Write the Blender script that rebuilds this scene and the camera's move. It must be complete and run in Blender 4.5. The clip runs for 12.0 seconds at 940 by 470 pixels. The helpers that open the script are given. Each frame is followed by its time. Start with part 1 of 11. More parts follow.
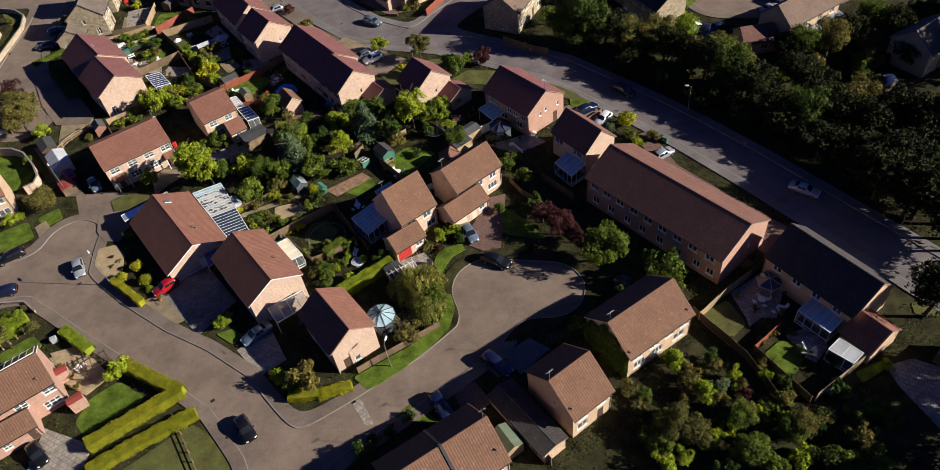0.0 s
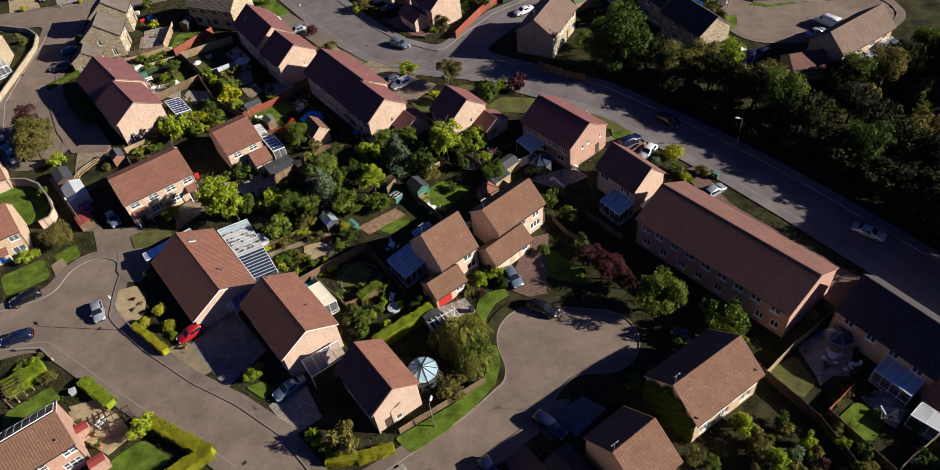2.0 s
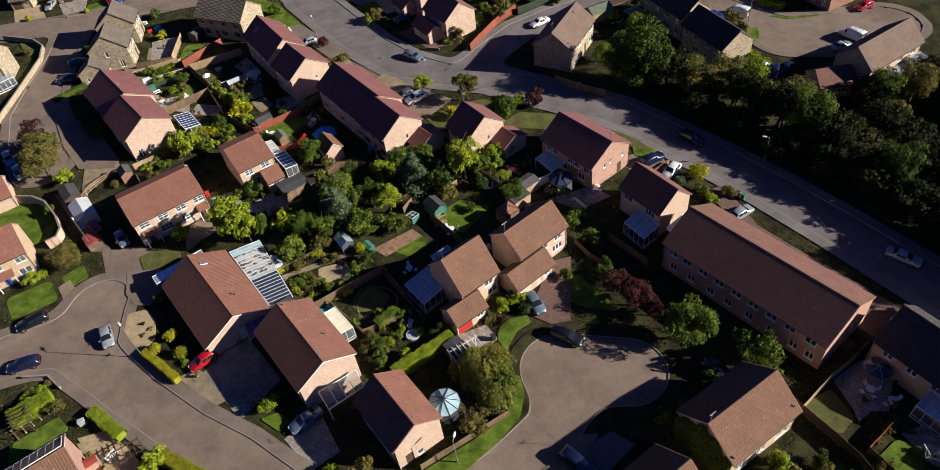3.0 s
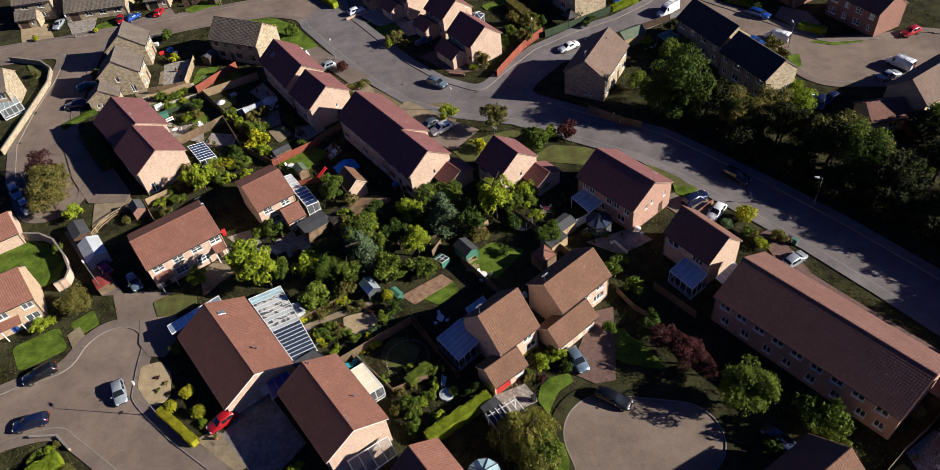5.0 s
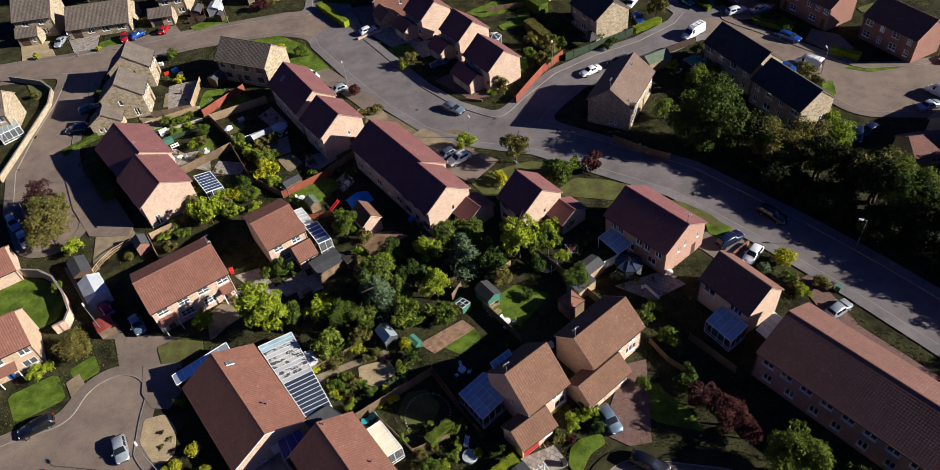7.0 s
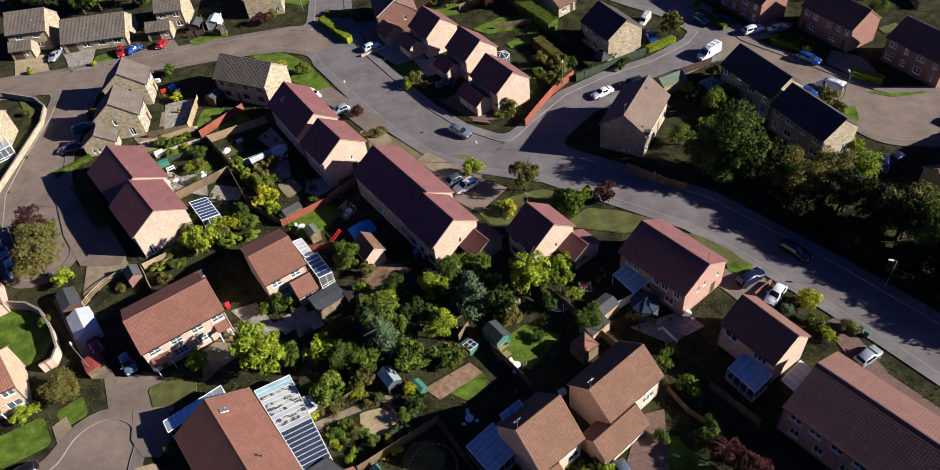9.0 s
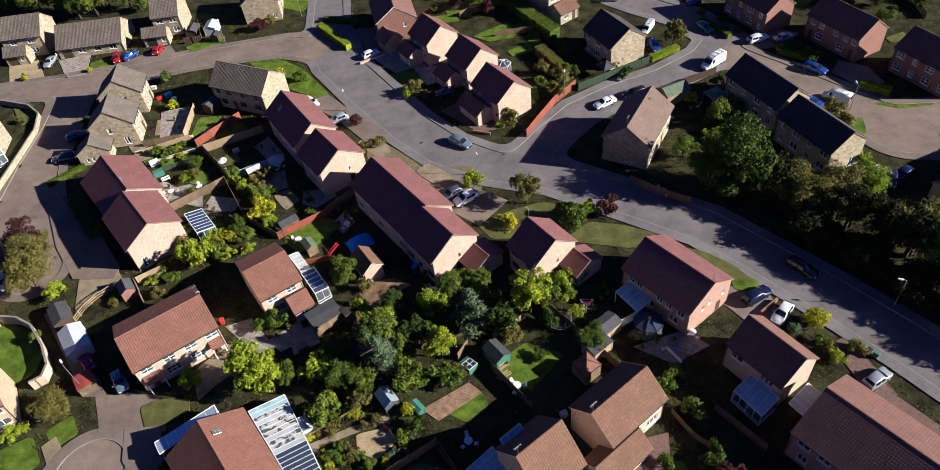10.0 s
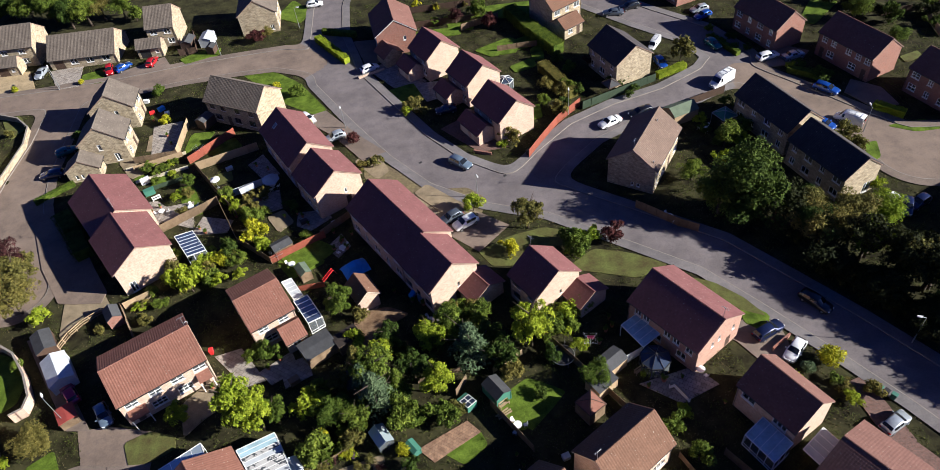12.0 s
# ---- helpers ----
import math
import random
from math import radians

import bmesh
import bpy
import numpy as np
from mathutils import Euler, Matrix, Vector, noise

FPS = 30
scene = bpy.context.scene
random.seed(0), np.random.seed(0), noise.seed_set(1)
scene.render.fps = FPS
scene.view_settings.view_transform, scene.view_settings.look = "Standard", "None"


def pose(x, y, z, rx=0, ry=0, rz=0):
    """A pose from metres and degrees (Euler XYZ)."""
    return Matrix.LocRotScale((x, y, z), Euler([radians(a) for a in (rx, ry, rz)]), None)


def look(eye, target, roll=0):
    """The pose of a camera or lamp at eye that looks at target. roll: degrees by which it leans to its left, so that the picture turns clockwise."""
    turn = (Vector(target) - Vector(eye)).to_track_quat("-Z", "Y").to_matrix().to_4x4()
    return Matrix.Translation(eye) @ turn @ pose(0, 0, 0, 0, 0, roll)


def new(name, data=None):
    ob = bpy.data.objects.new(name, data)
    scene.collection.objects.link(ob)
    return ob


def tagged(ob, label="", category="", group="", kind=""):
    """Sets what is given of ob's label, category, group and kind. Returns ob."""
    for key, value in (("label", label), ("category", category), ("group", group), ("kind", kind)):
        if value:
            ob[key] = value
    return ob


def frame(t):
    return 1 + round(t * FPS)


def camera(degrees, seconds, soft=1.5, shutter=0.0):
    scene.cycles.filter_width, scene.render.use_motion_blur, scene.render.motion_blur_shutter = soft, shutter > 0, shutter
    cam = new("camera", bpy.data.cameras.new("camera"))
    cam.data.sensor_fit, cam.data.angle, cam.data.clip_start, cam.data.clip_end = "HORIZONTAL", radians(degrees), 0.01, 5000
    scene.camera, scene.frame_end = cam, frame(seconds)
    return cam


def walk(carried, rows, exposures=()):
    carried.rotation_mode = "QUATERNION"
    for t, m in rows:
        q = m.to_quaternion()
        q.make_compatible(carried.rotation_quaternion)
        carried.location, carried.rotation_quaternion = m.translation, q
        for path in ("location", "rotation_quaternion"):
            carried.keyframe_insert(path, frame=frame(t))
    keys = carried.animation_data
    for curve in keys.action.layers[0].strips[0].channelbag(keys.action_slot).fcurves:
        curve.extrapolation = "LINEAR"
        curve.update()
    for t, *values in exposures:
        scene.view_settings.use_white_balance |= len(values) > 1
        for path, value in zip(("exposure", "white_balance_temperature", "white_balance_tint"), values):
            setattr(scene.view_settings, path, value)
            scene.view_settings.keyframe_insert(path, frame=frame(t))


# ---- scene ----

# ---- camera ----
cam = camera(67.0, 12.0, soft=0.75)
PATH = [
    (0.0, (-0.40, 8.25, 78.69), (-1.50, 77.64, 6.70), -7.93),
    (0.5, (-1.77, 10.35, 78.69), (-2.90, 79.86, 6.81), -7.87),
    (1.0, (-3.10, 12.56, 78.73), (-4.28, 82.16, 6.93), -7.85),
    (1.5, (-4.39, 14.86, 78.79), (-5.63, 84.54, 7.07), -7.85),
    (2.0, (-5.63, 17.22, 78.86), (-6.96, 86.97, 7.21), -7.86),
    (2.5, (-6.82, 19.62, 78.95), (-8.25, 89.43, 7.36), -7.88),
    (3.0, (-7.95, 22.04, 79.05), (-9.50, 91.90, 7.51), -7.90),
    (3.5, (-9.02, 24.46, 79.14), (-10.67, 94.37, 7.66), -7.92),
    (4.0, (-10.02, 26.86, 79.24), (-11.78, 96.82, 7.81), -7.94),
    (4.5, (-10.94, 29.23, 79.33), (-12.80, 99.23, 7.94), -7.95),
    (5.0, (-11.77, 31.55, 79.41), (-13.72, 101.59, 8.07), -7.95),
    (5.5, (-12.50, 33.81, 79.49), (-14.54, 103.89, 8.18), -7.94),
    (6.0, (-13.12, 36.00, 79.55), (-15.24, 106.11, 8.28), -7.92),
    (6.5, (-13.64, 38.11, 79.60), (-15.82, 108.25, 8.36), -7.89),
    (7.0, (-14.04, 40.13, 79.64), (-16.27, 110.30, 8.43), -7.85),
    (7.5, (-14.32, 42.07, 79.67), (-16.61, 112.25, 8.48), -7.80),
    (8.0, (-14.49, 43.91, 79.69), (-16.82, 114.11, 8.51), -7.74),
    (8.5, (-14.56, 45.66, 79.69), (-16.92, 115.87, 8.52), -7.66),
    (9.0, (-14.53, 47.33, 79.68), (-16.93, 117.55, 8.52), -7.58),
    (9.5, (-14.43, 48.91, 79.66), (-16.85, 119.13, 8.51), -7.50),
    (10.0, (-14.28, 50.40, 79.63), (-16.72, 120.64, 8.49), -7.41),
    (10.5, (-14.11, 51.84, 79.59), (-16.57, 122.09, 8.47), -7.32),
    (11.0, (-13.94, 53.21, 79.54), (-16.43, 123.50, 8.45), -7.23),
    (11.5, (-13.84, 54.54, 79.48), (-16.35, 124.88, 8.44), -7.14),
    (12.0, (-13.85, 55.84, 79.41), (-16.38, 126.26, 8.45), -7.05),
]
walk(cam, [(t, look(eye, target, roll)) for t, eye, target, roll in PATH],
     exposures=[(0.0, 0.94, 5840, 10), (5.0, 1.02, 5690, 10), (7.0, 1.06, 5630, 10), (9.0, 1.22, 5500, 10), (12.0, 1.41, 5420, 10)])

# ---- daylight: a low sun from the right, a clear sky ----
SUN_AZ, SUN_EL = -11.5, 24.2          # degrees from +x, and above the ground
sun_way = Vector((math.cos(radians(SUN_AZ)) * math.cos(radians(SUN_EL)), math.sin(radians(SUN_AZ)) * math.cos(radians(SUN_EL)), math.sin(radians(SUN_EL))))
world = bpy.data.worlds.new("sky")
scene.world = world
world.use_nodes = True
wn, wl = world.node_tree.nodes, world.node_tree.links
wn.clear()
sky = wn.new("ShaderNodeTexSky")
sky.sky_type, sky.sun_disc = "NISHITA", False
sky.ozone_density = 4.0
sky.sun_elevation, sky.sun_rotation = radians(SUN_EL), radians(90 - SUN_AZ)
bg, wo = wn.new("ShaderNodeBackground"), wn.new("ShaderNodeOutputWorld")
bg.inputs["Strength"].default_value = 0.0135
tint = wn.new("ShaderNodeMix")
tint.data_type, tint.blend_type = "RGBA", "MULTIPLY"
tint.inputs[0].default_value, tint.inputs[7].default_value = 1.0, (0.60, 0.80, 1.74, 1)
wl.new(sky.outputs[0], tint.inputs[6])
wl.new(tint.outputs[2], bg.inputs[0])
wl.new(bg.outputs[0], wo.inputs[0])
sun_data = bpy.data.lights.new("sun", "SUN")
sun_data.energy, sun_data.angle, sun_data.color = 5.0, radians(0.6), (1.0, 0.875, 0.695)
sun = new("sun", sun_data)
sun.matrix_world = look(sun_way * 300, (0, 0, 0))

# ---- materials ----
def nodes_of(name, rough=0.8, metal=0.0, spec=0.3):
    m = bpy.data.materials.new(name)
    m.use_nodes = True
    b = m.node_tree.nodes["Principled BSDF"]
    b.inputs["Roughness"].default_value, b.inputs["Metallic"].default_value = rough, metal
    b.inputs["Specular IOR Level"].default_value = spec
    return m, m.node_tree.nodes, m.node_tree.links, b


def ramp(n, l, source, stops):
    r = n.new("ShaderNodeValToRGB")
    el = r.color_ramp.elements
    while len(el) < len(stops):
        el.new(0.5)
    for e, (p, c) in zip(el, stops):
        e.position, e.color = p, (*c, 1)
    l.new(source, r.inputs[0])
    return r.outputs[0]


def noise_tex(n, l, coord, scale, detail=4, rough=0.6):
    t = n.new("ShaderNodeTexNoise")
    t.inputs["Scale"].default_value, t.inputs["Detail"].default_value, t.inputs["Roughness"].default_value = scale, detail, rough
    l.new(coord, t.inputs["Vector"])
    return t.outputs["Fac"]


def mixc(n, l, fac, a, b, mode="MIX"):
    x = n.new("ShaderNodeMix")
    x.data_type, x.blend_type = "RGBA", mode
    for src, sock in ((fac, x.inputs[0]), (a, x.inputs[6]), (b, x.inputs[7])):
        if isinstance(src, (int, float)):
            sock.default_value = src
        elif isinstance(src, tuple):
            sock.default_value = (*src, 1)
        else:
            l.new(src, sock)
    return x.outputs[2]


def bump(n, l, b, height, strength, dist):
    k = n.new("ShaderNodeBump")
    k.inputs["Strength"].default_value, k.inputs["Distance"].default_value = strength, dist
    l.new(height, k.inputs["Height"])
    l.new(k.outputs[0], b.inputs["Normal"])


def coords(n, kind="Object"):
    return n.new("ShaderNodeTexCoord").outputs[kind]


def scaled(c, f):
    return tuple(min(1.0, v * f) for v in c)


def mixed(a, b, f):
    return tuple(p + (q - p) * f for p, q in zip(a, b))


def mottled(name, c, rough=0.85, fine=6.0, coarse=0.35, spread=0.3, grain=0.3, world_space=False, tint=None, spec=0.3, random_obj=0.0, metal=0.0):
    """A surface of one kind with stains at a coarse scale and grain at a fine one."""
    m, n, l, b = nodes_of(name, rough, metal, spec)
    if world_space:
        co = n.new("ShaderNodeNewGeometry").outputs["Position"]
    else:
        co = coords(n)
    f1, f2 = noise_tex(n, l, co, coarse, 5), noise_tex(n, l, co, fine, 6, 0.7)
    base = ramp(n, l, f1, [(0.3, scaled(c, 1 - spread)), (0.7, scaled(tint or c, 1 + spread))])
    col = mixc(n, l, 1.0, base, ramp(n, l, f2, [(0.25, (1 - grain,) * 3), (0.75, (1 + 0.0,) * 3)]), "MULTIPLY")
    if random_obj:
        rnd = n.new("ShaderNodeObjectInfo").outputs["Random"]
        col = mixc(n, l, 1.0, col, ramp(n, l, rnd, [(0.0, (1 - random_obj,) * 3), (1.0, (1.0,) * 3)]), "MULTIPLY")
    l.new(col, b.inputs["Base Color"])
    bump(n, l, b, f2, 0.25, 0.03)
    return m


def brickwork(name, c1, c2, mortar, w=0.225, h=0.075, rough=0.9, m_size=0.01, flat=0):
    """Courses of brick or stone in real size, on walls that run along the local x and y; flat: laid on the ground, turned by so many degrees."""
    m, n, l, b = nodes_of(name, rough)
    co = coords(n)
    sep = n.new("ShaderNodeSeparateXYZ")
    l.new(co, sep.inputs[0])
    add = n.new("ShaderNodeMath")
    l.new(sep.outputs[0], add.inputs[0])
    l.new(sep.outputs[1], add.inputs[1])
    comb = n.new("ShaderNodeCombineXYZ")
    l.new(add.outputs[0], comb.inputs[0])
    l.new(sep.outputs[2], comb.inputs[1])
    t = n.new("ShaderNodeTexBrick")
    t.inputs["Scale"].default_value = 1.0
    t.inputs["Brick Width"].default_value, t.inputs["Row Height"].default_value = w, h
    t.inputs["Mortar Size"].default_value, t.inputs["Bias"].default_value = m_size, 0.0
    t.inputs["Color1"].default_value, t.inputs["Color2"].default_value, t.inputs["Mortar"].default_value = (*c1, 1), (*c2, 1), (*mortar, 1)
    l.new(comb.outputs[0], t.inputs["Vector"])
    if flat:
        mp = n.new("ShaderNodeMapping")
        mp.inputs["Rotation"].default_value = (0, 0, radians(flat))
        l.new(co, mp.inputs[0])
        l.new(mp.outputs[0], t.inputs["Vector"])
    f1 = noise_tex(n, l, co, 0.5, 5)
    odd = n.new("ShaderNodeMapping")
    odd.inputs["Scale"].default_value = (1 / (w * 1.6), 1 / (w * 1.6), 1 / (h * 2.0))
    l.new(co, odd.inputs[0])
    f2 = noise_tex(n, l, odd.outputs[0], 1.0, 3, 0.6)
    col = mixc(n, l, 1.0, t.outputs["Color"], ramp(n, l, f1, [(0.3, (0.90, 0.89, 0.88)), (0.7, (1.08, 1.07, 1.05))]), "MULTIPLY")
    col = mixc(n, l, 1.0, col, ramp(n, l, f2, [(0.34, (0.74, 0.70, 0.66)), (0.50, (0.98, 0.97, 0.96)), (0.68, (1.14, 1.13, 1.10))]), "MULTIPLY")
    l.new(col, b.inputs["Base Color"])
    bump(n, l, b, t.outputs["Fac"], 0.3, -0.01)
    return m


def tiles(name, c1, c2, lichen=(0.30, 0.27, 0.20), amount=0.25, weather=0.2):
    """Concrete interlocking tiles: every tile its own shade, lichen and rain streaks over them."""
    m, n, l, b = nodes_of(name, 0.88, 0, 0.25)
    co = coords(n)
    mp = n.new("ShaderNodeMapping")
    mp.inputs["Scale"].default_value = (1 / 0.30, 1 / 0.30, 1 / 0.21)
    l.new(co, mp.inputs[0])
    cell = n.new("ShaderNodeTexVoronoi")
    cell.inputs["Randomness"].default_value, cell.inputs["Scale"].default_value = 0.15, 1.0
    l.new(mp.outputs[0], cell.inputs["Vector"])
    sep = n.new("ShaderNodeSeparateColor")
    l.new(cell.outputs["Color"], sep.inputs[0])
    mid = tuple((a + c) / 2 for a, c in zip(c1, c2))
    base = ramp(n, l, sep.outputs[0], [(0.1, mixed(c1, mid, 0.6)), (0.9, mixed(c2, mid, 0.6))])
    f1, f2, f3 = noise_tex(n, l, co, 0.4, 5), noise_tex(n, l, co, 4.0, 6, 0.75), noise_tex(n, l, co, 14.0, 3)
    col = mixc(n, l, 1.0, base, ramp(n, l, f1, [(0.3, (1 - weather,) * 3), (0.7, (1 + weather, 1 + weather, 1 + weather))]), "MULTIPLY")
    spots = ramp(n, l, f2, [(0.56, (0, 0, 0)), (0.72, (amount,) * 3)])
    col = mixc(n, l, spots, col, lichen)
    dots = ramp(n, l, noise_tex(n, l, co, 5.5, 1, 0.4), [(0.735, (0, 0, 0)), (0.77, (0.7,) * 3)])
    col = mixc(n, l, dots, col, (0.42, 0.38, 0.31))
    l.new(col, b.inputs["Base Color"])
    bump(n, l, b, f3, 0.3, 0.01)
    return m


def leafage(name, dark, light, gloss=0.75, thin=0.2):
    """Leaves: every spray its own green within drifts of lighter and darker growth, thin enough to let some light through."""
    m, n, l, b = nodes_of(name, gloss, 0, 0.10)
    g = n.new("ShaderNodeNewGeometry")
    drift = noise_tex(n, l, g.outputs["Position"], 1.1, 5, 0.7)
    mid = tuple((a + c) / 2 for a, c in zip(dark, light))
    col = ramp(n, l, drift, [(0.30, dark), (0.52, mid), (0.72, light)])
    col = mixc(n, l, 1.0, col, ramp(n, l, g.outputs["Random Per Island"], [(0.0, (0.62, 0.66, 0.62)), (1.0, (1.22, 1.18, 1.05))]), "MULTIPLY")
    rnd = n.new("ShaderNodeObjectInfo").outputs["Random"]
    col = mixc(n, l, 1.0, col, ramp(n, l, rnd, [(0.0, (0.74, 0.80, 0.8)), (1.0, (1.14, 1.08, 1.0))]), "MULTIPLY")
    l.new(col, b.inputs["Base Color"])
    t = n.new("ShaderNodeBsdfTranslucent")
    l.new(col, t.inputs[0])
    ms = n.new("ShaderNodeMixShader")
    ms.inputs[0].default_value = thin
    l.new(b.outputs[0], ms.inputs[1])
    l.new(t.outputs[0], ms.inputs[2])
    l.new(ms.outputs[0], n["Material Output"].inputs[0])
    return m


def plain(name, c, rough=0.5, metal=0.0, spec=0.4, random_obj=0.0, wear=0.12):
    return mottled(name, c, rough, 9.0, 0.8, wear, wear, False, None, spec, random_obj, metal)


def glass_mat(name, c, rough=0.05):
    m, n, l, b = nodes_of(name, rough, 0, 0.5)
    b.inputs["Base Color"].default_value = (*c, 1)
    b.inputs["Transmission Weight"].default_value, b.inputs["IOR"].default_value = 0.85, 1.45
    return m


def paint(name, c, metal=0.35):
    m, n, l, b = nodes_of(name, 0.32, metal, 0.5)
    f = noise_tex(n, l, coords(n), 3.0, 4)
    l.new(ramp(n, l, f, [(0.3, scaled(c, 0.86)), (0.7, scaled(c, 1.06))]), b.inputs["Base Color"])
    b.inputs["Coat Weight"].default_value, b.inputs["Coat Roughness"].default_value = 0.8, 0.06
    return m


def worn_asphalt(name, c, tint):
    """Asphalt with stains, polished tracks and hairline cracks."""
    m = mottled(name, c, 0.92, 5.0, 0.16, 0.22, 0.30, True, tint)
    n, l = m.node_tree.nodes, m.node_tree.links
    b = n["Principled BSDF"]
    old = b.inputs["Base Color"].links[0].from_socket
    pos = n.new("ShaderNodeNewGeometry").outputs["Position"]
    stain = ramp(n, l, noise_tex(n, l, pos, 0.55, 6, 0.75), [(0.30, (0.80, 0.80, 0.82)), (0.48, (0.99,) * 3), (0.72, (1.13, 1.11, 1.07))])
    col = mixc(n, l, 1.0, old, stain, "MULTIPLY")
    for kind, scale, lo, hi, shade in (("DISTANCE_TO_EDGE", 0.11, 0.001, 0.004, 0.86), ("DISTANCE_TO_EDGE", 0.30, 0.001, 0.005, 0.93)):
        v = n.new("ShaderNodeTexVoronoi")
        v.feature = kind
        v.inputs["Scale"].default_value = scale
        warp = n.new("ShaderNodeMix")
        warp.data_type, warp.blend_type = "RGBA", "ADD"
        warp.inputs[0].default_value = 1.2
        nt = n.new("ShaderNodeTexNoise")
        nt.inputs["Scale"].default_value, nt.inputs["Detail"].default_value = 0.8, 4
        l.new(pos, nt.inputs["Vector"])
        l.new(pos, warp.inputs[6])
        l.new(nt.outputs["Color"], warp.inputs[7])
        l.new(warp.outputs[2], v.inputs["Vector"])
        col = mixc(n, l, 1.0, col, ramp(n, l, v.outputs["Distance"], [(lo, (shade,) * 3), (hi, (1.0,) * 3)]), "MULTIPLY")
    l.new(col, b.inputs["Base Color"])
    return m


ASPHALT = worn_asphalt("brown_asphalt", (0.194, 0.145, 0.113), (0.206, 0.155, 0.120))
GREYROAD = worn_asphalt("grey_asphalt", (0.155, 0.134, 0.133), (0.165, 0.142, 0.141))
PAVING = worn_asphalt("pavement_asphalt", (0.178, 0.138, 0.110), (0.188, 0.146, 0.117))
GREYPAVE = worn_asphalt("grey_pavement_asphalt", (0.164, 0.148, 0.146), (0.178, 0.160, 0.156))
DRIVEC = mottled("weathered_drive_concrete", (0.25, 0.235, 0.215), 0.92, 1.6, 0.5, 0.35, 0.65, True)
SHINGLE = mottled("grey_shingle", (0.17, 0.17, 0.18), 0.95, 6.0, 0.8, 0.2, 0.6, True)
KERB = mottled("kerb_stone", (0.235, 0.205, 0.175), 0.9, 7.0, 0.6, 0.2, 0.2, True)
CONCRETE = brickwork("concrete_slabs", (0.34, 0.300, 0.262), (0.25, 0.222, 0.195), (0.11, 0.10, 0.085), 0.6, 0.6, 0.92, 0.025, flat=33)
EARTH = mottled("dug_earth", (0.17, 0.098, 0.056), 0.97, 5.0, 0.6, 0.35, 0.5, True, (0.22, 0.15, 0.09), 0.1)
SANDY = mottled("sandy_ground", (0.30, 0.225, 0.145), 0.97, 2.2, 0.6, 0.5, 0.6, True, (0.16, 0.130, 0.062), 0.25)
GRAVEL = mottled("gravel", (0.44, 0.335, 0.19), 0.95, 5.0, 0.7, 0.22, 0.55, True)
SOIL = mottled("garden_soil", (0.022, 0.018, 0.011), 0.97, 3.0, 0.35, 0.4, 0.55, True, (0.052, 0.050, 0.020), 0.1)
GRASS = mottled("lawn_grass", (0.082, 0.130, 0.012), 0.9, 5.0, 0.55, 0.36, 0.55, True, (0.125, 0.180, 0.020), 0.1)
DRYGRASS = mottled("dry_grass", (0.130, 0.105, 0.036), 0.95, 5.0, 0.5, 0.38, 0.5, True, (0.100, 0.115, 0.028), 0.2)
TERRACE = brickwork("terrace_paving", (0.30, 0.185, 0.115), (0.22, 0.135, 0.088), (0.13, 0.09, 0.06), 0.4, 0.4, 0.92, 0.02, flat=33)
STRAW = mottled("dry_earth", (0.27, 0.21, 0.13), 0.95, 7.0, 0.5, 0.3, 0.45, True)
BLOCKS = brickwork("block_paving", (0.17, 0.095, 0.075), (0.13, 0.08, 0.07), (0.09, 0.07, 0.06), 0.2, 0.1, flat=33)

PINK = brickwork("pale_pink_brick", (0.52, 0.375, 0.285), (0.45, 0.315, 0.238), (0.50, 0.41, 0.33))
BUFF = brickwork("buff_brick", (0.50, 0.36, 0.235), (0.45, 0.315, 0.20), (0.44, 0.36, 0.27))
STONE = brickwork("honey_stone", (0.46, 0.385, 0.265), (0.29, 0.235, 0.155), (0.24, 0.205, 0.15), 0.5, 0.24, 0.9, 0.025)
REDB = brickwork("red_brick", (0.29, 0.135, 0.100), (0.225, 0.10, 0.075), (0.26, 0.18, 0.145))
ROSEB = brickwork("rose_brick", (0.42, 0.245, 0.185), (0.37, 0.205, 0.155), (0.38, 0.29, 0.23))

T_BROWN = tiles("brown_tiles", (0.120, 0.062, 0.038), (0.180, 0.098, 0.062), amount=0.14, weather=0.12)
T_RED = tiles("red_brown_tiles", (0.155, 0.068, 0.046), (0.225, 0.104, 0.073), amount=0.16, weather=0.12)
T_PLUM = tiles("plum_red_tiles", (0.138, 0.056, 0.053), (0.196, 0.084, 0.079), amount=0.12, weather=0.12)
T_DARK = tiles("dark_brown_tiles", (0.128, 0.062, 0.048), (0.190, 0.096, 0.074), amount=0.1, weather=0.12)
T_GREY = tiles("grey_tiles", (0.098, 0.080, 0.064), (0.150, 0.122, 0.098))
T_UMBER = tiles("umber_tiles", (0.125, 0.085, 0.064), (0.180, 0.125, 0.095), amount=0.1, weather=0.12)
T_SLATE = tiles("dark_slate_tiles", (0.040, 0.035, 0.035), (0.064, 0.054, 0.052), amount=0.08)

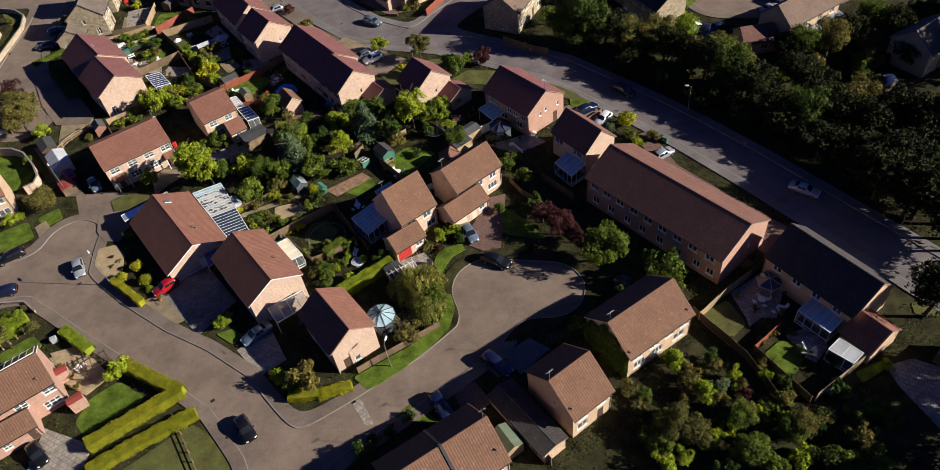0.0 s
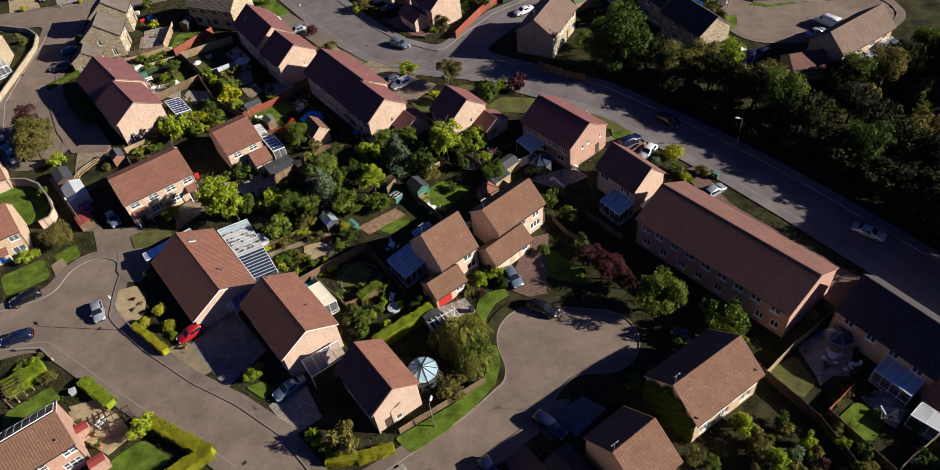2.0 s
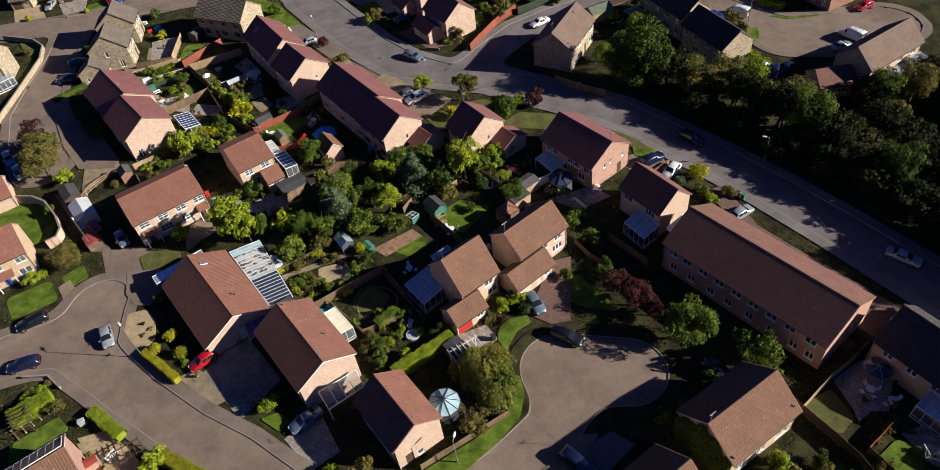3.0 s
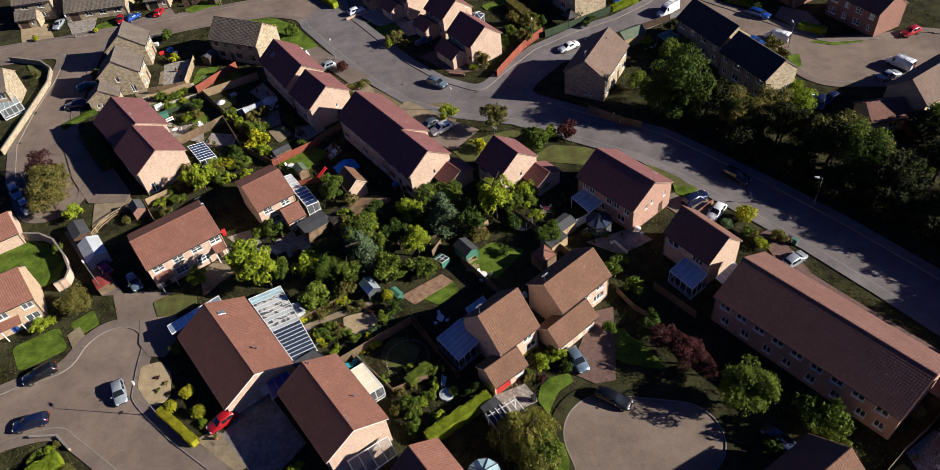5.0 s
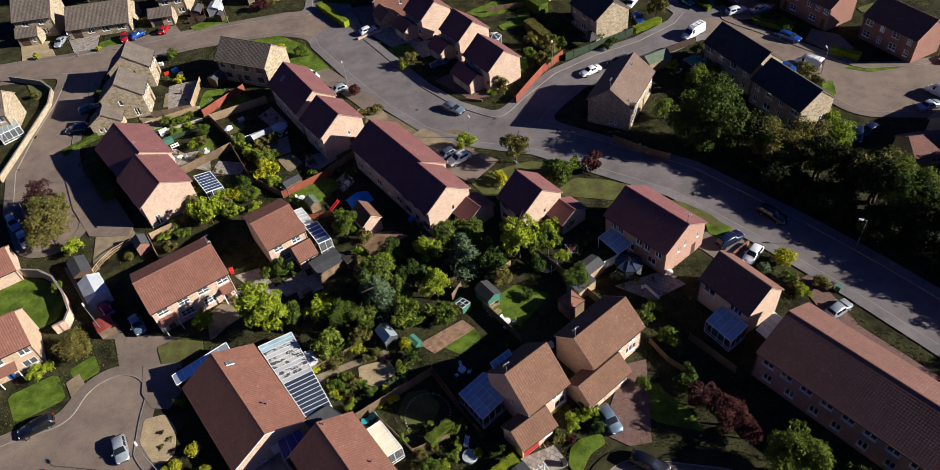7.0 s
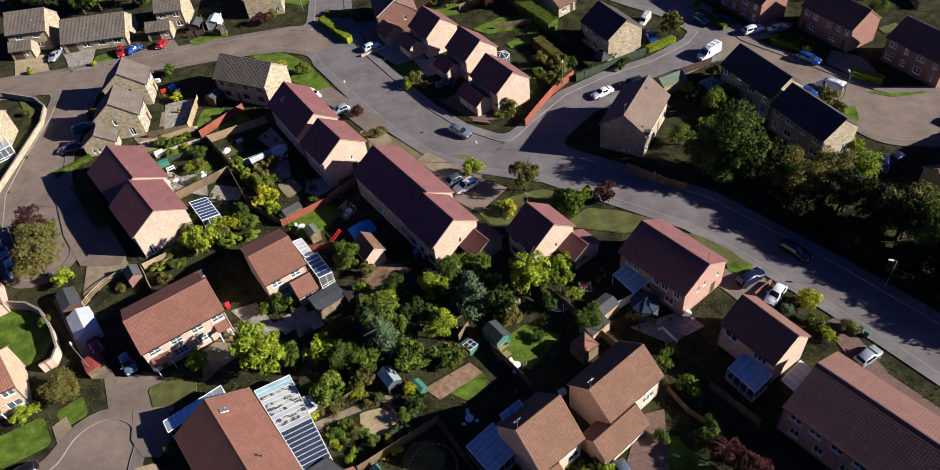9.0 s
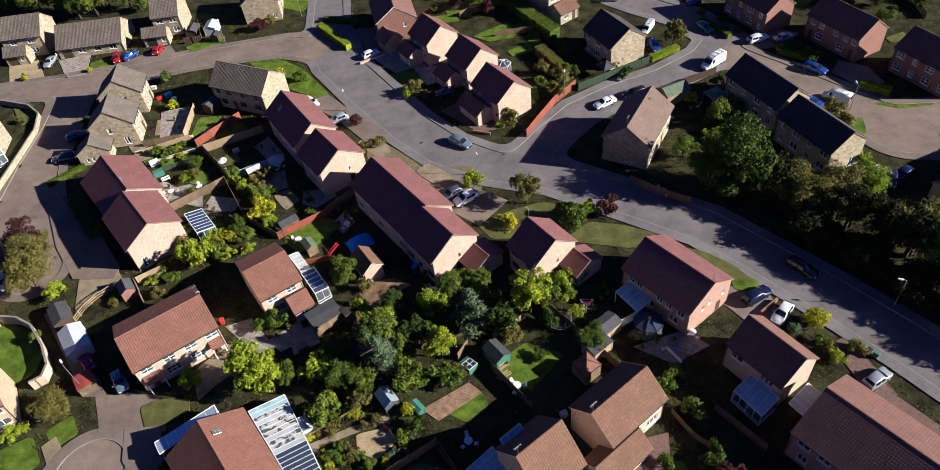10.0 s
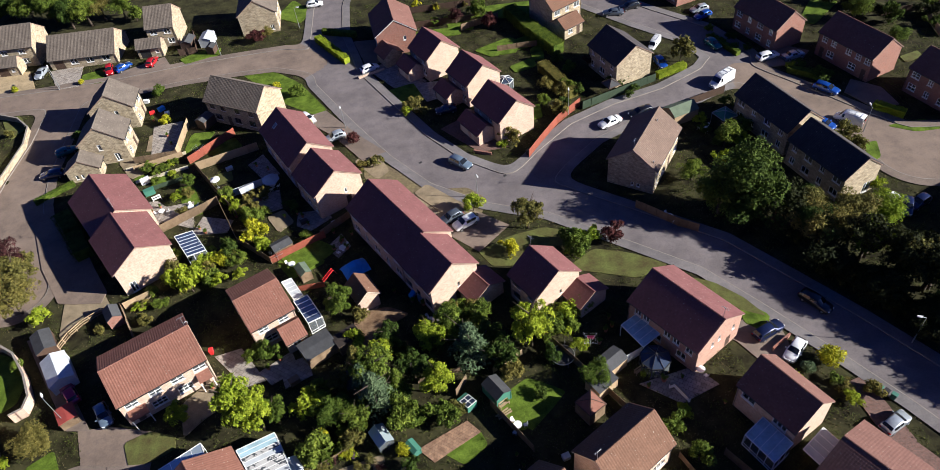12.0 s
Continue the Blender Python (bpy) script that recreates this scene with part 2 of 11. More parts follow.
UPVC = plain("white_upvc", (0.74, 0.73, 0.70), 0.4, wear=0.08)
CREAMP = plain("cream_paint", (0.60, 0.52, 0.40), 0.5)
VERGE = plain("verge_mortar", (0.30, 0.205, 0.150), 0.9)
DARKW = plain("dark_timber", (0.075, 0.045, 0.03), 0.7)
GUTTER = plain("black_plastic", (0.03, 0.028, 0.028), 0.45)
REDDOOR = plain("red_paint", (0.42, 0.035, 0.03), 0.5)
BLUEDOOR = plain("blue_paint", (0.03, 0.09, 0.30), 0.45)
PURPLE = plain("purple_canvas", (0.075, 0.06, 0.20), 0.7)
GREENP = plain("green_painted_timber", (0.05, 0.16, 0.11), 0.75)
BLUET = plain("blue_tarpaulin", (0.05, 0.27, 0.70), 0.5)
REDP = plain("red_plastic", (0.55, 0.03, 0.03), 0.4)
DULLRED = plain("dull_red_roofing", (0.26, 0.045, 0.035), 0.8)
PINKP = plain("magenta_plastic", (0.42, 0.02, 0.11), 0.4)
FENCEW = mottled("fence_timber", (0.23, 0.145, 0.080), 0.9, 10.0, 0.6, 0.3, 0.35, False, (0.25, 0.18, 0.11), random_obj=0.4)
FENCER = mottled("red_fence_timber", (0.30, 0.085, 0.050), 0.85, 10.0, 0.6, 0.2, 0.3, False, random_obj=0.2)
FENCEG = mottled("green_fence_timber", (0.050, 0.075, 0.042), 0.85, 10.0, 0.6, 0.2, 0.3, False, random_obj=0.2)
PALEW = mottled("pale_timber", (0.40, 0.29, 0.17), 0.85, 8.0, 0.6, 0.2, 0.25, False, random_obj=0.25)
FELT = mottled("roofing_felt", (0.085, 0.085, 0.088), 0.9, 8.0, 0.8, 0.25, 0.3, False, random_obj=0.4)
GREENFELT = mottled("green_roofing_felt", (0.120, 0.150, 0.100), 0.9, 8.0, 0.8, 0.2, 0.3)
STEEL = plain("galvanised_steel", (0.42, 0.43, 0.44), 0.45, 0.8)
BARK = mottled("bark", (0.085, 0.062, 0.045), 0.95, 12.0, 2.0, 0.3, 0.5)
TYRE = plain("tyre_rubber", (0.02, 0.02, 0.02), 0.85)
RIM = plain("alloy_rim", (0.45, 0.45, 0.46), 0.35, 0.9)
LAMPGL = plain("lamp_glass", (0.70, 0.70, 0.68), 0.2)
TAIL = plain("tail_lamp", (0.35, 0.02, 0.02), 0.25)
GLASS = glass_mat("window_glass", (0.55, 0.60, 0.63))
CARGLASS = nodes_of("car_glass", 0.06, 0, 0.6)[0]
CARGLASS.node_tree.nodes["Principled BSDF"].inputs["Base Color"].default_value = (0.012, 0.014, 0.017, 1)
ROOFGLASS = glass_mat("conservatory_glass", (0.46, 0.54, 0.56), 0.15)
ROOFGLASS.node_tree.nodes["Principled BSDF"].inputs["Transmission Weight"].default_value = 0.5
# Glazing whose pale blue colour paints in the sky's reflection.
SKYPANE = mottled("blue_polycarbonate", (0.36, 0.50, 0.56), 0.28, 3.0, 0.8, 0.25, 0.3, spec=0.5)
TERRA = plain("terracotta", (0.36, 0.13, 0.07), 0.85)
PALESLAB = mottled("pale_slab", (0.55, 0.48, 0.33), 0.9, 6.0, 0.6, 0.15, 0.2)
DARKGLASS = glass_mat("dark_roof_glass", (0.050, 0.065, 0.105), 0.08)
DARKGLASS.node_tree.nodes["Principled BSDF"].inputs["Transmission Weight"].default_value = 0.3
# Dark brown painting the shade under tile laps; it also serves as felt.
LAP_SHADE_FELT = mottled("lap_shade_felt", (0.030, 0.022, 0.018), 0.95, 6.0, 0.8, 0.3, 0.3)
POLYC = mottled("pale_polycarbonate", (0.48, 0.50, 0.51), 0.35, 5.0, 0.7, 0.15, 0.15, random_obj=0.2)
WHITEWASH = mottled("peeling_whitewashed_sheet", (0.46, 0.445, 0.42), 0.6, 5.0, 0.7, 0.15, 0.15)
wn_, wk_ = WHITEWASH.node_tree.nodes, WHITEWASH.node_tree.links
wb_ = wn_["Principled BSDF"]
peel = ramp(wn_, wk_, noise_tex(wn_, wk_, coords(wn_), 1.5, 4, 0.65), [(0.50, (0, 0, 0)), (0.54, (1, 1, 1))])
wk_.new(mixc(wn_, wk_, peel, wb_.inputs["Base Color"].links[0].from_socket, (0.06, 0.065, 0.07)), wb_.inputs["Base Color"])
CREAMS = mottled("cream_sheet", (0.72, 0.66, 0.50), 0.5, 5.0, 0.7, 0.12, 0.12)

LEAF_MID = leafage("mid_green_leaves", (0.044, 0.076, 0.011), (0.195, 0.245, 0.036))
LEAF_DARK = leafage("dark_green_leaves", (0.020, 0.040, 0.009), (0.105, 0.150, 0.026))
LEAF_LIME = leafage("lime_green_leaves", (0.130, 0.190, 0.010), (0.380, 0.440, 0.034))
LEAF_YEL = leafage("golden_leaves", (0.24, 0.25, 0.010), (0.52, 0.50, 0.022))
LEAF_PINK = leafage("pink_flowers", (0.22, 0.05, 0.07), (0.48, 0.20, 0.20))
LEAF_VIOLET = leafage("violet_flowers", (0.14, 0.07, 0.26), (0.34, 0.22, 0.48))
LEAF_OLIVE = leafage("olive_brown_leaves", (0.075, 0.075, 0.020), (0.240, 0.205, 0.060))
LEAF_RED = leafage("dark_red_leaves", (0.030, 0.010, 0.012), (0.110, 0.040, 0.042))
LEAF_BLUE = leafage("blue_green_leaves", (0.055, 0.090, 0.048), (0.190, 0.245, 0.140))
LEAF_HEDGE = leafage("hedge_leaves", (0.170, 0.180, 0.010), (0.430, 0.410, 0.026))
LEAF_WILLOW = leafage("willow_leaves", (0.170, 0.175, 0.035), (0.420, 0.400, 0.110))
# The shade over the belt is put into this near-black leaf colour.
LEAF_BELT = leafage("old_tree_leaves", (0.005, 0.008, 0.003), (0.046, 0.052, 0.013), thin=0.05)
LEAF_GROUND = leafage("ground_cover_leaves", (0.028, 0.040, 0.011), (0.105, 0.122, 0.028))
LEAF_STRAW = leafage("dead_stalks", (0.080, 0.062, 0.035), (0.260, 0.200, 0.110))

# ---- mesh tools ----
class Build:
    """Collects corners and faces of one mesh."""

    def __init__(self):
        self.v, self.f = [], []

    def add(self, verts, faces):
        k = len(self.v)
        self.v += [tuple(p) for p in verts]
        self.f += [tuple(i + k for i in f) for f in faces]
        return self

    def box(self, x0, y0, z0, x1, y1, z1, ch=0.0):
        """A block, with its upper edges chamfered by ch."""
        if ch <= 0:
            v = [(x, y, z) for z in (z0, z1) for x, y in ((x0, y0), (x1, y0), (x1, y1), (x0, y1))]
            return self.add(v, [(3, 2, 1, 0), (4, 5, 6, 7), (0, 1, 5, 4), (1, 2, 6, 5), (2, 3, 7, 6), (3, 0, 4, 7)])
        v = [(x, y, z) for z in (z0, z1 - ch) for x, y in ((x0, y0), (x1, y0), (x1, y1), (x0, y1))]
        v += [(x, y, z1) for x, y in ((x0 + ch, y0 + ch), (x1 - ch, y0 + ch), (x1 - ch, y1 - ch), (x0 + ch, y1 - ch))]
        fs = [(3, 2, 1, 0), (8, 9, 10, 11)]
        for b in (0, 4):
            fs += [(b + i, b + (i + 1) % 4, b + 4 + (i + 1) % 4, b + 4 + i) for i in range(4)]
        return self.add(v, fs)

    def tube(self, p, q, r0, r1=None, n=8):
        p, q = Vector(p), Vector(q)
        r1 = r0 if r1 is None else r1
        w = (q - p).normalized()
        a = w.orthogonal().normalized()
        b = w.cross(a)
        v = [tuple(c + (a * math.cos(2 * math.pi * i / n) + b * math.sin(2 * math.pi * i / n)) * r) for c, r in ((p, r0), (q, r1)) for i in range(n)]
        fs = [(i, (i + 1) % n, n + (i + 1) % n, n + i) for i in range(n)]
        return self.add(v, fs + [tuple(range(n - 1, -1, -1)), tuple(range(n, 2 * n))])

    def beam(self, p, q, w, h):
        """A square bar from p to q."""
        p, q = Vector(p), Vector(q)
        d = (q - p).normalized()
        s = d.cross(Vector((0, 0, 1)))
        s = s.normalized() if s.length > 1e-3 else Vector((1, 0, 0))
        u = s.cross(d)
        v = [tuple(c + s * a * w / 2 + u * b * h / 2) for c in (p, q) for a, b in ((-1, -1), (1, -1), (1, 1), (-1, 1))]
        return self.add(v, [(0, 3, 2, 1), (4, 5, 6, 7), (0, 1, 5, 4), (1, 2, 6, 5), (2, 3, 7, 6), (3, 0, 4, 7)])

    def slab(self, poly, z0, z1):
        """An upright prism on a polygon that runs against the clock."""
        n = len(poly)
        v = [(*p, z0) for p in poly] + [(*p, z1) for p in poly]
        return self.add(v, [tuple(range(n - 1, -1, -1)), tuple(range(n, 2 * n))] + [(i, (i + 1) % n, n + (i + 1) % n, n + i) for i in range(n)])

    def mesh(self, name, smooth=False):
        m = bpy.data.meshes.new(name)
        m.from_pydata(self.v, [], self.f)
        m.update()
        if smooth:
            m.polygons.foreach_set("use_smooth", [True] * len(m.polygons))
        return m


def part(name, shape, material, parent, label="", at=None, smooth=False):
    me = shape.mesh(name, smooth) if isinstance(shape, Build) else shape
    if not me.materials:
        me.materials.append(material)
    ob = new(name, me)
    ob.parent = parent
    if at is not None:
        ob.matrix_basis = at
    return tagged(ob, label)


def thing(name, label, category, x=0, y=0, z=0, yaw=0, group="", kind=""):
    ob = new(name)
    ob.empty_display_size = 0.3
    ob.matrix_basis = pose(x, y, z, 0, 0, yaw)
    return tagged(ob, label, category, group, kind)


def single(name, shape, material, label, category, x=0, y=0, z=0, yaw=0, group="", kind="", smooth=False):
    me = shape.mesh(name, smooth) if isinstance(shape, Build) else shape
    if not me.materials:
        me.materials.append(material)
    ob = new(name, me)
    ob.matrix_basis = pose(x, y, z, 0, 0, yaw)
    return tagged(ob, label, category, group, kind)


FOOT = []      # ground that is built over


def reach(x, y, yaw, a, b):
    """The place a metres along and b metres to the left of a heading from (x, y)."""
    c, s = math.cos(radians(yaw)), math.sin(radians(yaw))
    return x + a * c - b * s, y + a * s + b * c

# ---- ground and roads ----
gnd = Build()
gnd.add([(-2500, -2500, 0), (2500, -2500, 0), (2500, 2500, 0), (-2500, 2500, 0)], [(0, 1, 2, 3)])
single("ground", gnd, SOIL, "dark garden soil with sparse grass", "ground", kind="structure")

# Centre lines with half widths.
ROADS = [
    [(18, -58, 3.2), (2, -16, 3.2), (-14, 20, 3.2), (-24, 42, 3.2), (-29.5, 53, 3.0), (-35.5, 61, 2.95), (-41.5, 65.9, 2.95), (-48.5, 70.4, 2.95), (-57, 77, 3.1), (-65, 84, 3.6), (-68, 89, 4.0)],
    [(-67, 89, 4.2), (-66.8, 94.5, 4.4)],
    [(-68, 88.4, 4.2), (-78, 86.2, 4.1), (-92, 80.5, 3.8), (-125, 62, 3.2)],
    [(-26.5, 50, 3.0), (-17.5, 54.9, 2.9), (-8.5, 60.3, 2.9), (-2, 65, 3.3), (1.0, 70, 4.0)],
    [(0.3, 73.4, 5.2), (8.6, 71.6, 5.0)],
    [(-44, 260, 3.4), (-46.5, 215, 3.4), (-45.5, 200, 3.6), (-41.8, 184, 4.4), (-33.8, 170.5, 4.3), (-26.5, 158.8, 4.0), (-20, 150.8, 3.9), (-12, 145, 3.6), (-2, 140.8, 3.3), (9, 133, 3.3), (19, 125.8, 3.3), (25, 118.5, 3.3), (31.5, 110.3, 3.4), (38, 101.3, 3.4), (44, 92, 3.4), (50, 82, 3.4), (62, 62, 3.4), (85, 22, 3.4)],
    [(-6, 146, 3.0), (-1.5, 151.5, 3.0), (5, 158, 3.0), (13, 162.3, 3.0), (23, 165.8, 3.0), (33, 171.5, 3.2), (37.5, 177, 3.4), (33, 187, 3.3), (24, 196, 3.3), (8, 214, 3.3)],
    [(36, 173, 3.0), (43, 165, 2.9), (49, 157, 3.2), (54, 148, 5.0), (57.5, 143.5, 6.6), (68, 141.8, 7.2), (76, 143.0, 6.5)],
    [(-190, 181, 3.2), (-116, 186.7, 3.2), (-102, 187.5, 3.3), (-89, 189.6, 3.2), (-76, 192.2, 3.2), (-64, 193.6, 3.3), (-55, 194.2, 3.6), (-46, 191, 4.0)],
    [(-99.5, 187, 3.4), (-98.3, 172, 3.4), (-98, 160, 4.0), (-96.5, 150, 5.0), (-92.5, 140, 5.5), (-88, 131, 4.6)],
]
STEP, X0, X1, Y0, Y1 = 0.5, -150.0, 84.0, -60.0, 234.0
gx, gy = np.arange(X0, X1 + 0.1, STEP), np.arange(Y0, Y1 + 0.1, STEP)
GX, GY = np.meshgrid(gx, gy, indexing="ij")


def road_field():
    """How far each place lies outside the roads; joints between roads are rounded off."""
    soft = np.zeros_like(GX)
    for line in ROADS:
        near = np.full_like(GX, 1e3)
        for (ax, ay, aw), (bx, by, bw) in zip(line, line[1:]):
            dx, dy = bx - ax, by - ay
            s = np.clip(((GX - ax) * dx + (GY - ay) * dy) / (dx * dx + dy * dy), 0, 1)
            near = np.minimum(near, np.hypot(GX - ax - s * dx, GY - ay - s * dy) - aw - s * (bw - aw))
        soft += np.exp(-np.clip(near, -30, 60) / 1.1)
    return -1.1 * np.log(np.maximum(soft, 1e-20))


FIELD = road_field()


def band(lo, hi, z, skirt=None):
    """The flat sheet where lo < field < hi, with an upright face down to skirt along its lower bound."""
    out, seen = Build(), {}
    f = FIELD

    def corner(p):
        k = (round(p[0], 4), round(p[1], 4))
        if k not in seen:
            seen[k] = len(out.v)
            out.v.append((k[0], k[1], z))
        return seen[k]

    def clip(poly, limit, sign):
        kept = []
        for (p, a), (q, b) in zip(poly, poly[1:] + poly[:1]):
            ina, inb = sign * (a - limit) >= 0, sign * (b - limit) >= 0
            if ina:
                kept.append((p, a))
            if ina != inb:
                s = (limit - a) / (b - a)
                kept.append(((p[0] + s * (q[0] - p[0]), p[1] + s * (q[1] - p[1])), limit))
        return kept

    c = np.stack([f[:-1, :-1], f[1:, :-1], f[1:, 1:], f[:-1, 1:]])
    some = (c.max(0) > lo) & (c.min(0) < hi)
    for i, j in np.argwhere(some):
        poly = [((gx[i], gy[j]), f[i, j]), ((gx[i + 1], gy[j]), f[i + 1, j]), ((gx[i + 1], gy[j + 1]), f[i + 1, j + 1]), ((gx[i], gy[j + 1]), f[i, j + 1])]
        poly = clip(clip(poly, lo, 1), hi, -1)
        if len(poly) < 3:
            continue
        ids = [corner(p) for p, _ in poly]
        if len(set(ids)) == len(ids):
            out.f.append(tuple(ids))
        if skirt is not None:
            for (p, a), (q, b) in zip(poly, poly[1:] + poly[:1]):
                if abs(a - lo) < 1e-6 and abs(b - lo) < 1e-6 and (p[0] - q[0]) ** 2 + (p[1] - q[1]) ** 2 > 1e-6:
                    out.add([(*p, z), (*q, z), (*q, skirt), (*p, skirt)], [(0, 1, 2, 3)])
    return out


def nearest(lines, x, y):
    best = 1e9
    for k in lines:
        for (ax, ay, _), (bx, by, _) in zip(ROADS[k], ROADS[k][1:]):
            dx, dy = bx - ax, by - ay
            t = min(1, max(0, ((x - ax) * dx + (y - ay) * dy) / (dx * dx + dy * dy)))
            best = min(best, math.hypot(x - ax - t * dx, y - ay - t * dy))
    return best


def two_surfaces(name, sheet, brown, grey, label, category):
    """The brown asphalt of the closes and the greyer one of the main road, joined along a seam."""
    halves = Build(), Build(), Build()
    ids = ({}, {}, {})
    for f in sheet.f:
        x, y = sheet.v[f[0]][:2]
        k = 1 if nearest((5, 6), x, y) < nearest((0, 1, 2, 3, 4, 7, 8, 9), x, y) else 0
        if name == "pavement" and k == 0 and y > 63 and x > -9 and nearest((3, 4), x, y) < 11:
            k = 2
        out = []
        for i in f:
            if i not in ids[k]:
                ids[k][i] = len(halves[k].v)
                halves[k].v.append(sheet.v[i])
            out.append(ids[k][i])
        halves[k].f.append(tuple(out))
    single(name, halves[0], brown, "worn brown " + label, category, kind="structure")
    single(name, halves[1], grey, "worn grey " + label, category, kind="structure")
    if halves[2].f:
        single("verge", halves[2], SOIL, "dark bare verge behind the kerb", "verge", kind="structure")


two_surfaces("road", band(-50, 0.0, 0.03), ASPHALT, GREYROAD, "asphalt estate road", "road")
single("kerb", band(0.0, 0.13, 0.15, 0.02), KERB, "pale concrete kerb along the road", "kerb", kind="structure")
two_surfaces("pavement", band(0.13, 1.75, 0.14), PAVING, GREYPAVE, "asphalt pavement beside the road", "pavement")

# ---- houses ----
def facade(b, a, c, z0, z1, holes, depth=0.12):
    """An upright wall from a to c with openings (x0, z0, x1, z1), each with its reveals, x along the wall."""
    a, c = Vector((*a, 0)), Vector((*c, 0))
    d = (c - a).normalized()
    inw = Vector((-d.y, d.x, 0))
    xs = sorted({0.0, (c - a).length, *(h[0] for h in holes), *(h[2] for h in holes)})
    zs = sorted({z0, z1, *(h[1] for h in holes), *(h[3] for h in holes)})

    def at(x, z, k=0.0):
        return tuple(a + d * x + inw * k + Vector((0, 0, z)))

    for x0, x1 in zip(xs, xs[1:]):
        for u0, u1 in zip(zs, zs[1:]):
            if not any(h[0] <= (x0 + x1) / 2 <= h[2] and h[1] <= (u0 + u1) / 2 <= h[3] for h in holes):
                b.add([at(x0, u0), at(x1, u0), at(x1, u1), at(x0, u1)], [(0, 1, 2, 3)])
    for h in holes:
        ring = [(h[0], h[1]), (h[2], h[1]), (h[2], h[3]), (h[0], h[3])]
        for (p, q), (r, s) in zip(ring, ring[1:] + ring[:1]):
            b.add([at(p, q), at(r, s), at(r, s, depth), at(p, q, depth)], [(3, 2, 1, 0)])


WINDOWS = {}


def window_meshes(w, h, lights, bars):
    key = (round(w, 2), round(h, 2), lights, bars)
    if key not in WINDOWS:
        fr, gl = Build(), Build()
        t = 0.095
        xs = [-w / 2]
        for k in range(lights + 1):
            x = -w / 2 + t / 2 + k * (w - t) / lights
            xs += [x - t / 2, x + t / 2]
        xs = [xs[1], *xs[2:]]
        zs = [0.0, t]
        for k in range(1, bars):
            zs += [h * k / bars - 0.032, h * k / bars + 0.032]
        zs += [h - t, h]
        nx, nz = len(xs), len(zs)
        fr.v = [(x, y, z) for y in (-0.03, 0.05) for z in zs for x in xs]
        open_cell = lambda i, j: i % 2 == 1 and j % 2 == 1
        for j in range(nz - 1):
            for i in range(nx - 1):
                a = j * nx + i
                ring = (a, a + 1, a + nx + 1, a + nx)
                if open_cell(i, j):
                    fr.f += [(ring[(k + 1) % 4], ring[k], ring[k] + nx * nz, ring[(k + 1) % 4] + nx * nz) for k in range(4)]
                else:
                    fr.f += [ring, tuple(q + nx * nz for q in ring[::-1])]
        sill = Build().box(-w / 2 - 0.06, -0.16, -0.06, w / 2 + 0.06, 0.04, -0.002)
        gl.add([(-w / 2 + t, 0.02, t), (w / 2 - t, 0.02, t), (w / 2 - t, 0.02, h - t), (-w / 2 + t, 0.02, h - t)], [(0, 1, 2, 3)])
        WINDOWS[key] = fr.mesh("window"), gl.mesh("pane"), sill.mesh("sill")
        WINDOWS[key][1].materials.append(GLASS)
        WINDOWS[key][2].materials.append(UPVC)
    return WINDOWS[key]


def put_window(parent, m, w, h, lights=2, bars=1, frame_mat=UPVC):
    fr, gl, si = window_meshes(w, h, lights, bars)
    if frame_mat is not UPVC:
        fr = fr.copy()
        fr.materials.clear()
    ob = part("window", fr, frame_mat, parent, at=m)
    part("pane", gl, GLASS, ob)
    part("sill", si, UPVC, ob)
    return ob


def slope_mesh(L, run, rise, z0, y0, side, tile=0.32, gauge=0.34, wave_h=0.026):
    """One tiled slope: waves of interlocking tiles across, lapped courses down. It falls from the ridge towards side * y."""
    cols = max(4, int(round(L / tile)) * 2)
    rows = max(3, int(round(math.hypot(run, rise) / gauge)))
    xs = np.linspace(-L / 2, L / 2, cols + 1)
    wave = np.tile([0.0, wave_h], cols)[: cols + 1]
    v, f = [], []
    nrm = Vector((0, side * rise, run)).normalized()
    for r in range(rows):
        for s, lift in ((r / rows, 0.010), ((r + 1.05) / rows, 0.055)):
            s = min(s, 1.02)
            y, z = side * run * s, -rise * s
            for x, w in zip(xs, wave):
                v.append((x, y0 + y + nrm.y * (lift + w), z0 + rise + z + nrm.z * (lift + w)))
    n = cols + 1
    for r in range(rows):
        a = 2 * r * n
        for i in range(cols):
            q = (a + i, a + n + i, a + n + i + 1, a + i + 1)
            f.append(q if side < 0 else q[::-1])
    # lower edges of the courses, coloured dark as the shade under each lap
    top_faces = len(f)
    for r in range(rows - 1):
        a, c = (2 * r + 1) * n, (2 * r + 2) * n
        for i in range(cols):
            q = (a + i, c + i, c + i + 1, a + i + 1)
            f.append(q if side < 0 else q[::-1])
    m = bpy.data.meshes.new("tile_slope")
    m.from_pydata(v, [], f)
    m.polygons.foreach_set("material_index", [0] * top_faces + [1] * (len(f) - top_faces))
    m.update()
    return m


def roof_under(L, run, rise, z0):
    """The boarded body under the tiles, with soffits and verges."""
    b, t = Build(), 0.14
    h = L / 2 - 0.01
    v = [(x, y, z) for x in (-h, h) for y, z in ((-run, z0 - t), (-run, z0), (0, z0 + rise), (run, z0), (run, z0 - t), (0, z0 + rise - t * 1.3))]
    b.add(v, [(0, 1, 2, 5), (2, 3, 4, 5), (6, 11, 8, 7), (8, 11, 10, 9), (0, 6, 7, 1), (1, 7, 8, 2), (2, 8, 9, 3), (3, 9, 10, 4), (4, 10, 11, 5), (5, 11, 6, 0)])
    return b


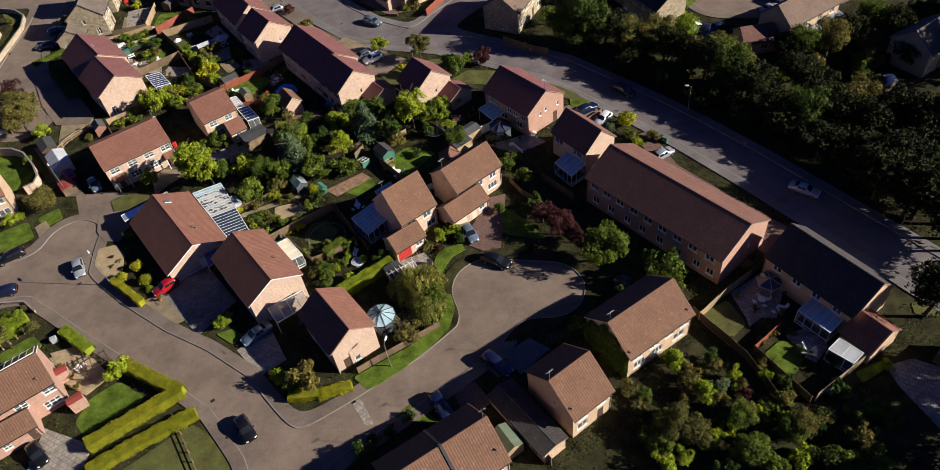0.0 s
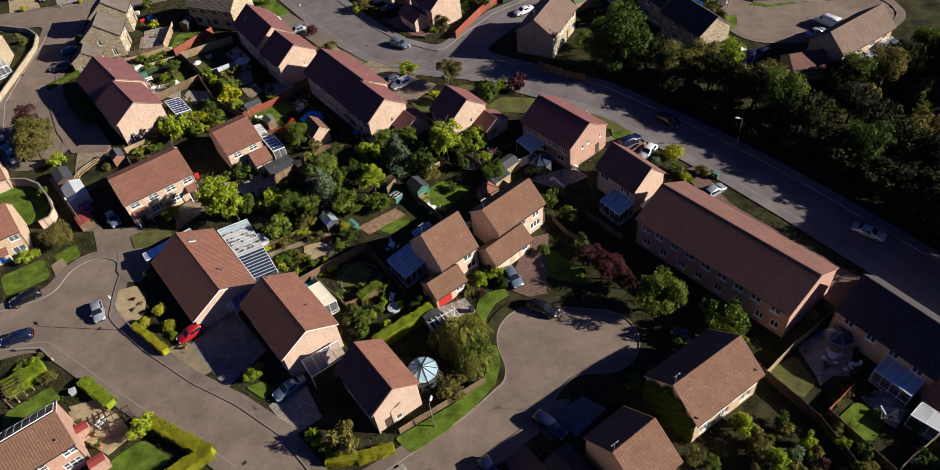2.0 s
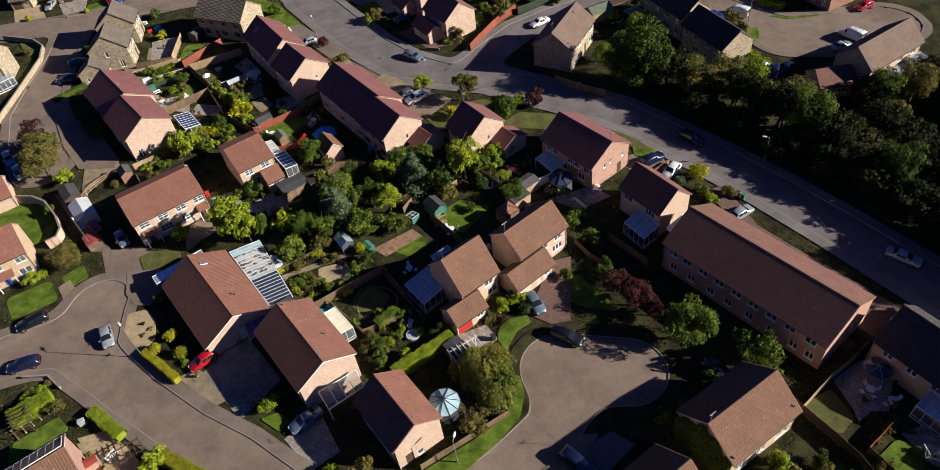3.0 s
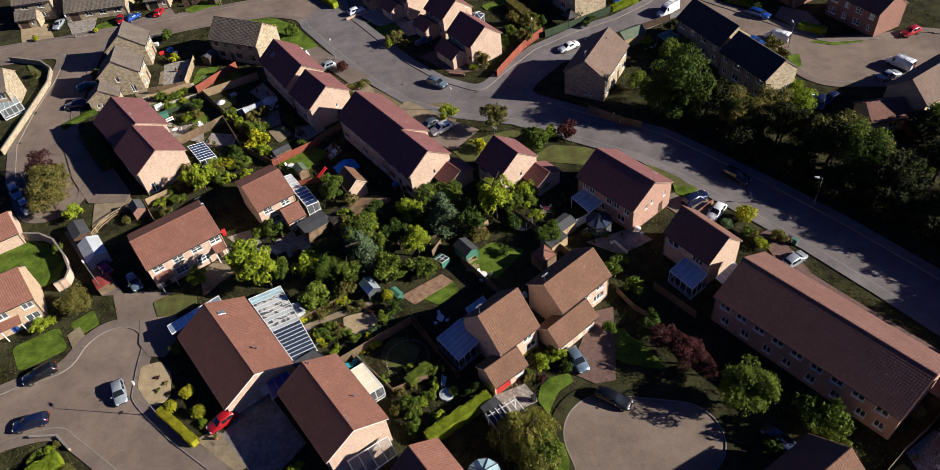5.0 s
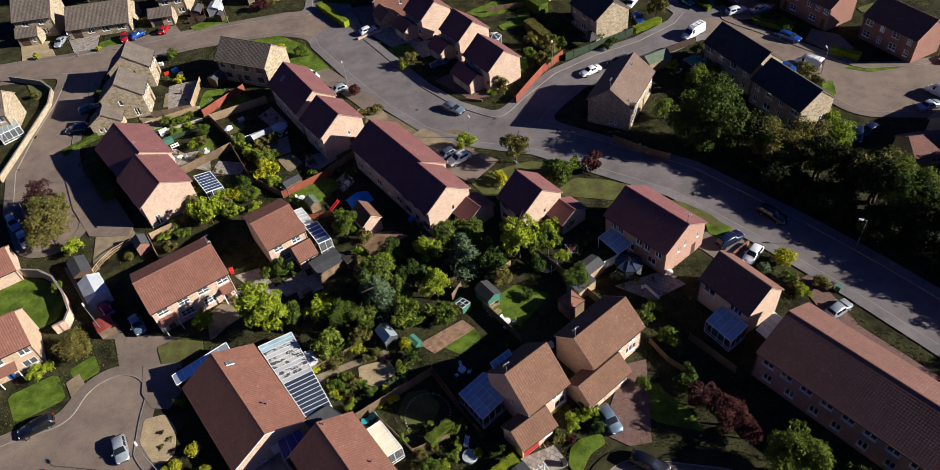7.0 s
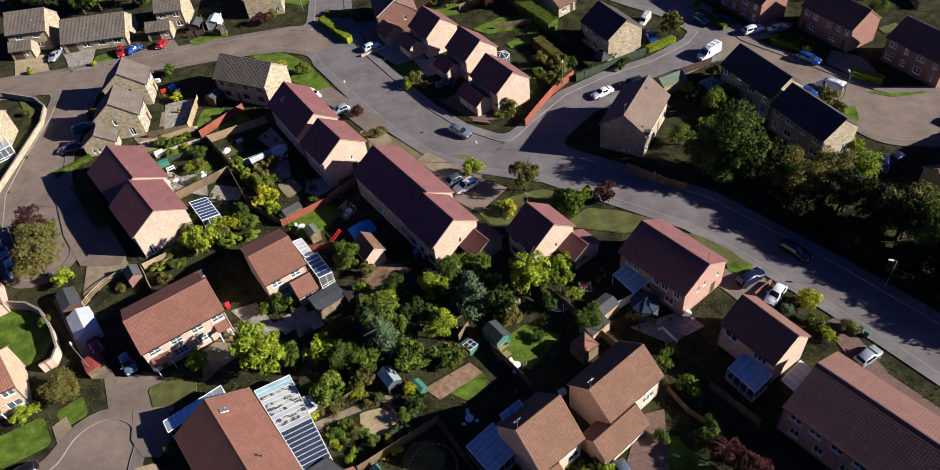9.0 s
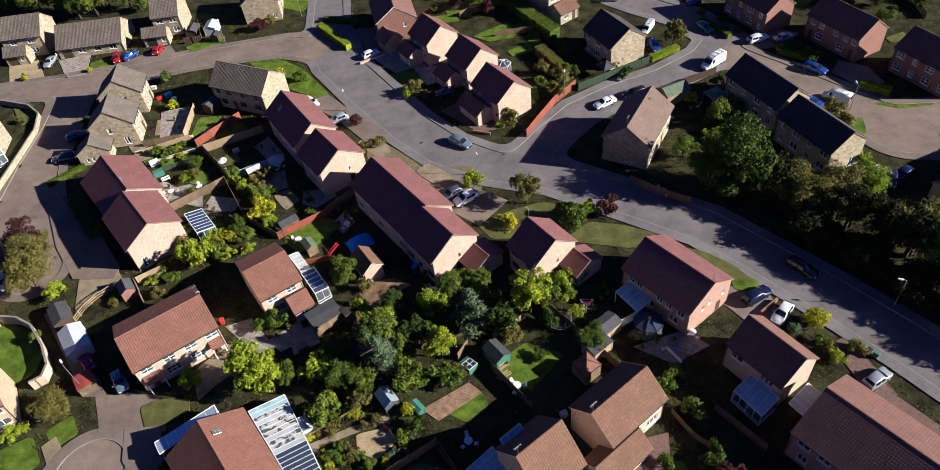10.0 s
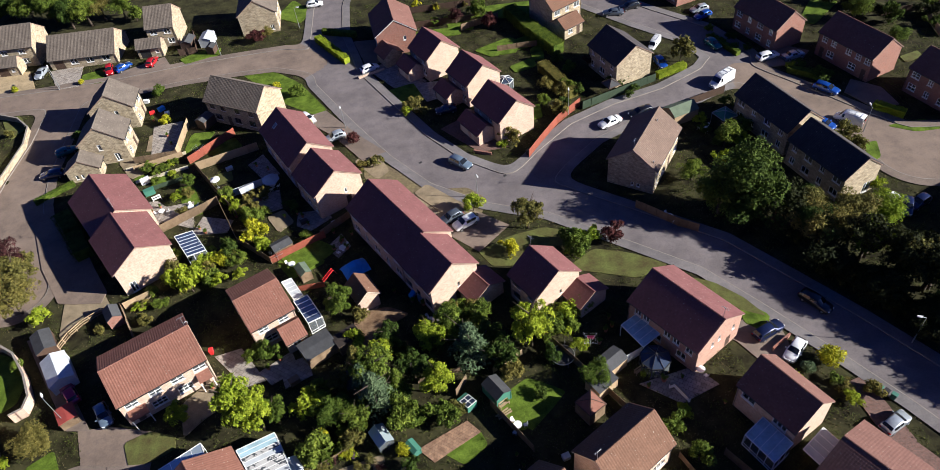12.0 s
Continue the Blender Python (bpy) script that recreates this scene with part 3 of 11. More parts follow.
def ridge_row(L, z):
    b = Build()
    n = max(3, int(L / 0.45))
    for k in range(n):
        x0, x1 = -L / 2 + k * L / n, -L / 2 + (k + 0.97) * L / n
        ring = [(-0.15, -0.09), (-0.10, 0.015), (0, 0.055), (0.10, 0.015), (0.15, -0.09)]
        v = [(x, y, z + u + 0.05) for x in (x0, x1) for y, u in ring]
        b.add(v, [(i, i + 5, i + 6, i + 1) for i in range(4)] + [(4, 3, 2, 1, 0), (5, 6, 7, 8, 9)])
    return b


def auto_openings(L, he, door=False, wide=1.6, seed=0):
    """Openings of one long side: an even row of windows on each storey, (x0, z0, x1, z1, kind)."""
    rnd = random.Random(seed)
    out = []
    n = max(2, int(round(L / 2.9)))
    for k in range(n):
        x = (k + 0.5) * L / n
        w = wide if (k + seed) % 2 == 0 else wide * 0.62
        if he > 3.5:
            out.append((x - w / 2, he - 1.55, x + w / 2, he - 0.42, "window"))
        if door and k == n // 2:
            out.append((x - 0.47, 0.02, x + 0.47, 2.1, "door"))
        else:
            out.append((x - w / 2, 0.85, x + w / 2, 2.1, "window"))
    return out


def house(name, label, cx, cy, yaw, L, D, he, rise, wall, tile, front=None, back=None, west=(), east=(), verge=None, category="house", chimney=False,
          flue=None, aerial=None, dish=None, bars=1, door_mat=DARKW, frame_mat=UPVC, seed=1, fascia=VERGE, skylights=(), gutters=True):
    """A gabled house. Local x runs along the ridge; front looks to -y, back to +y, west and east are the gables at -x and +x.
    Openings are (x0, z0, x1, z1, kind), x from the left as one faces that wall."""
    home = thing(name, label, category, cx, cy, 0, yaw)
    FOOT.append([reach(cx, cy, yaw, a, b) for a, b in ((-L / 2, -D / 2), (L / 2, -D / 2), (L / 2, D / 2), (-L / 2, D / 2))])
    wl, wd = L / 2 - 0.12, D / 2 - 0.32
    front = auto_openings(2 * wl, he, True, seed=seed) if front is None else front
    back = auto_openings(2 * wl, he, False, seed=seed + 1) if back is None else back
    sides = {"front": ((-wl, -wd), (wl, -wd), front), "back": ((wl, wd), (-wl, wd), back),
             "west": ((-wl, wd), (-wl, -wd), list(west)), "east": ((wl, -wd), (wl, wd), list(east))}
    body = Build()
    slope = rise / (D / 2)
    top = he + (D / 2 - wd) * slope - 0.12
    for key, (a, c, holes) in sides.items():
        facade(body, a, c, -0.05, he - 0.1, [h[:4] for h in holes])
    for x, s in ((-wl, 1), (wl, -1)):
        tri = [(x, s * wd, he - 0.1), (x, -s * wd, he - 0.1), (x, -s * wd, top), (x, 0, he + rise - 0.14), (x, s * wd, top)]
        body.add(tri, [(0, 1, 2, 3, 4)])
    part("wall", body, wall, home)
    for key, (a, c, holes) in sides.items():
        av, cv = Vector((*a, 0)), Vector((*c, 0))
        d = (cv - av).normalized()
        ang = math.degrees(math.atan2(d.y, d.x))
        for x0, z0, x1, z1, kind in holes:
            mid = av + d * (x0 + x1) / 2
            inw = Vector((-d.y, d.x, 0))
            at = pose(*(mid + inw * 0.07 + Vector((0, 0, z0))), 0, 0, ang)
            if kind == "door":
                leaf = Build().box(-(x1 - x0) / 2, -0.03, 0, (x1 - x0) / 2, 0.04, z1 - z0)
                leaf.box(-(x1 - x0) / 2 + 0.14, -0.05, 0.25, (x1 - x0) / 2 - 0.14, -0.03, 0.95).box(-(x1 - x0) / 2 + 0.14, -0.05, 1.1, (x1 - x0) / 2 - 0.14, -0.03, z1 - z0 - 0.2)
                dr = part("door", leaf, door_mat, home, at=at)
                part("handle", Build().box((x1 - x0) / 2 - 0.16, -0.09, 0.95, (x1 - x0) / 2 - 0.1, -0.05, 1.12), STEEL, dr)
            elif kind == "garage":
                w = x1 - x0
                leaf, xs = Build(), [-w / 2]
                for k in range(7):
                    xs += [-w / 2 + (k + q) * w / 7 for q in (0.1, 0.15, 0.85, 0.9)]
                xs += [w / 2]
                ys = [-0.02] + [-0.02, -0.045, -0.045, -0.02] * 7 + [-0.02]
                nv = len(xs)
                leaf.v = [(x, y, z) for z in (0, z1 - z0) for x, y in zip(xs, ys)]
                leaf.f = [(i, i + 1, nv + i + 1, nv + i) for i in range(nv - 1)]
                part("garage_door", leaf, door_mat, home, at=at)
            else:
                w = x1 - x0
                put_window(home, at, w, z1 - z0, 3 if w > 1.9 else 2 if w > 0.9 else 1, bars, frame_mat)
    roof = part("roof", roof_under(L, D / 2, rise, he), fascia if verge is None else verge, home)
    for side in (-1, 1):
        part("tile_slope", slope_mesh(L + 0.06, D / 2 + 0.05, rise * (1 + 0.1 / D), he + 0.0, 0, side, wave_h=0.010 if tile in (T_DARK, T_PLUM) else 0.026), tile, roof).data.materials.append(LAP_SHADE_FELT)
    part("ridge_tiles", ridge_row(L + 0.04, he + rise), tile, roof)
    if gutters:
        for side in (-1, 1):
            gb = Build()
            y = side * (D / 2 + 0.07)
            gb.box(-L / 2, y - 0.055, he - 0.13, L / 2, y + 0.055, he - 0.03)
            g = part("gutter", gb, GUTTER, roof)
            part("downpipe", Build().tube((wl - 0.15, side * (wd + 0.06), 0), (wl - 0.15, side * (wd + 0.06), he - 0.35), 0.04, n=6)
                 .tube((wl - 0.15, side * (wd + 0.06), he - 0.35), (wl - 0.15, y, he - 0.1), 0.04, n=6), GUTTER, home)
    if chimney:
        cb = Build().box(-0.35, -0.3, 0, 0.35, 0.3, 1.5).box(-0.4, -0.35, 1.5, 0.4, 0.35, 1.62)
        cb.tube((-0.15, 0, 1.6), (-0.15, 0, 1.95), 0.11, 0.09).tube((0.17, 0, 1.6), (0.17, 0, 1.9), 0.11, 0.09)
        part("chimney", cb, wall, home, at=pose(L * 0.28, 0, he + rise - 0.5))
    for fx, fy in flue or ():
        z = he + rise * (1 - abs(fy) / (D / 2))
        part("flue", Build().tube((0, 0, -0.1), (0, 0, 0.45), 0.07).box(-0.1, -0.1, 0.4, 0.1, 0.1, 0.5), STEEL, home, at=pose(fx, fy, z))
    if aerial is not None:
        ab = Build().tube((0, 0, -0.3), (0, 0, 1.9), 0.025, n=6).tube((-0.5, 0, 1.8), (0.5, 0, 1.8), 0.02, n=6)
        for k in range(6):
            ab.tube((-0.45 + 0.18 * k, -0.18, 1.8), (-0.45 + 0.18 * k, 0.18, 1.8), 0.012, n=5)
        part("tv_aerial", ab, STEEL, home, at=pose(aerial, 0.0, he + rise))
    for sx, sy in skylights:
        z = he + rise * (1 - abs(sy) / (D / 2)) + 0.1
        tilt = math.degrees(math.atan(slope)) * (1 if sy < 0 else -1)
        sk = part("skylight", Build().box(-0.4, -0.55, -0.05, 0.4, 0.55, 0.08, 0.04), STEEL, home, at=pose(sx, sy, z, tilt))
        part("pane", Build().add([(-0.32, -0.46, 0.083), (0.32, -0.46, 0.083), (0.32, 0.46, 0.083), (-0.32, 0.46, 0.083)], [(0, 1, 2, 3)]), GLASS, sk)
    return home

# ---- plants ----
def leaves(pts, nrm, size, rnd, wings=True, along=None, slim=0.42):
    """Sprays of single small leaves round the points, each leaf turned its own way but mostly outwards. Returns corners and faces."""
    k = 3 if wings else 2
    pts = np.repeat(np.asarray(pts, float), k, 0)
    n = len(pts)
    pts = pts + rnd.normal(0, 0.42, (n, 3)) * size
    w = np.repeat(nrm, k, 0) + rnd.normal(0, 0.55, (n, 3))
    w /= np.linalg.norm(w, axis=1, keepdims=True) + 1e-9
    a = np.cross(w, rnd.normal(0, 1, (n, 3))) if along is None else np.asarray(along, float) + rnd.normal(0, 0.25, (n, 3))
    a /= np.linalg.norm(a, axis=1, keepdims=True) + 1e-9
    b = np.cross(w, a)
    s = size * rnd.uniform(0.6, 1.35, (n, 1))
    v = np.stack([pts - a * s * 0.75 - b * s * slim, pts - a * s * 0.55 + b * s * slim, pts + a * s * 0.95 - w * s * 0.2], 1).reshape(-1, 3)
    f = np.arange(3 * n).reshape(-1, 3)
    return v, f


def crown_mesh(seed, radius, height, lobes, count, size, shape="round"):
    """A crown from many lobes of leaf clumps, with gaps and an uneven outline; its foot lies at z = 0."""
    rnd = np.random.default_rng(seed)
    pts, nrm = [], []
    for k in range(lobes):
        if shape == "cone":
            u = (k + 0.5) / lobes
            rr = radius * (1.05 - u) * rnd.uniform(0.35, 0.8)
            ang = rnd.uniform(0, 6.28)
            c = np.array([rr * math.cos(ang), rr * math.sin(ang), height * (0.06 + 0.88 * u)])
            lr = radius * (0.62 - 0.42 * u) * rnd.uniform(0.8, 1.2)
        else:
            d = rnd.normal(0, 1, 3)
            d /= np.linalg.norm(d)
            r = rnd.uniform(0.2, 0.88) ** 0.7
            c = np.array([d[0] * radius * r, d[1] * radius * r, height * 0.5 + d[2] * height * 0.40 * r])
            lr = radius * rnd.uniform(0.17, 0.42)
            if shape == "tight":
                c, lr = np.array([d[0] * radius * 0.3, d[1] * radius * 0.3, height * 0.5 + d[2] * height * 0.16]), radius * 0.62
        m = max(8, count // lobes)
        q = rnd.normal(0, 1, (m, 3))
        q /= np.linalg.norm(q, axis=1, keepdims=True)
        q[:, 2] = np.where(q[:, 2] < -0.5, -q[:, 2], q[:, 2])
        far = rnd.uniform(0.55, 1.08, (m, 1)) ** 0.5
        pts.append(c + q * lr * far * [1, 1, 0.85])
        nrm.append(q)
    pts, nrm = np.concatenate(pts), np.concatenate(nrm)
    pts[:, 2] = np.maximum(pts[:, 2], 0.05)
    v, f = leaves(pts, nrm, size, rnd)
    m = bpy.data.meshes.new("crown")
    m.from_pydata(v.tolist(), [], f.tolist())
    m.update()
    return m


def weeping_mesh(seed, radius, height, strands):
    """A crown of leafy strands that hang from arching limbs; its foot lies at z = 0."""
    rnd = np.random.default_rng(seed)
    pts, nrm = [], []
    for k in range(strands):
        ang, u = rnd.uniform(0, 6.28), math.sqrt(rnd.uniform(0.01, 1))
        lump = 1 + 0.16 * math.sin(3 * ang + seed) + 0.10 * math.sin(7 * ang)
        r = radius * u * lump
        top = height * (1.0 - 0.50 * u ** 2.2) * rnd.uniform(0.86, 1.04)
        drop = min(top * 0.9, height * rnd.uniform(0.22, 0.50))
        n = int(drop / 0.13)
        s = np.linspace(0, 1, n)
        out = np.array([math.cos(ang), math.sin(ang), 0.0])
        line = np.outer(r + 0.5 * s ** 0.6, out) + np.array([0, 0, 1.0]) * (top - drop * s ** 1.3)[:, None]
        pts.append(line + rnd.normal(0, 0.07, (n, 3)))
        nrm.append(np.tile(out + [0, 0, 0.4], (n, 1)))
    v, f = leaves(np.concatenate(pts), np.concatenate(nrm), 0.21, rnd, False, (0, 0, -1.0), 0.34)
    m = bpy.data.meshes.new("crown")
    m.from_pydata(v.tolist(), [], f.tolist())
    m.update()
    return m


def twig_bush(x, y, r, h, label, stems=90):
    """A bare thorny bush of thin arching stems."""
    rnd = random.Random(int(x * 11 + y))
    b = Build()
    for _ in range(stems):
        a, reachr, top = rnd.uniform(0, 6.28), r * rnd.uniform(0.3, 1), h * rnd.uniform(0.5, 1)
        p = Vector((rnd.uniform(-0.4, 0.4), rnd.uniform(-0.4, 0.4), 0))
        for k in range(3):
            q = Vector((math.cos(a) * reachr * (k + 1) / 3, math.sin(a) * reachr * (k + 1) / 3, top * math.sin((k + 1) / 3 * 2.2)))
            b.tube(p, q, 0.035 - 0.008 * k, 0.027 - 0.008 * k, 3)
            p, a = q, a + rnd.uniform(-0.35, 0.35)
    return single("bare_bush", b, LEAF_STRAW, label, "bush", x, y)


CROWNS, TRUNKS = {}, {}
KINDS = {"broad": (3.3, 5.6, 44, 3900, 0.165, "round"), "oval": (2.05, 5.2, 30, 2100, 0.160, "round"), "conifer": (1.5, 6.0, 34, 1900, 0.145, "cone"),
         "shrub": (1.15, 1.9, 14, 640, 0.125, "round"), "low": (1.0, 0.9, 12, 400, 0.125, "round"), "ball": (0.75, 1.1, 10, 520, 0.085, "tight")}


def trunk_mesh(kind, var):
    if (kind, var) not in TRUNKS:
        rnd = random.Random(var * 7 + len(kind))
        h, r = {"broad": (4.6, 0.26), "oval": (4.4, 0.16), "conifer": (5.0, 0.15)}.get(kind, (0.9, 0.05))
        b = Build()
        p = Vector((0, 0, -0.1))
        for k in range(4):
            q = Vector((p.x + rnd.uniform(-0.12, 0.12), p.y + rnd.uniform(-0.12, 0.12), h * (k + 1) / 4))
            b.tube(p, q, r * (1 - 0.2 * k), r * (0.8 - 0.2 * k), 8)
            p = q
            if k:
                for _ in range(2):
                    a, s = rnd.uniform(0, 6.28), h * rnd.uniform(0.25, 0.38)
                    b.tube(q - Vector((0, 0, 0.1)), q + Vector((math.cos(a) * s, math.sin(a) * s, s * 0.7)), r * 0.4, r * 0.1, 6)
        TRUNKS[kind, var] = b.mesh("trunk", True)
    return TRUNKS[kind, var]


def plant(kind, leaf, x, y, size=1.0, tall=1.0, var=0, label="", category="tree", group="", name="tree", lift=None):
    """A tree or shrub: a trunk with limbs and a crown."""
    key = (kind, leaf.name, var % 4)
    if key not in CROWNS:
        r, h, lobes, count, s, shape = KINDS[kind]
        if leaf is LEAF_BELT:
            count, s = int(count * 0.6), s * 1.25
        CROWNS[key] = crown_mesh(hash_of(kind) + (var % 4) * 13, r, h, lobes, count, s, shape)
        CROWNS[key].materials.append(leaf)
    ob = thing(name, label, category, x, y, 0, (x * 37 + y * 91) % 360, group)
    ob.scale = (size, size, size * tall)
    lift = {"broad": 1.3, "oval": 0.7, "conifer": 0.2}.get(kind, 0.02) if lift is None else lift
    part("trunk", trunk_mesh(kind, var % 3), BARK, ob)
    part("crown", CROWNS[key], leaf, ob, at=pose(0, 0, lift))
    return ob


def hash_of(text):
    return sum(ord(c) * (i + 3) for i, c in enumerate(text)) % 1000


def hedge(points, w, h, leaf=LEAF_HEDGE, label="clipped green garden hedge", density=120):
    """A clipped hedge along a line: a twiggy core under a skin of leaves."""
    rnd = np.random.default_rng(int(abs(points[0][0] * 13 + points[0][1] * 7)))
    core, P, N = Build(), [], []
    for (ax, ay), (bx, by) in zip(points, points[1:]):
        L = math.hypot(bx - ax, by - ay)
        d = np.array([(bx - ax) / L, (by - ay) / L, 0])
        s = np.array([-d[1], d[0], 0])
        a = np.array([ax, ay, 0])
        k = 0.40
        quad = [a - d * k + s * w * k, a - d * k - s * w * k, a + d * (L + k) - s * w * k, a + d * (L + k) + s * w * k]
        core.slab([(q[0], q[1]) for q in quad], 0.0, h * 0.96)
        n = int((L * (w + 2 * h)) * density)
        u, t = rnd.uniform(-0.4, L + 0.4, n), rnd.uniform(0, w + 2 * h, n)
        wob = 1 + 0.10 * np.sin(u * 2.1 + ax) + 0.06 * np.sin(u * 5.3)
        off = np.where(t < h, -w / 2, np.where(t > h + w, w / 2, t - h - w / 2)) * wob
        z = np.where(t < h, t, np.where(t > h + w, 2 * h + w - t, h * (1 + 0.03 * np.sin(u * 3.1))))
        P.append(a + d * u[:, None] + s * off[:, None] + np.array([0, 0, 1]) * z[:, None])
        N.append(s * np.where(t < h, -1, np.where(t > h + w, 1, 0))[:, None] + np.array([0, 0, 1]) * np.where((t >= h) & (t <= h + w), 1.0, 0.15)[:, None])
    v, f = leaves(np.concatenate(P), np.concatenate(N), 0.062, rnd, True, None, 0.5)
    ob = thing("hedge", label, "hedge")
    part("core", core, leaf, ob)
    m = bpy.data.meshes.new("foliage")
    m.from_pydata(v.tolist(), [], f.tolist())
    m.update()
    part("foliage", m, leaf, ob)
    return ob


THICKET = []


def bush(leaf, x, y, size, tall, var):
    """One of the uncounted bushes that grow into each other."""
    THICKET.append((leaf, x, y, size, tall, var))


def thicket(label):
    """All the bushes in one mesh."""
    V, F, M, mats, k0 = [], [], [], [], 0
    for leaf, x, y, size, tall, var in THICKET:
        if leaf not in mats:
            mats.append(leaf)
        me = crown_data(var % 4)
        v, f = me
        a = (x * 37 + y * 91) % 6.28
        c, s = math.cos(a), math.sin(a)
        V.append(np.stack([x + size * (v[:, 0] * c - v[:, 1] * s), y + size * (v[:, 0] * s + v[:, 1] * c), 0.02 + v[:, 2] * size * tall], 1))
        F.append(f + k0)
        M.append(np.full(len(f), mats.index(leaf)))
        k0 += len(v)
    m = bpy.data.meshes.new("shrubbery")
    m.from_pydata(np.concatenate(V).tolist(), [], np.concatenate(F).tolist())
    for leaf in mats:
        m.materials.append(leaf)
    m.polygons.foreach_set("material_index", np.concatenate(M).astype(np.int32))
    m.update()
    return single("shrubbery", m, mats[0], label, "shrubbery", kind="stuff")


CROWN_DATA = {}


def crown_data(var):
    if var not in CROWN_DATA:
        r, h, lobes, count, s, shape = KINDS["shrub"]
        m = crown_mesh(900 + var, r, h, lobes, count, s, shape)
        co = np.zeros(len(m.vertices) * 3, np.float32)
        m.vertices.foreach_get("co", co)
        CROWN_DATA[var] = co.reshape(-1, 3), np.array([tuple(p.vertices) for p in m.polygons])
        bpy.data.meshes.remove(m)
    return CROWN_DATA[var]

# ---- cars, street furniture, garden things ----
PAINTS = {}
CAR_COLOURS = {"black": (0.010, 0.010, 0.012), "navy": (0.012, 0.018, 0.06), "silver": (0.36, 0.39, 0.42), "white": (0.72, 0.72, 0.72), "red": (0.36, 0.008, 0.012),
               "blue": (0.012, 0.06, 0.30), "grey": (0.085, 0.10, 0.12), "teal": (0.01, 0.11, 0.11), "magenta": (0.26, 0.008, 0.07), "steel": (0.15, 0.20, 0.26), "cream": (0.52, 0.48, 0.38)}
# (x, half width, bottom, waist, roof, half roof width) stations from tail to nose
CAR_SHAPES = {
    "hatch": (4.0, [(-2.0, 0.74, 0.42, 0.78, 0.80, 0.70), (-1.88, 0.83, 0.24, 0.92, 1.12, 0.62), (-1.45, 0.86, 0.20, 0.94, 1.42, 0.60), (-0.5, 0.87, 0.20, 0.93, 1.50, 0.63),
                    (0.25, 0.87, 0.20, 0.93, 1.44, 0.61), (0.95, 0.86, 0.20, 0.92, 0.98, 0.68), (1.6, 0.83, 0.20, 0.82, 0.86, 0.66), (1.92, 0.74, 0.24, 0.66, 0.70, 0.60), (2.02, 0.60, 0.36, 0.56, 0.58, 0.52)]),
    "saloon": (4.55, [(-2.27, 0.72, 0.42, 0.80, 0.84, 0.66), (-2.1, 0.84, 0.24, 0.92, 0.96, 0.70), (-1.45, 0.87, 0.20, 0.95, 1.02, 0.66), (-0.85, 0.88, 0.20, 0.94, 1.38, 0.58), (-0.25, 0.88, 0.20, 0.93, 1.44, 0.61),
                     (0.35, 0.88, 0.20, 0.93, 1.38, 0.59), (1.1, 0.87, 0.20, 0.92, 0.97, 0.68), (1.85, 0.84, 0.20, 0.82, 0.86, 0.66), (2.2, 0.74, 0.24, 0.66, 0.70, 0.60), (2.3, 0.60, 0.36, 0.56, 0.58, 0.52)]),
    "estate": (4.6, [(-2.3, 0.74, 0.42, 0.80, 0.84, 0.68), (-2.2, 0.85, 0.24, 0.94, 1.10, 0.64), (-1.85, 0.88, 0.20, 0.96, 1.46, 0.60), (-0.6, 0.89, 0.20, 0.95, 1.52, 0.63), (0.35, 0.89, 0.20, 0.94, 1.46, 0.61),
                    (1.1, 0.88, 0.20, 0.93, 0.99, 0.69), (1.85, 0.85, 0.20, 0.84, 0.88, 0.67), (2.2, 0.75, 0.24, 0.68, 0.72, 0.61), (2.32, 0.60, 0.36, 0.58, 0.60, 0.52)]),
    "van": (5.4, [(-2.7, 0.92, 0.40, 1.1, 2.15, 0.82), (-2.65, 0.97, 0.30, 1.15, 2.32, 0.84), (-1.0, 0.98, 0.28, 1.15, 2.38, 0.86), (0.75, 0.98, 0.28, 1.15, 2.34, 0.84), (1.25, 0.97, 0.28, 1.15, 2.05, 0.78),
                (1.9, 0.95, 0.28, 1.10, 1.22, 0.76), (2.4, 0.88, 0.28, 0.95, 1.00, 0.72), (2.68, 0.76, 0.36, 0.70, 0.74, 0.64)]),
}
CAR_MESHES = {}


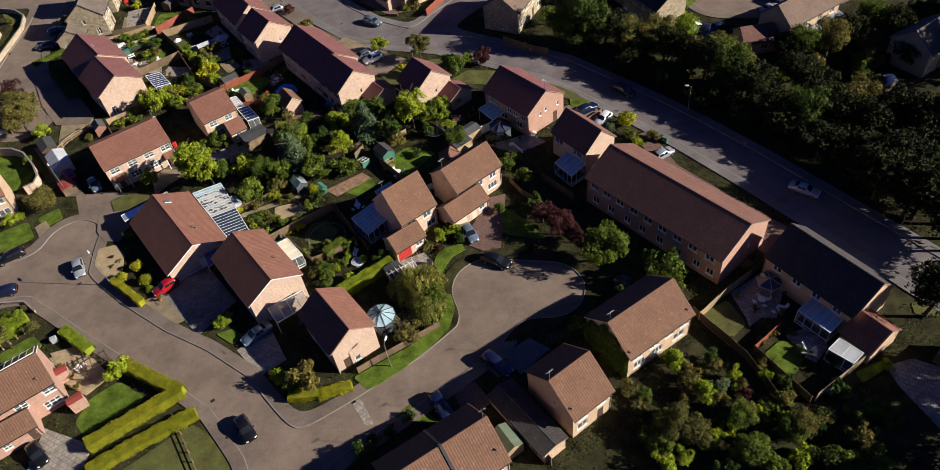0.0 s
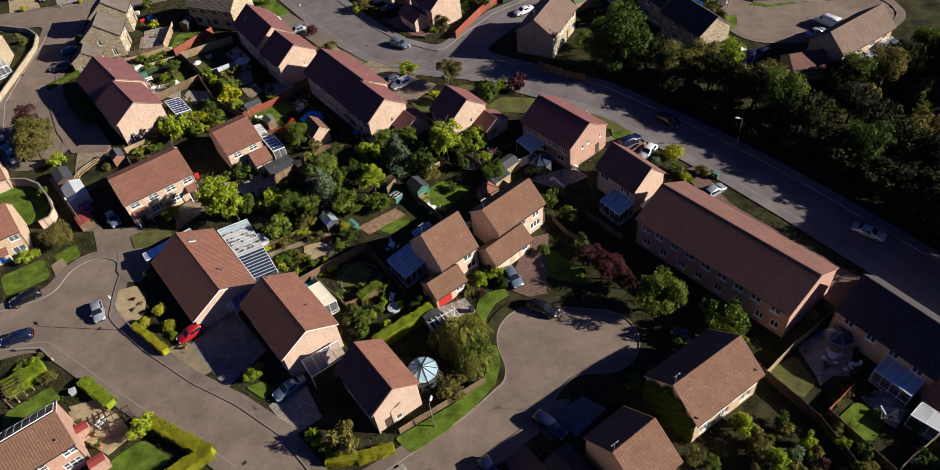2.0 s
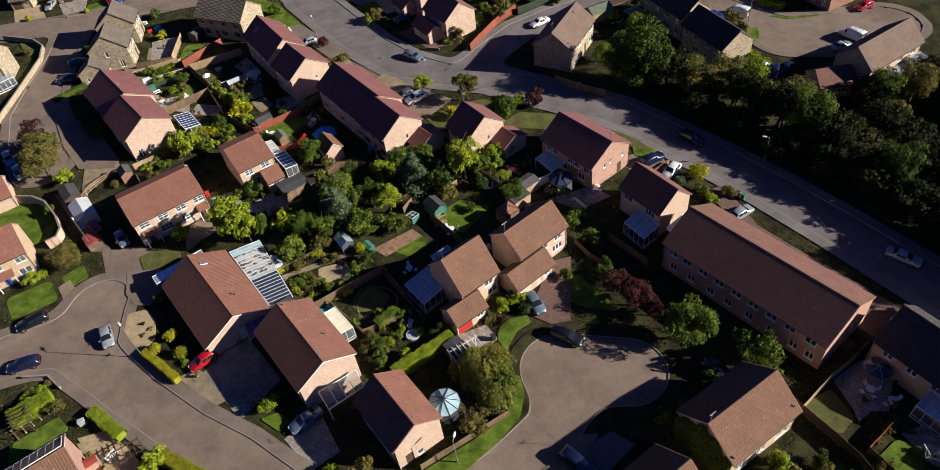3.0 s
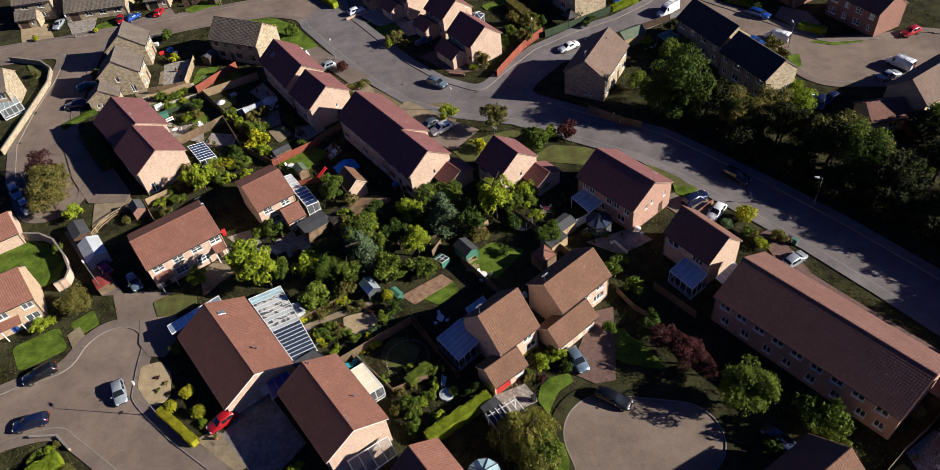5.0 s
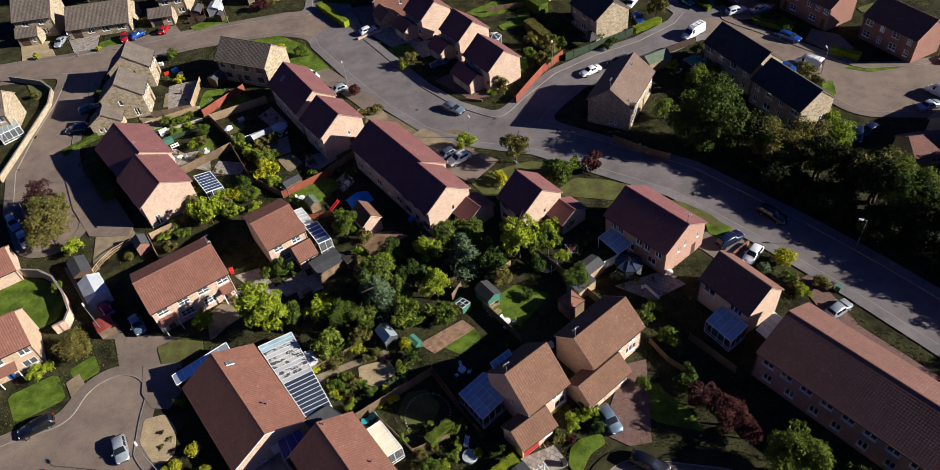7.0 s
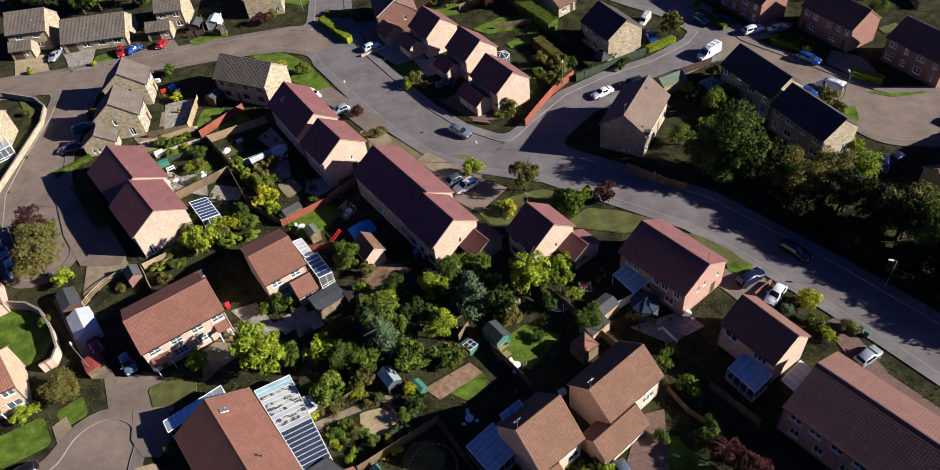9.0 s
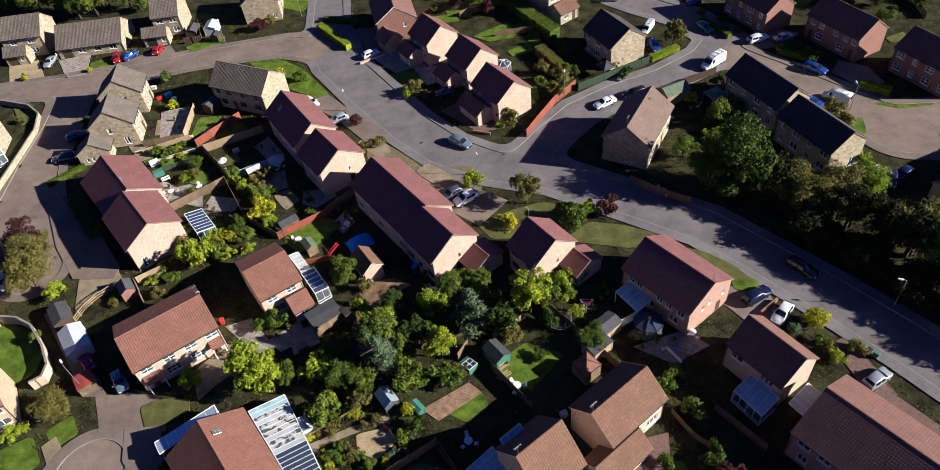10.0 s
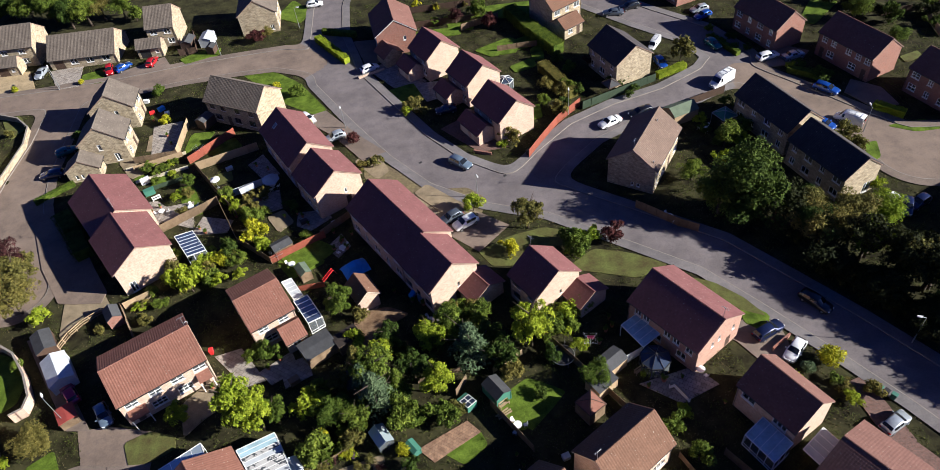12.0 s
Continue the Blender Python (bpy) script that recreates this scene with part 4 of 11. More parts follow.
def car_meshes(shape):
    if shape in CAR_MESHES:
        return CAR_MESHES[shape]
    length, st = CAR_SHAPES[shape]
    body, panes = Build(), []
    rings = []
    for x, w, b, wa, r, rw in st:
        rings.append([(x, -w * 0.86, b), (x, -w, b + 0.16), (x, -w, (b + wa) / 2), (x, -w * 0.97, wa), (x, -rw, r - 0.05), (x, -rw * 0.82, r), (x, 0, r + 0.03),
                      (x, rw * 0.82, r), (x, rw, r - 0.05), (x, w * 0.97, wa), (x, w, (b + wa) / 2), (x, w, b + 0.16), (x, w * 0.86, b)])
    n = len(rings[0])
    for k, ring in enumerate(rings):
        body.v += ring
    for k in range(len(rings) - 1):
        for i in range(n):
            body.f.append((k * n + i, k * n + (i + 1) % n, (k + 1) * n + (i + 1) % n, (k + 1) * n + i))
    body.f += [tuple(range(n)), tuple(range(len(rings) * n - 1, (len(rings) - 1) * n - 1, -1))]

    def lerp(p, q, s):
        return Vector(p).lerp(Vector(q), s)

    def pane(corners, out, kind="side_window"):
        m = Build().add([tuple(Vector(c) + Vector(out) * 0.012) for c in corners], [(0, 1, 2, 3)]).mesh(kind)
        m.materials.append(CARGLASS)
        panes.append((kind, m))

    def screen(lo, hi, s0, s1, out, kind):
        """A curved window from one ring of the body up to the next."""
        m = Build()
        m.v = [tuple(lerp(lo[i], hi[i], s) + Vector(out)) for s in (s0, s1) for i in (4, 5, 6, 7, 8)]
        m.f = [(i, i + 1, i + 6, i + 5) for i in range(4)]
        me = m.mesh(kind, True)
        me.materials.append(CARGLASS)
        panes.append((kind, me))

    tall = [k for k in range(len(st)) if st[k][4] - st[k][3] > 0.30]
    side_from = tall[0] if shape != "van" else tall[-1] - 1
    for k in range(side_from, tall[-1]):
        for a, b, s in ((3, 4, -1), (9, 8, 1)):
            p, q, r, t = lerp(rings[k][a], rings[k][b], 0.14), lerp(rings[k + 1][a], rings[k + 1][b], 0.14), lerp(rings[k + 1][a], rings[k + 1][b], 0.86), lerp(rings[k][a], rings[k][b], 0.86)
            p, t, q, r = p.lerp(q, 0.05), t.lerp(r, 0.05), q.lerp(p, 0.05), r.lerp(t, 0.05)
            pane([p, q, r, t] if s < 0 else [t, r, q, p], (0, s, 0.35))
    k = tall[-1]
    fr, bk = rings[k + 1], rings[k]
    screen(fr, bk, 0.05, 0.94, (0.014, 0, 0.02), "windscreen")
    if shape != "van":
        k = tall[0]
        fr, bk = rings[k], rings[k - 1]
        screen(bk, fr, 0.10, 0.93, (-0.014, 0, 0.02), "rear_window")
    bm = body.mesh("body", True)
    tyre, rim = Build(), Build()
    tyre.tube((0, -0.1, 0), (0, 0.1, 0), 0.31, n=16)
    rim.tube((0, -0.112, 0), (0, 0.112, 0), 0.19, n=12)
    lamp = Build().box(-0.06, -0.16, -0.07, 0.06, 0.16, 0.07, 0.03)
    CAR_MESHES[shape] = bm, panes, tyre.mesh("tyre"), rim.mesh("rim"), lamp.mesh("headlight"), lamp.mesh("tail_light"), st, length
    for m, mat in zip(CAR_MESHES[shape][2:6], (TYRE, RIM, LAMPGL, TAIL)):
        m.materials.append(mat)
    return CAR_MESHES[shape]


def car(shape, colour, x, y, yaw, label, size=1.0, name="car"):
    bm, gl, ty, ri, hl, tl, st, length = car_meshes(shape)
    if colour not in PAINTS:
        PAINTS[colour] = paint(colour + "_car_paint", CAR_COLOURS[colour], 0.1 if colour in ("white", "red", "cream") else 0.4)
    ob = thing(name, label, "van" if shape == "van" else "car", x, y, 0.03, yaw, "parked vehicles")
    ob.scale = (size,) * 3
    key = (shape, colour)
    if key not in CAR_MESHES:
        CAR_MESHES[key] = bm.copy()
        CAR_MESHES[key].materials.append(PAINTS[colour])
    part("body", CAR_MESHES[key], PAINTS[colour], ob)
    for kind, m in gl:
        part(kind, m, CARGLASS, ob)
    for sx in (-length * 0.31, length * 0.31):
        for sy in (-0.80, 0.80):
            wh = part("tyre", ty, TYRE, ob, at=pose(sx, sy * (1.08 if shape == "van" else 1), 0.31))
            part("rim", ri, RIM, wh)
    nose, tail = st[-2], st[0]
    for sy in (-0.56, 0.56):
        part("headlight", hl, LAMPGL, ob, at=pose(nose[0] + 0.0, sy, nose[3] - 0.02, 0, 0, 25 if sy > 0 else -25))
        part("tail_light", tl, TAIL, ob, at=pose(tail[0] + 0.02, sy * 1.1, tail[3] + 0.02, 0, 0, 0))
    if shape == "van":
        part("roof_rack", Build().beam((-2.3, -0.6, 2.47), (0.6, -0.6, 2.47), 0.05, 0.05).beam((-2.3, 0.6, 2.47), (0.6, 0.6, 2.47), 0.05, 0.05)
             .beam((-2.0, -0.7, 2.44), (-2.0, 0.7, 2.44), 0.05, 0.05).beam((-0.8, -0.7, 2.44), (-0.8, 0.7, 2.44), 0.05, 0.05).beam((0.4, -0.7, 2.44), (0.4, 0.7, 2.44), 0.05, 0.05), STEEL, ob)
    else:
        for sy in (-1, 1):
            part("wing_mirror", Build().box(-0.08, -0.1, -0.06, 0.08, 0.1, 0.08, 0.03), PAINTS[colour], ob, at=pose(0.62, sy * 0.98, 0.98))
    return ob


def street_lamp(x, y, yaw, h=6.0, arm=0.9):
    ob = thing("street_lamp", "grey steel street lamp with a pale lantern", "street lamp", x, y, 0, yaw, "street lamps")
    part("post", Build().tube((0, 0, -0.05), (0, 0, 1.3), 0.085, n=10).tube((0, 0, 1.3), (0, 0, h), 0.06, 0.04, 10), STEEL, ob)
    part("bracket", Build().tube((0, 0, h), (arm * 0.6, 0, h + 0.12), 0.03, n=8), STEEL, ob)
    b = Build()
    v = [(arm * 0.5, -0.1, h + 0.1), (arm * 0.5, 0.1, h + 0.1), (arm * 0.8, 0.17, h + 0.1), (arm * 1.25, 0.12, h + 0.12), (arm * 1.25, -0.12, h + 0.12), (arm * 0.8, -0.17, h + 0.1)]
    v += [(p[0], p[1] * 0.6, p[2] + 0.16) for p in v]
    b.add(v, [(5, 4, 3, 2, 1, 0), (6, 7, 8, 9, 10, 11)] + [(i, (i + 1) % 6, 6 + (i + 1) % 6, 6 + i) for i in range(6)])
    part("lantern", b, LAMPGL, ob)
    return ob


PANELS = {}


def fence(points, h=1.8, mat=FENCEW, label="weathered timber panel garden fence", base=0.0):
    """Posts and boarded panels along a line."""
    ob = thing("fence", label, "fence")
    key = (mat.name, h)
    if key not in PANELS:
        b = Build()
        xs, ys = [-0.9], [-0.012]
        for k in range(12):
            x = -0.9 + 0.15 * k
            xs += [x + 0.07, x + 0.135, x + 0.15]
            ys += [-0.022, -0.018, -0.002]
        n = len(xs)
        b.v = [(x, y + d, z) for d in (0, 0.03) for z in (0.04, h * 0.5, h - 0.02) for x, y in zip(xs, ys)]
        for j in range(2):
            for i in range(n - 1):
                a = j * n + i
                b.f += [(a, a + 1, a + n + 1, a + n), (a + 3 * n + n, a + 3 * n + n + 1, a + 3 * n + 1, a + 3 * n)]
        b.f += [(2 * n + i, 2 * n + i + 1, 5 * n + i + 1, 5 * n + i) for i in range(n - 1)]
        PANELS[key] = b.mesh("panel"), Build().box(-0.05, -0.05, -0.1, 0.05, 0.05, h + 0.05, 0.03).mesh("post")
        for m in PANELS[key]:
            m.materials.append(mat)
    pm, po = PANELS[key]
    rnd = random.Random(int(points[0][0] * 10) + 77)
    for (ax, ay), (bx, by) in zip(points, points[1:]):
        L = math.hypot(bx - ax, by - ay)
        n = max(1, int(round(L / 1.86)))
        yaw = math.degrees(math.atan2(by - ay, bx - ax))
        for k in range(n):
            s = (k + 0.5) / n
            p = part("panel", pm, mat, ob, at=pose(ax + s * (bx - ax), ay + s * (by - ay), base, rnd.uniform(-1.5, 1.5), 0, yaw + rnd.uniform(-1, 1)))
            p.scale = ((L / n - 0.06) / 1.8, 1, 1)
            part("post", po, mat, ob, at=pose(ax + (bx - ax) * k / n, ay + (by - ay) * k / n, 0, 0, 0, yaw))
        part("post", po, mat, ob, at=pose(bx, by, 0, 0, 0, yaw))
    return ob


def rail_fence(points, h, mat, label):
    """Posts and three open rails along a line."""
    ob = thing("rail_fence", label, "fence")
    for (ax, ay), (bx, by) in zip(points, points[1:]):
        n = max(2, int(math.hypot(bx - ax, by - ay) / 1.2))
        for k in range(n + 1):
            part("post", Build().box(-0.06, -0.06, -0.05, 0.06, 0.06, h, 0.03), mat, ob, at=pose(ax + (bx - ax) * k / n, ay + (by - ay) * k / n, 0))
        for z in (0.3, 0.62, 0.94):
            part("rail", Build().beam((ax, ay, h * z), (bx, by, h * z), 0.06, 0.13), mat, ob)
    return ob


def garden_wall(points, h, mat, label, t=0.22):
    ob = thing("garden_wall", label, "wall")
    b, c = Build(), Build()
    for (ax, ay), (bx, by) in zip(points, points[1:]):
        b.beam((ax, ay, h / 2), (bx, by, h / 2), t, h)
        c.beam((ax, ay, h + 0.03), (bx, by, h + 0.03), t + 0.08, 0.06)
    part("brickwork", b, mat, ob)
    part("coping", c, REDB if mat is REDB else KERB, ob)
    return ob


def rounded(points, steps=2):
    """The polygon with its corners cut round, against the clock."""
    if sum(a[0] * b[1] - b[0] * a[1] for a, b in zip(points, points[1:] + points[:1])) < 0:
        points = points[::-1]
    for _ in range(steps):
        out = []
        for a, b in zip(points, points[1:] + points[:1]):
            out += [(a[0] * 0.9 + b[0] * 0.1, a[1] * 0.9 + b[1] * 0.1), (a[0] * 0.1 + b[0] * 0.9, a[1] * 0.1 + b[1] * 0.9)]
        points = out
    return points


PATCH_COUNT = [0]


def patch(name, points, mat, label, category, soft=True, z=None):
    """A level piece of lawn, paving or gravel, laid a little above the soil."""
    PATCH_COUNT[0] += 1
    z = 0.02 + 0.0013 * PATCH_COUNT[0] if z is None else z
    z = 0.17 if mat is SHINGLE else z
    pts = rounded(points, 2 if soft else 0)
    FOOT.append(pts)
    return single(name, Build().slab(pts, -0.02, z), mat, label, category, kind="structure")




def lawn(points, label="short green lawn in a garden", mat=None, tufts=True):
    """Turf, with a fringe of grass blades standing on it."""
    PATCH_COUNT[0] += 1
    z = 0.02 + 0.0013 * PATCH_COUNT[0]
    pts = rounded(points, 2)
    FOOT.append(pts)
    z = 0.165 if "kerb" in label else z
    ob = single("lawn", Build().slab(pts, -0.02, z), mat or GRASS, label, "lawn", kind="structure")
    return ob


def shed(x, y, yaw, w, d, h, roof_mat, wall_mat, label, rise=0.5, name="shed", door=True):
    """A boarded garden shed with a pitched felt roof; w along its ridge."""
    ob = thing(name, label, "shed", x, y, 0, yaw)
    b = Build().box(-w / 2, -d / 2, 0, w / 2, d / 2, h)
    for s in (-1, 1):
        b.add([(s * w / 2, -d / 2, h), (s * w / 2, d / 2, h), (s * w / 2, 0, h + rise)], [(0, 1, 2) if s > 0 else (2, 1, 0)])
    part("body", b, wall_mat, ob)
    for px in (-1, 1):
        for py in (-1, 1):
            part("corner_post", Build().box(px * w / 2 - 0.05, py * d / 2 - 0.05, 0, px * w / 2 + 0.05, py * d / 2 + 0.05, h - 0.02), wall_mat, ob)
    r, o = Build(), 0.12
    for s in (-1, 1):
        k = 1 + o / (d / 2)
        lo, hi = h + rise - rise * k, h + rise
        v = [(-w / 2 - o, 0, hi), (w / 2 + o, 0, hi), (w / 2 + o, s * (d / 2 + o), lo), (-w / 2 - o, s * (d / 2 + o), lo)]
        v += [(p[0], p[1], p[2] + 0.05) for p in v]
        fs = [(0, 1, 2, 3), (7, 6, 5, 4), (0, 4, 5, 1), (1, 5, 6, 2), (2, 6, 7, 3), (3, 7, 4, 0)]
        r.add(v, fs if s > 0 else [f[::-1] for f in fs])
    part("roof", r, roof_mat, ob)
    if door:
        part("door", Build().box(-0.38, -d / 2 - 0.035, 0.05, 0.38, -d / 2 - 0.013, min(1.8, h - 0.1)), wall_mat, ob)
    return ob


def lean_to(corners, z_hi, z_lo, bars, glass, label, name="conservatory", framing=UPVC, walls=True, cross=1):
    """A glazed lean-to. Corners: the two ends of its high edge, then the two of its low edge, in order round it."""
    a, b, c, d = (Vector((*p, 0)) for p in corners)
    o = (a + b + c + d) / 4
    ob = thing(name, label, "conservatory", o.x, o.y, 0, 0)
    a, b, c, d = (p - o for p in (a, b, c, d))
    A, B, C, D = a + Vector((0, 0, z_hi)), b + Vector((0, 0, z_hi)), c + Vector((0, 0, z_lo)), d + Vector((0, 0, z_lo))
    fr = Build()
    for p, q in ((A, B), (B, C), (C, D), (D, A)):
        fr.beam(p, q, 0.09, 0.12)
    for k in range(1, bars):
        s = k / bars
        part("rafter", Build().beam(A.lerp(B, s), D.lerp(C, s), 0.06, 0.09), framing, ob)
    for k in range(1, cross):
        s = k / cross
        part("cross_bar", Build().beam(A.lerp(D, s), B.lerp(C, s), 0.05, 0.07), framing, ob)
    part("roof_frame", fr, framing, ob)
    for k in range(bars):
        s, e = k / bars, (k + 1) / bars
        up = Vector((0, 0, 0.02))
        pane = Build().add([tuple(A.lerp(B, s) + up), tuple(A.lerp(B, e) + up), tuple(D.lerp(C, e) + up), tuple(D.lerp(C, s) + up)], [(3, 2, 1, 0)])
        part("roof_pane", pane, glass[k % len(glass)] if isinstance(glass, (list, tuple)) else glass, ob)
    wf, gz = Build(), Build()
    if walls:
        for p, q in ((B, C), (C, D), (D, A)):
            n = max(1, int((q - p).length / 0.95))
            for k in range(n + 1):
                t = p.lerp(q, k / n)
                if k < n:
                    part("mullion", Build().beam((t.x, t.y, 0), tuple(t), 0.07, 0.07), framing, ob)
            lo = 0.55
            wf.beam((p.x, p.y, lo), (q.x, q.y, lo), 0.07, 0.07)
            wf.beam((p.x, p.y, 0.06), (q.x, q.y, 0.06), 0.09, 0.12)
            gz.add([(p.x, p.y, 0.1), (q.x, q.y, 0.1), tuple(q), tuple(p)], [(0, 1, 2, 3)])
        part("wall_frame", wf, framing, ob)
        part("wall_glass", gz, GLASS, ob)
    else:
        for t in (C, D):
            part("post", Build().beam((t.x, t.y, 0), tuple(t), 0.09, 0.09), framing, ob)
    return ob


def polygon_roof(x, y, r, sides, z, rise, mat, rib, label, name="gazebo", category="gazebo", yaw=0, walls=None, posts=True):
    """A many-sided roof with ribs, on posts or glazed walls."""
    ob = thing(name, label, category, x, y, 0, yaw)
    ring = [Vector((r * math.cos(2 * math.pi * k / sides), r * math.sin(2 * math.pi * k / sides), z)) for k in range(sides)]
    top = Vector((0, 0, z + rise))
    fr = Build()
    for k in range(sides):
        p, q = ring[k], ring[(k + 1) % sides]
        part("roof_panel", Build().add([tuple(p), tuple(q), tuple(top)], [(0, 1, 2)]), mat, ob)
        fr.beam(p + Vector((0, 0, 0.03)), top + Vector((0, 0, 0.05)), 0.06, 0.07).beam(p, q, 0.08, 0.12)
    part("ribs", fr, rib, ob)
    if walls is not None:
        gz = Build()
        for k in range(sides):
            p, q = ring[k] * 0.97, ring[(k + 1) % sides] * 0.97
            gz.add([(p.x, p.y, 0), (q.x, q.y, 0), (q.x, q.y, z), (p.x, p.y, z)], [(0, 1, 2, 3)])
        part("wall_glass", gz, walls, ob)
    if posts:
        for p in ring:
            part("post", Build().beam((p.x * 0.97, p.y * 0.97, 0), (p.x * 0.97, p.y * 0.97, z), 0.08, 0.08), rib, ob)
    return ob


def parasol(x, y, mat, label, r=1.35):
    ob = thing("parasol", label, "parasol", x, y)
    part("pole", Build().tube((0, 0, 0), (0, 0, 2.35), 0.025, n=8).tube((0, 0, 0), (0, 0, 0.08), 0.25, 0.22, 12), STEEL, ob)
    c = Build()
    for k in range(8):
        a, b = 2 * math.pi * k / 8, 2 * math.pi * (k + 1) / 8
        c.add([(r * math.cos(a), r * math.sin(a), 1.95), (r * math.cos(b), r * math.sin(b), 1.95), (0, 0, 2.4), (r * math.cos(a), r * math.sin(a), 1.82), (r * math.cos(b), r * math.sin(b), 1.82)], [(0, 1, 2), (3, 4, 1, 0)])
    part("canopy", c, mat, ob)
    return ob


def garden_table(x, y, mat=UPVC, chairs=4, r=0.55):
    t = thing("garden_table", "round white plastic garden table on a patio", "table", x, y)
    part("tabletop", Build().tube((0, 0, 0.68), (0, 0, 0.72), r, n=16), mat, t)
    part("leg", Build().tube((0, 0, 0), (0, 0, 0.68), 0.05, n=8).tube((0, 0, 0), (0, 0, 0.05), 0.28, 0.2, 10), mat, t)
    for k in range(chairs):
        a = 2 * math.pi * k / chairs + x
        c = thing("garden_chair", "white plastic garden chair beside a table", "chair", x + 0.95 * math.cos(a), y + 0.95 * math.sin(a), 0, math.degrees(a), "garden chairs")
        part("seat", Build().box(-0.22, -0.23, 0.40, 0.22, 0.23, 0.44), mat, c)
        part("backrest", Build().add([(0.2, -0.22, 0.44), (0.2, 0.22, 0.44), (0.3, 0.2, 0.85), (0.3, -0.2, 0.85), (0.24, -0.22, 0.44), (0.24, 0.22, 0.44), (0.34, 0.2, 0.85), (0.34, -0.2, 0.85)],
                                     [(0, 1, 2, 3), (7, 6, 5, 4), (3, 2, 6, 7), (0, 3, 7, 4), (1, 5, 6, 2)]), mat, c)
        for lx in (-0.19, 0.19):
            for ly in (-0.2, 0.2):
                part("leg", Build().tube((lx, ly, 0), (lx, ly, 0.4), 0.02, n=6), mat, c)


def wheelie_bin(x, y, yaw, mat, label):
    ob = thing("wheelie_bin", label, "bin", x, y, 0, yaw, "bins")
    b = Build()
    lo, hi = [(-0.22, -0.26), (0.22, -0.26), (0.22, 0.26), (-0.22, 0.26)], [(-0.28, -0.33), (0.28, -0.33), (0.28, 0.33), (-0.28, 0.33)]
    b.add([(*p, 0.05) for p in lo] + [(*p, 0.98) for p in hi], [(3, 2, 1, 0), (4, 5, 6, 7)] + [(i, (i + 1) % 4, 4 + (i + 1) % 4, 4 + i) for i in range(4)])
    part("body", b, mat, ob)
    part("lid", Build().box(-0.31, -0.37, 0.985, 0.31, 0.36, 1.07, 0.04), mat, ob)
    part("wheel", Build().tube((-0.26, 0.25, 0.1), (0.26, 0.25, 0.1), 0.1, n=10), TYRE, ob)

SMALL = {}


def pot(x, y, size=1.0, mat=None, leaf=None):
    """A flower pot with a plant in it."""
    if "pot" not in SMALL:
        SMALL["pot"] = Build().tube((0, 0, 0), (0, 0, 0.34), 0.15, 0.21, 10).tube((0, 0, 0.34), (0, 0, 0.40), 0.235, 0.235, 10).mesh("pot")
        SMALL["pot"].materials.append(TERRA)
        SMALL["bloom"] = crown_mesh(9, 0.34, 0.55, 6, 110, 0.09)
        SMALL["bloom"].materials.append(LEAF_MID)
    ob = thing("flower_pot", "terracotta flower pot with a small plant on paving", "flower pot", x, y, 0.02, x * 50 % 360, "flower pots")
    ob.scale = (size,) * 3
    part("pot", SMALL["pot"], TERRA, ob)
    part("plant", SMALL["bloom"], LEAF_MID, ob, at=pose(0, 0, 0.36))
    return ob


def bench(x, y, yaw, mat, label):
    ob = thing("garden_bench", label, "bench", x, y, 0.02, yaw)
    for k in range(3):
        part("seat_slat", Build().box(-0.75, -0.22 + 0.15 * k, 0.42, 0.75, -0.10 + 0.15 * k, 0.46), mat, ob)
    for z in (0.6, 0.78):
        part("back_slat", Build().box(-0.75, 0.24, z, 0.75, 0.28, z + 0.11), mat, ob)
    for px in (-0.68, 0.68):
        for py in (-0.2, 0.24):
            part("leg", Build().box(px - 0.035, py - 0.035, 0, px + 0.035, py + 0.035, 0.42 if py < 0 else 0.9), mat, ob)
    return ob


def store_box(x, y, yaw, w, d, h, mat, label):
    """A lidded plastic or timber box."""
    ob = thing("storage_box", label, "box", x, y, 0.02, yaw)
    part("body", Build().box(-w / 2, -d / 2, 0, w / 2, d / 2, h), mat, ob)
    part("lid", Build().box(-w / 2 - 0.03, -d / 2 - 0.03, h, w / 2 + 0.03, d / 2 + 0.03, h + 0.07, 0.03), mat, ob)
    return ob


def planks(x, y, yaw, n, L, mat, label):
    """Boards lying side by side on the ground."""
    ob = thing("plank_stack", label, "planks", x, y, 0.02, yaw)
    rnd = random.Random(int(x * 7 + y))
    for k in range(n):
        part("plank", Build().box(-L / 2, -0.1, 0, L / 2, 0.1, 0.06), mat, ob, at=pose(rnd.uniform(-0.3, 0.3), (k - n / 2) * 0.3, 0, 0, 0, rnd.uniform(-6, 6)))
    return ob


def sleepers(x, y, yaw, n, L, gap):
    """Timber edges of raised beds."""
    ob = thing("bed_edging", "pale timber edges of raised garden beds", "edging", x, y, 0, yaw)
    for k in range(n):
        part("sleeper", Build().box(-L / 2, -0.09, 0, L / 2, 0.09, 0.28, 0.03), PALEW, ob, at=pose(0, k * gap, 0, 0, 0, 1.5 * (k % 3 - 1)))
    return ob


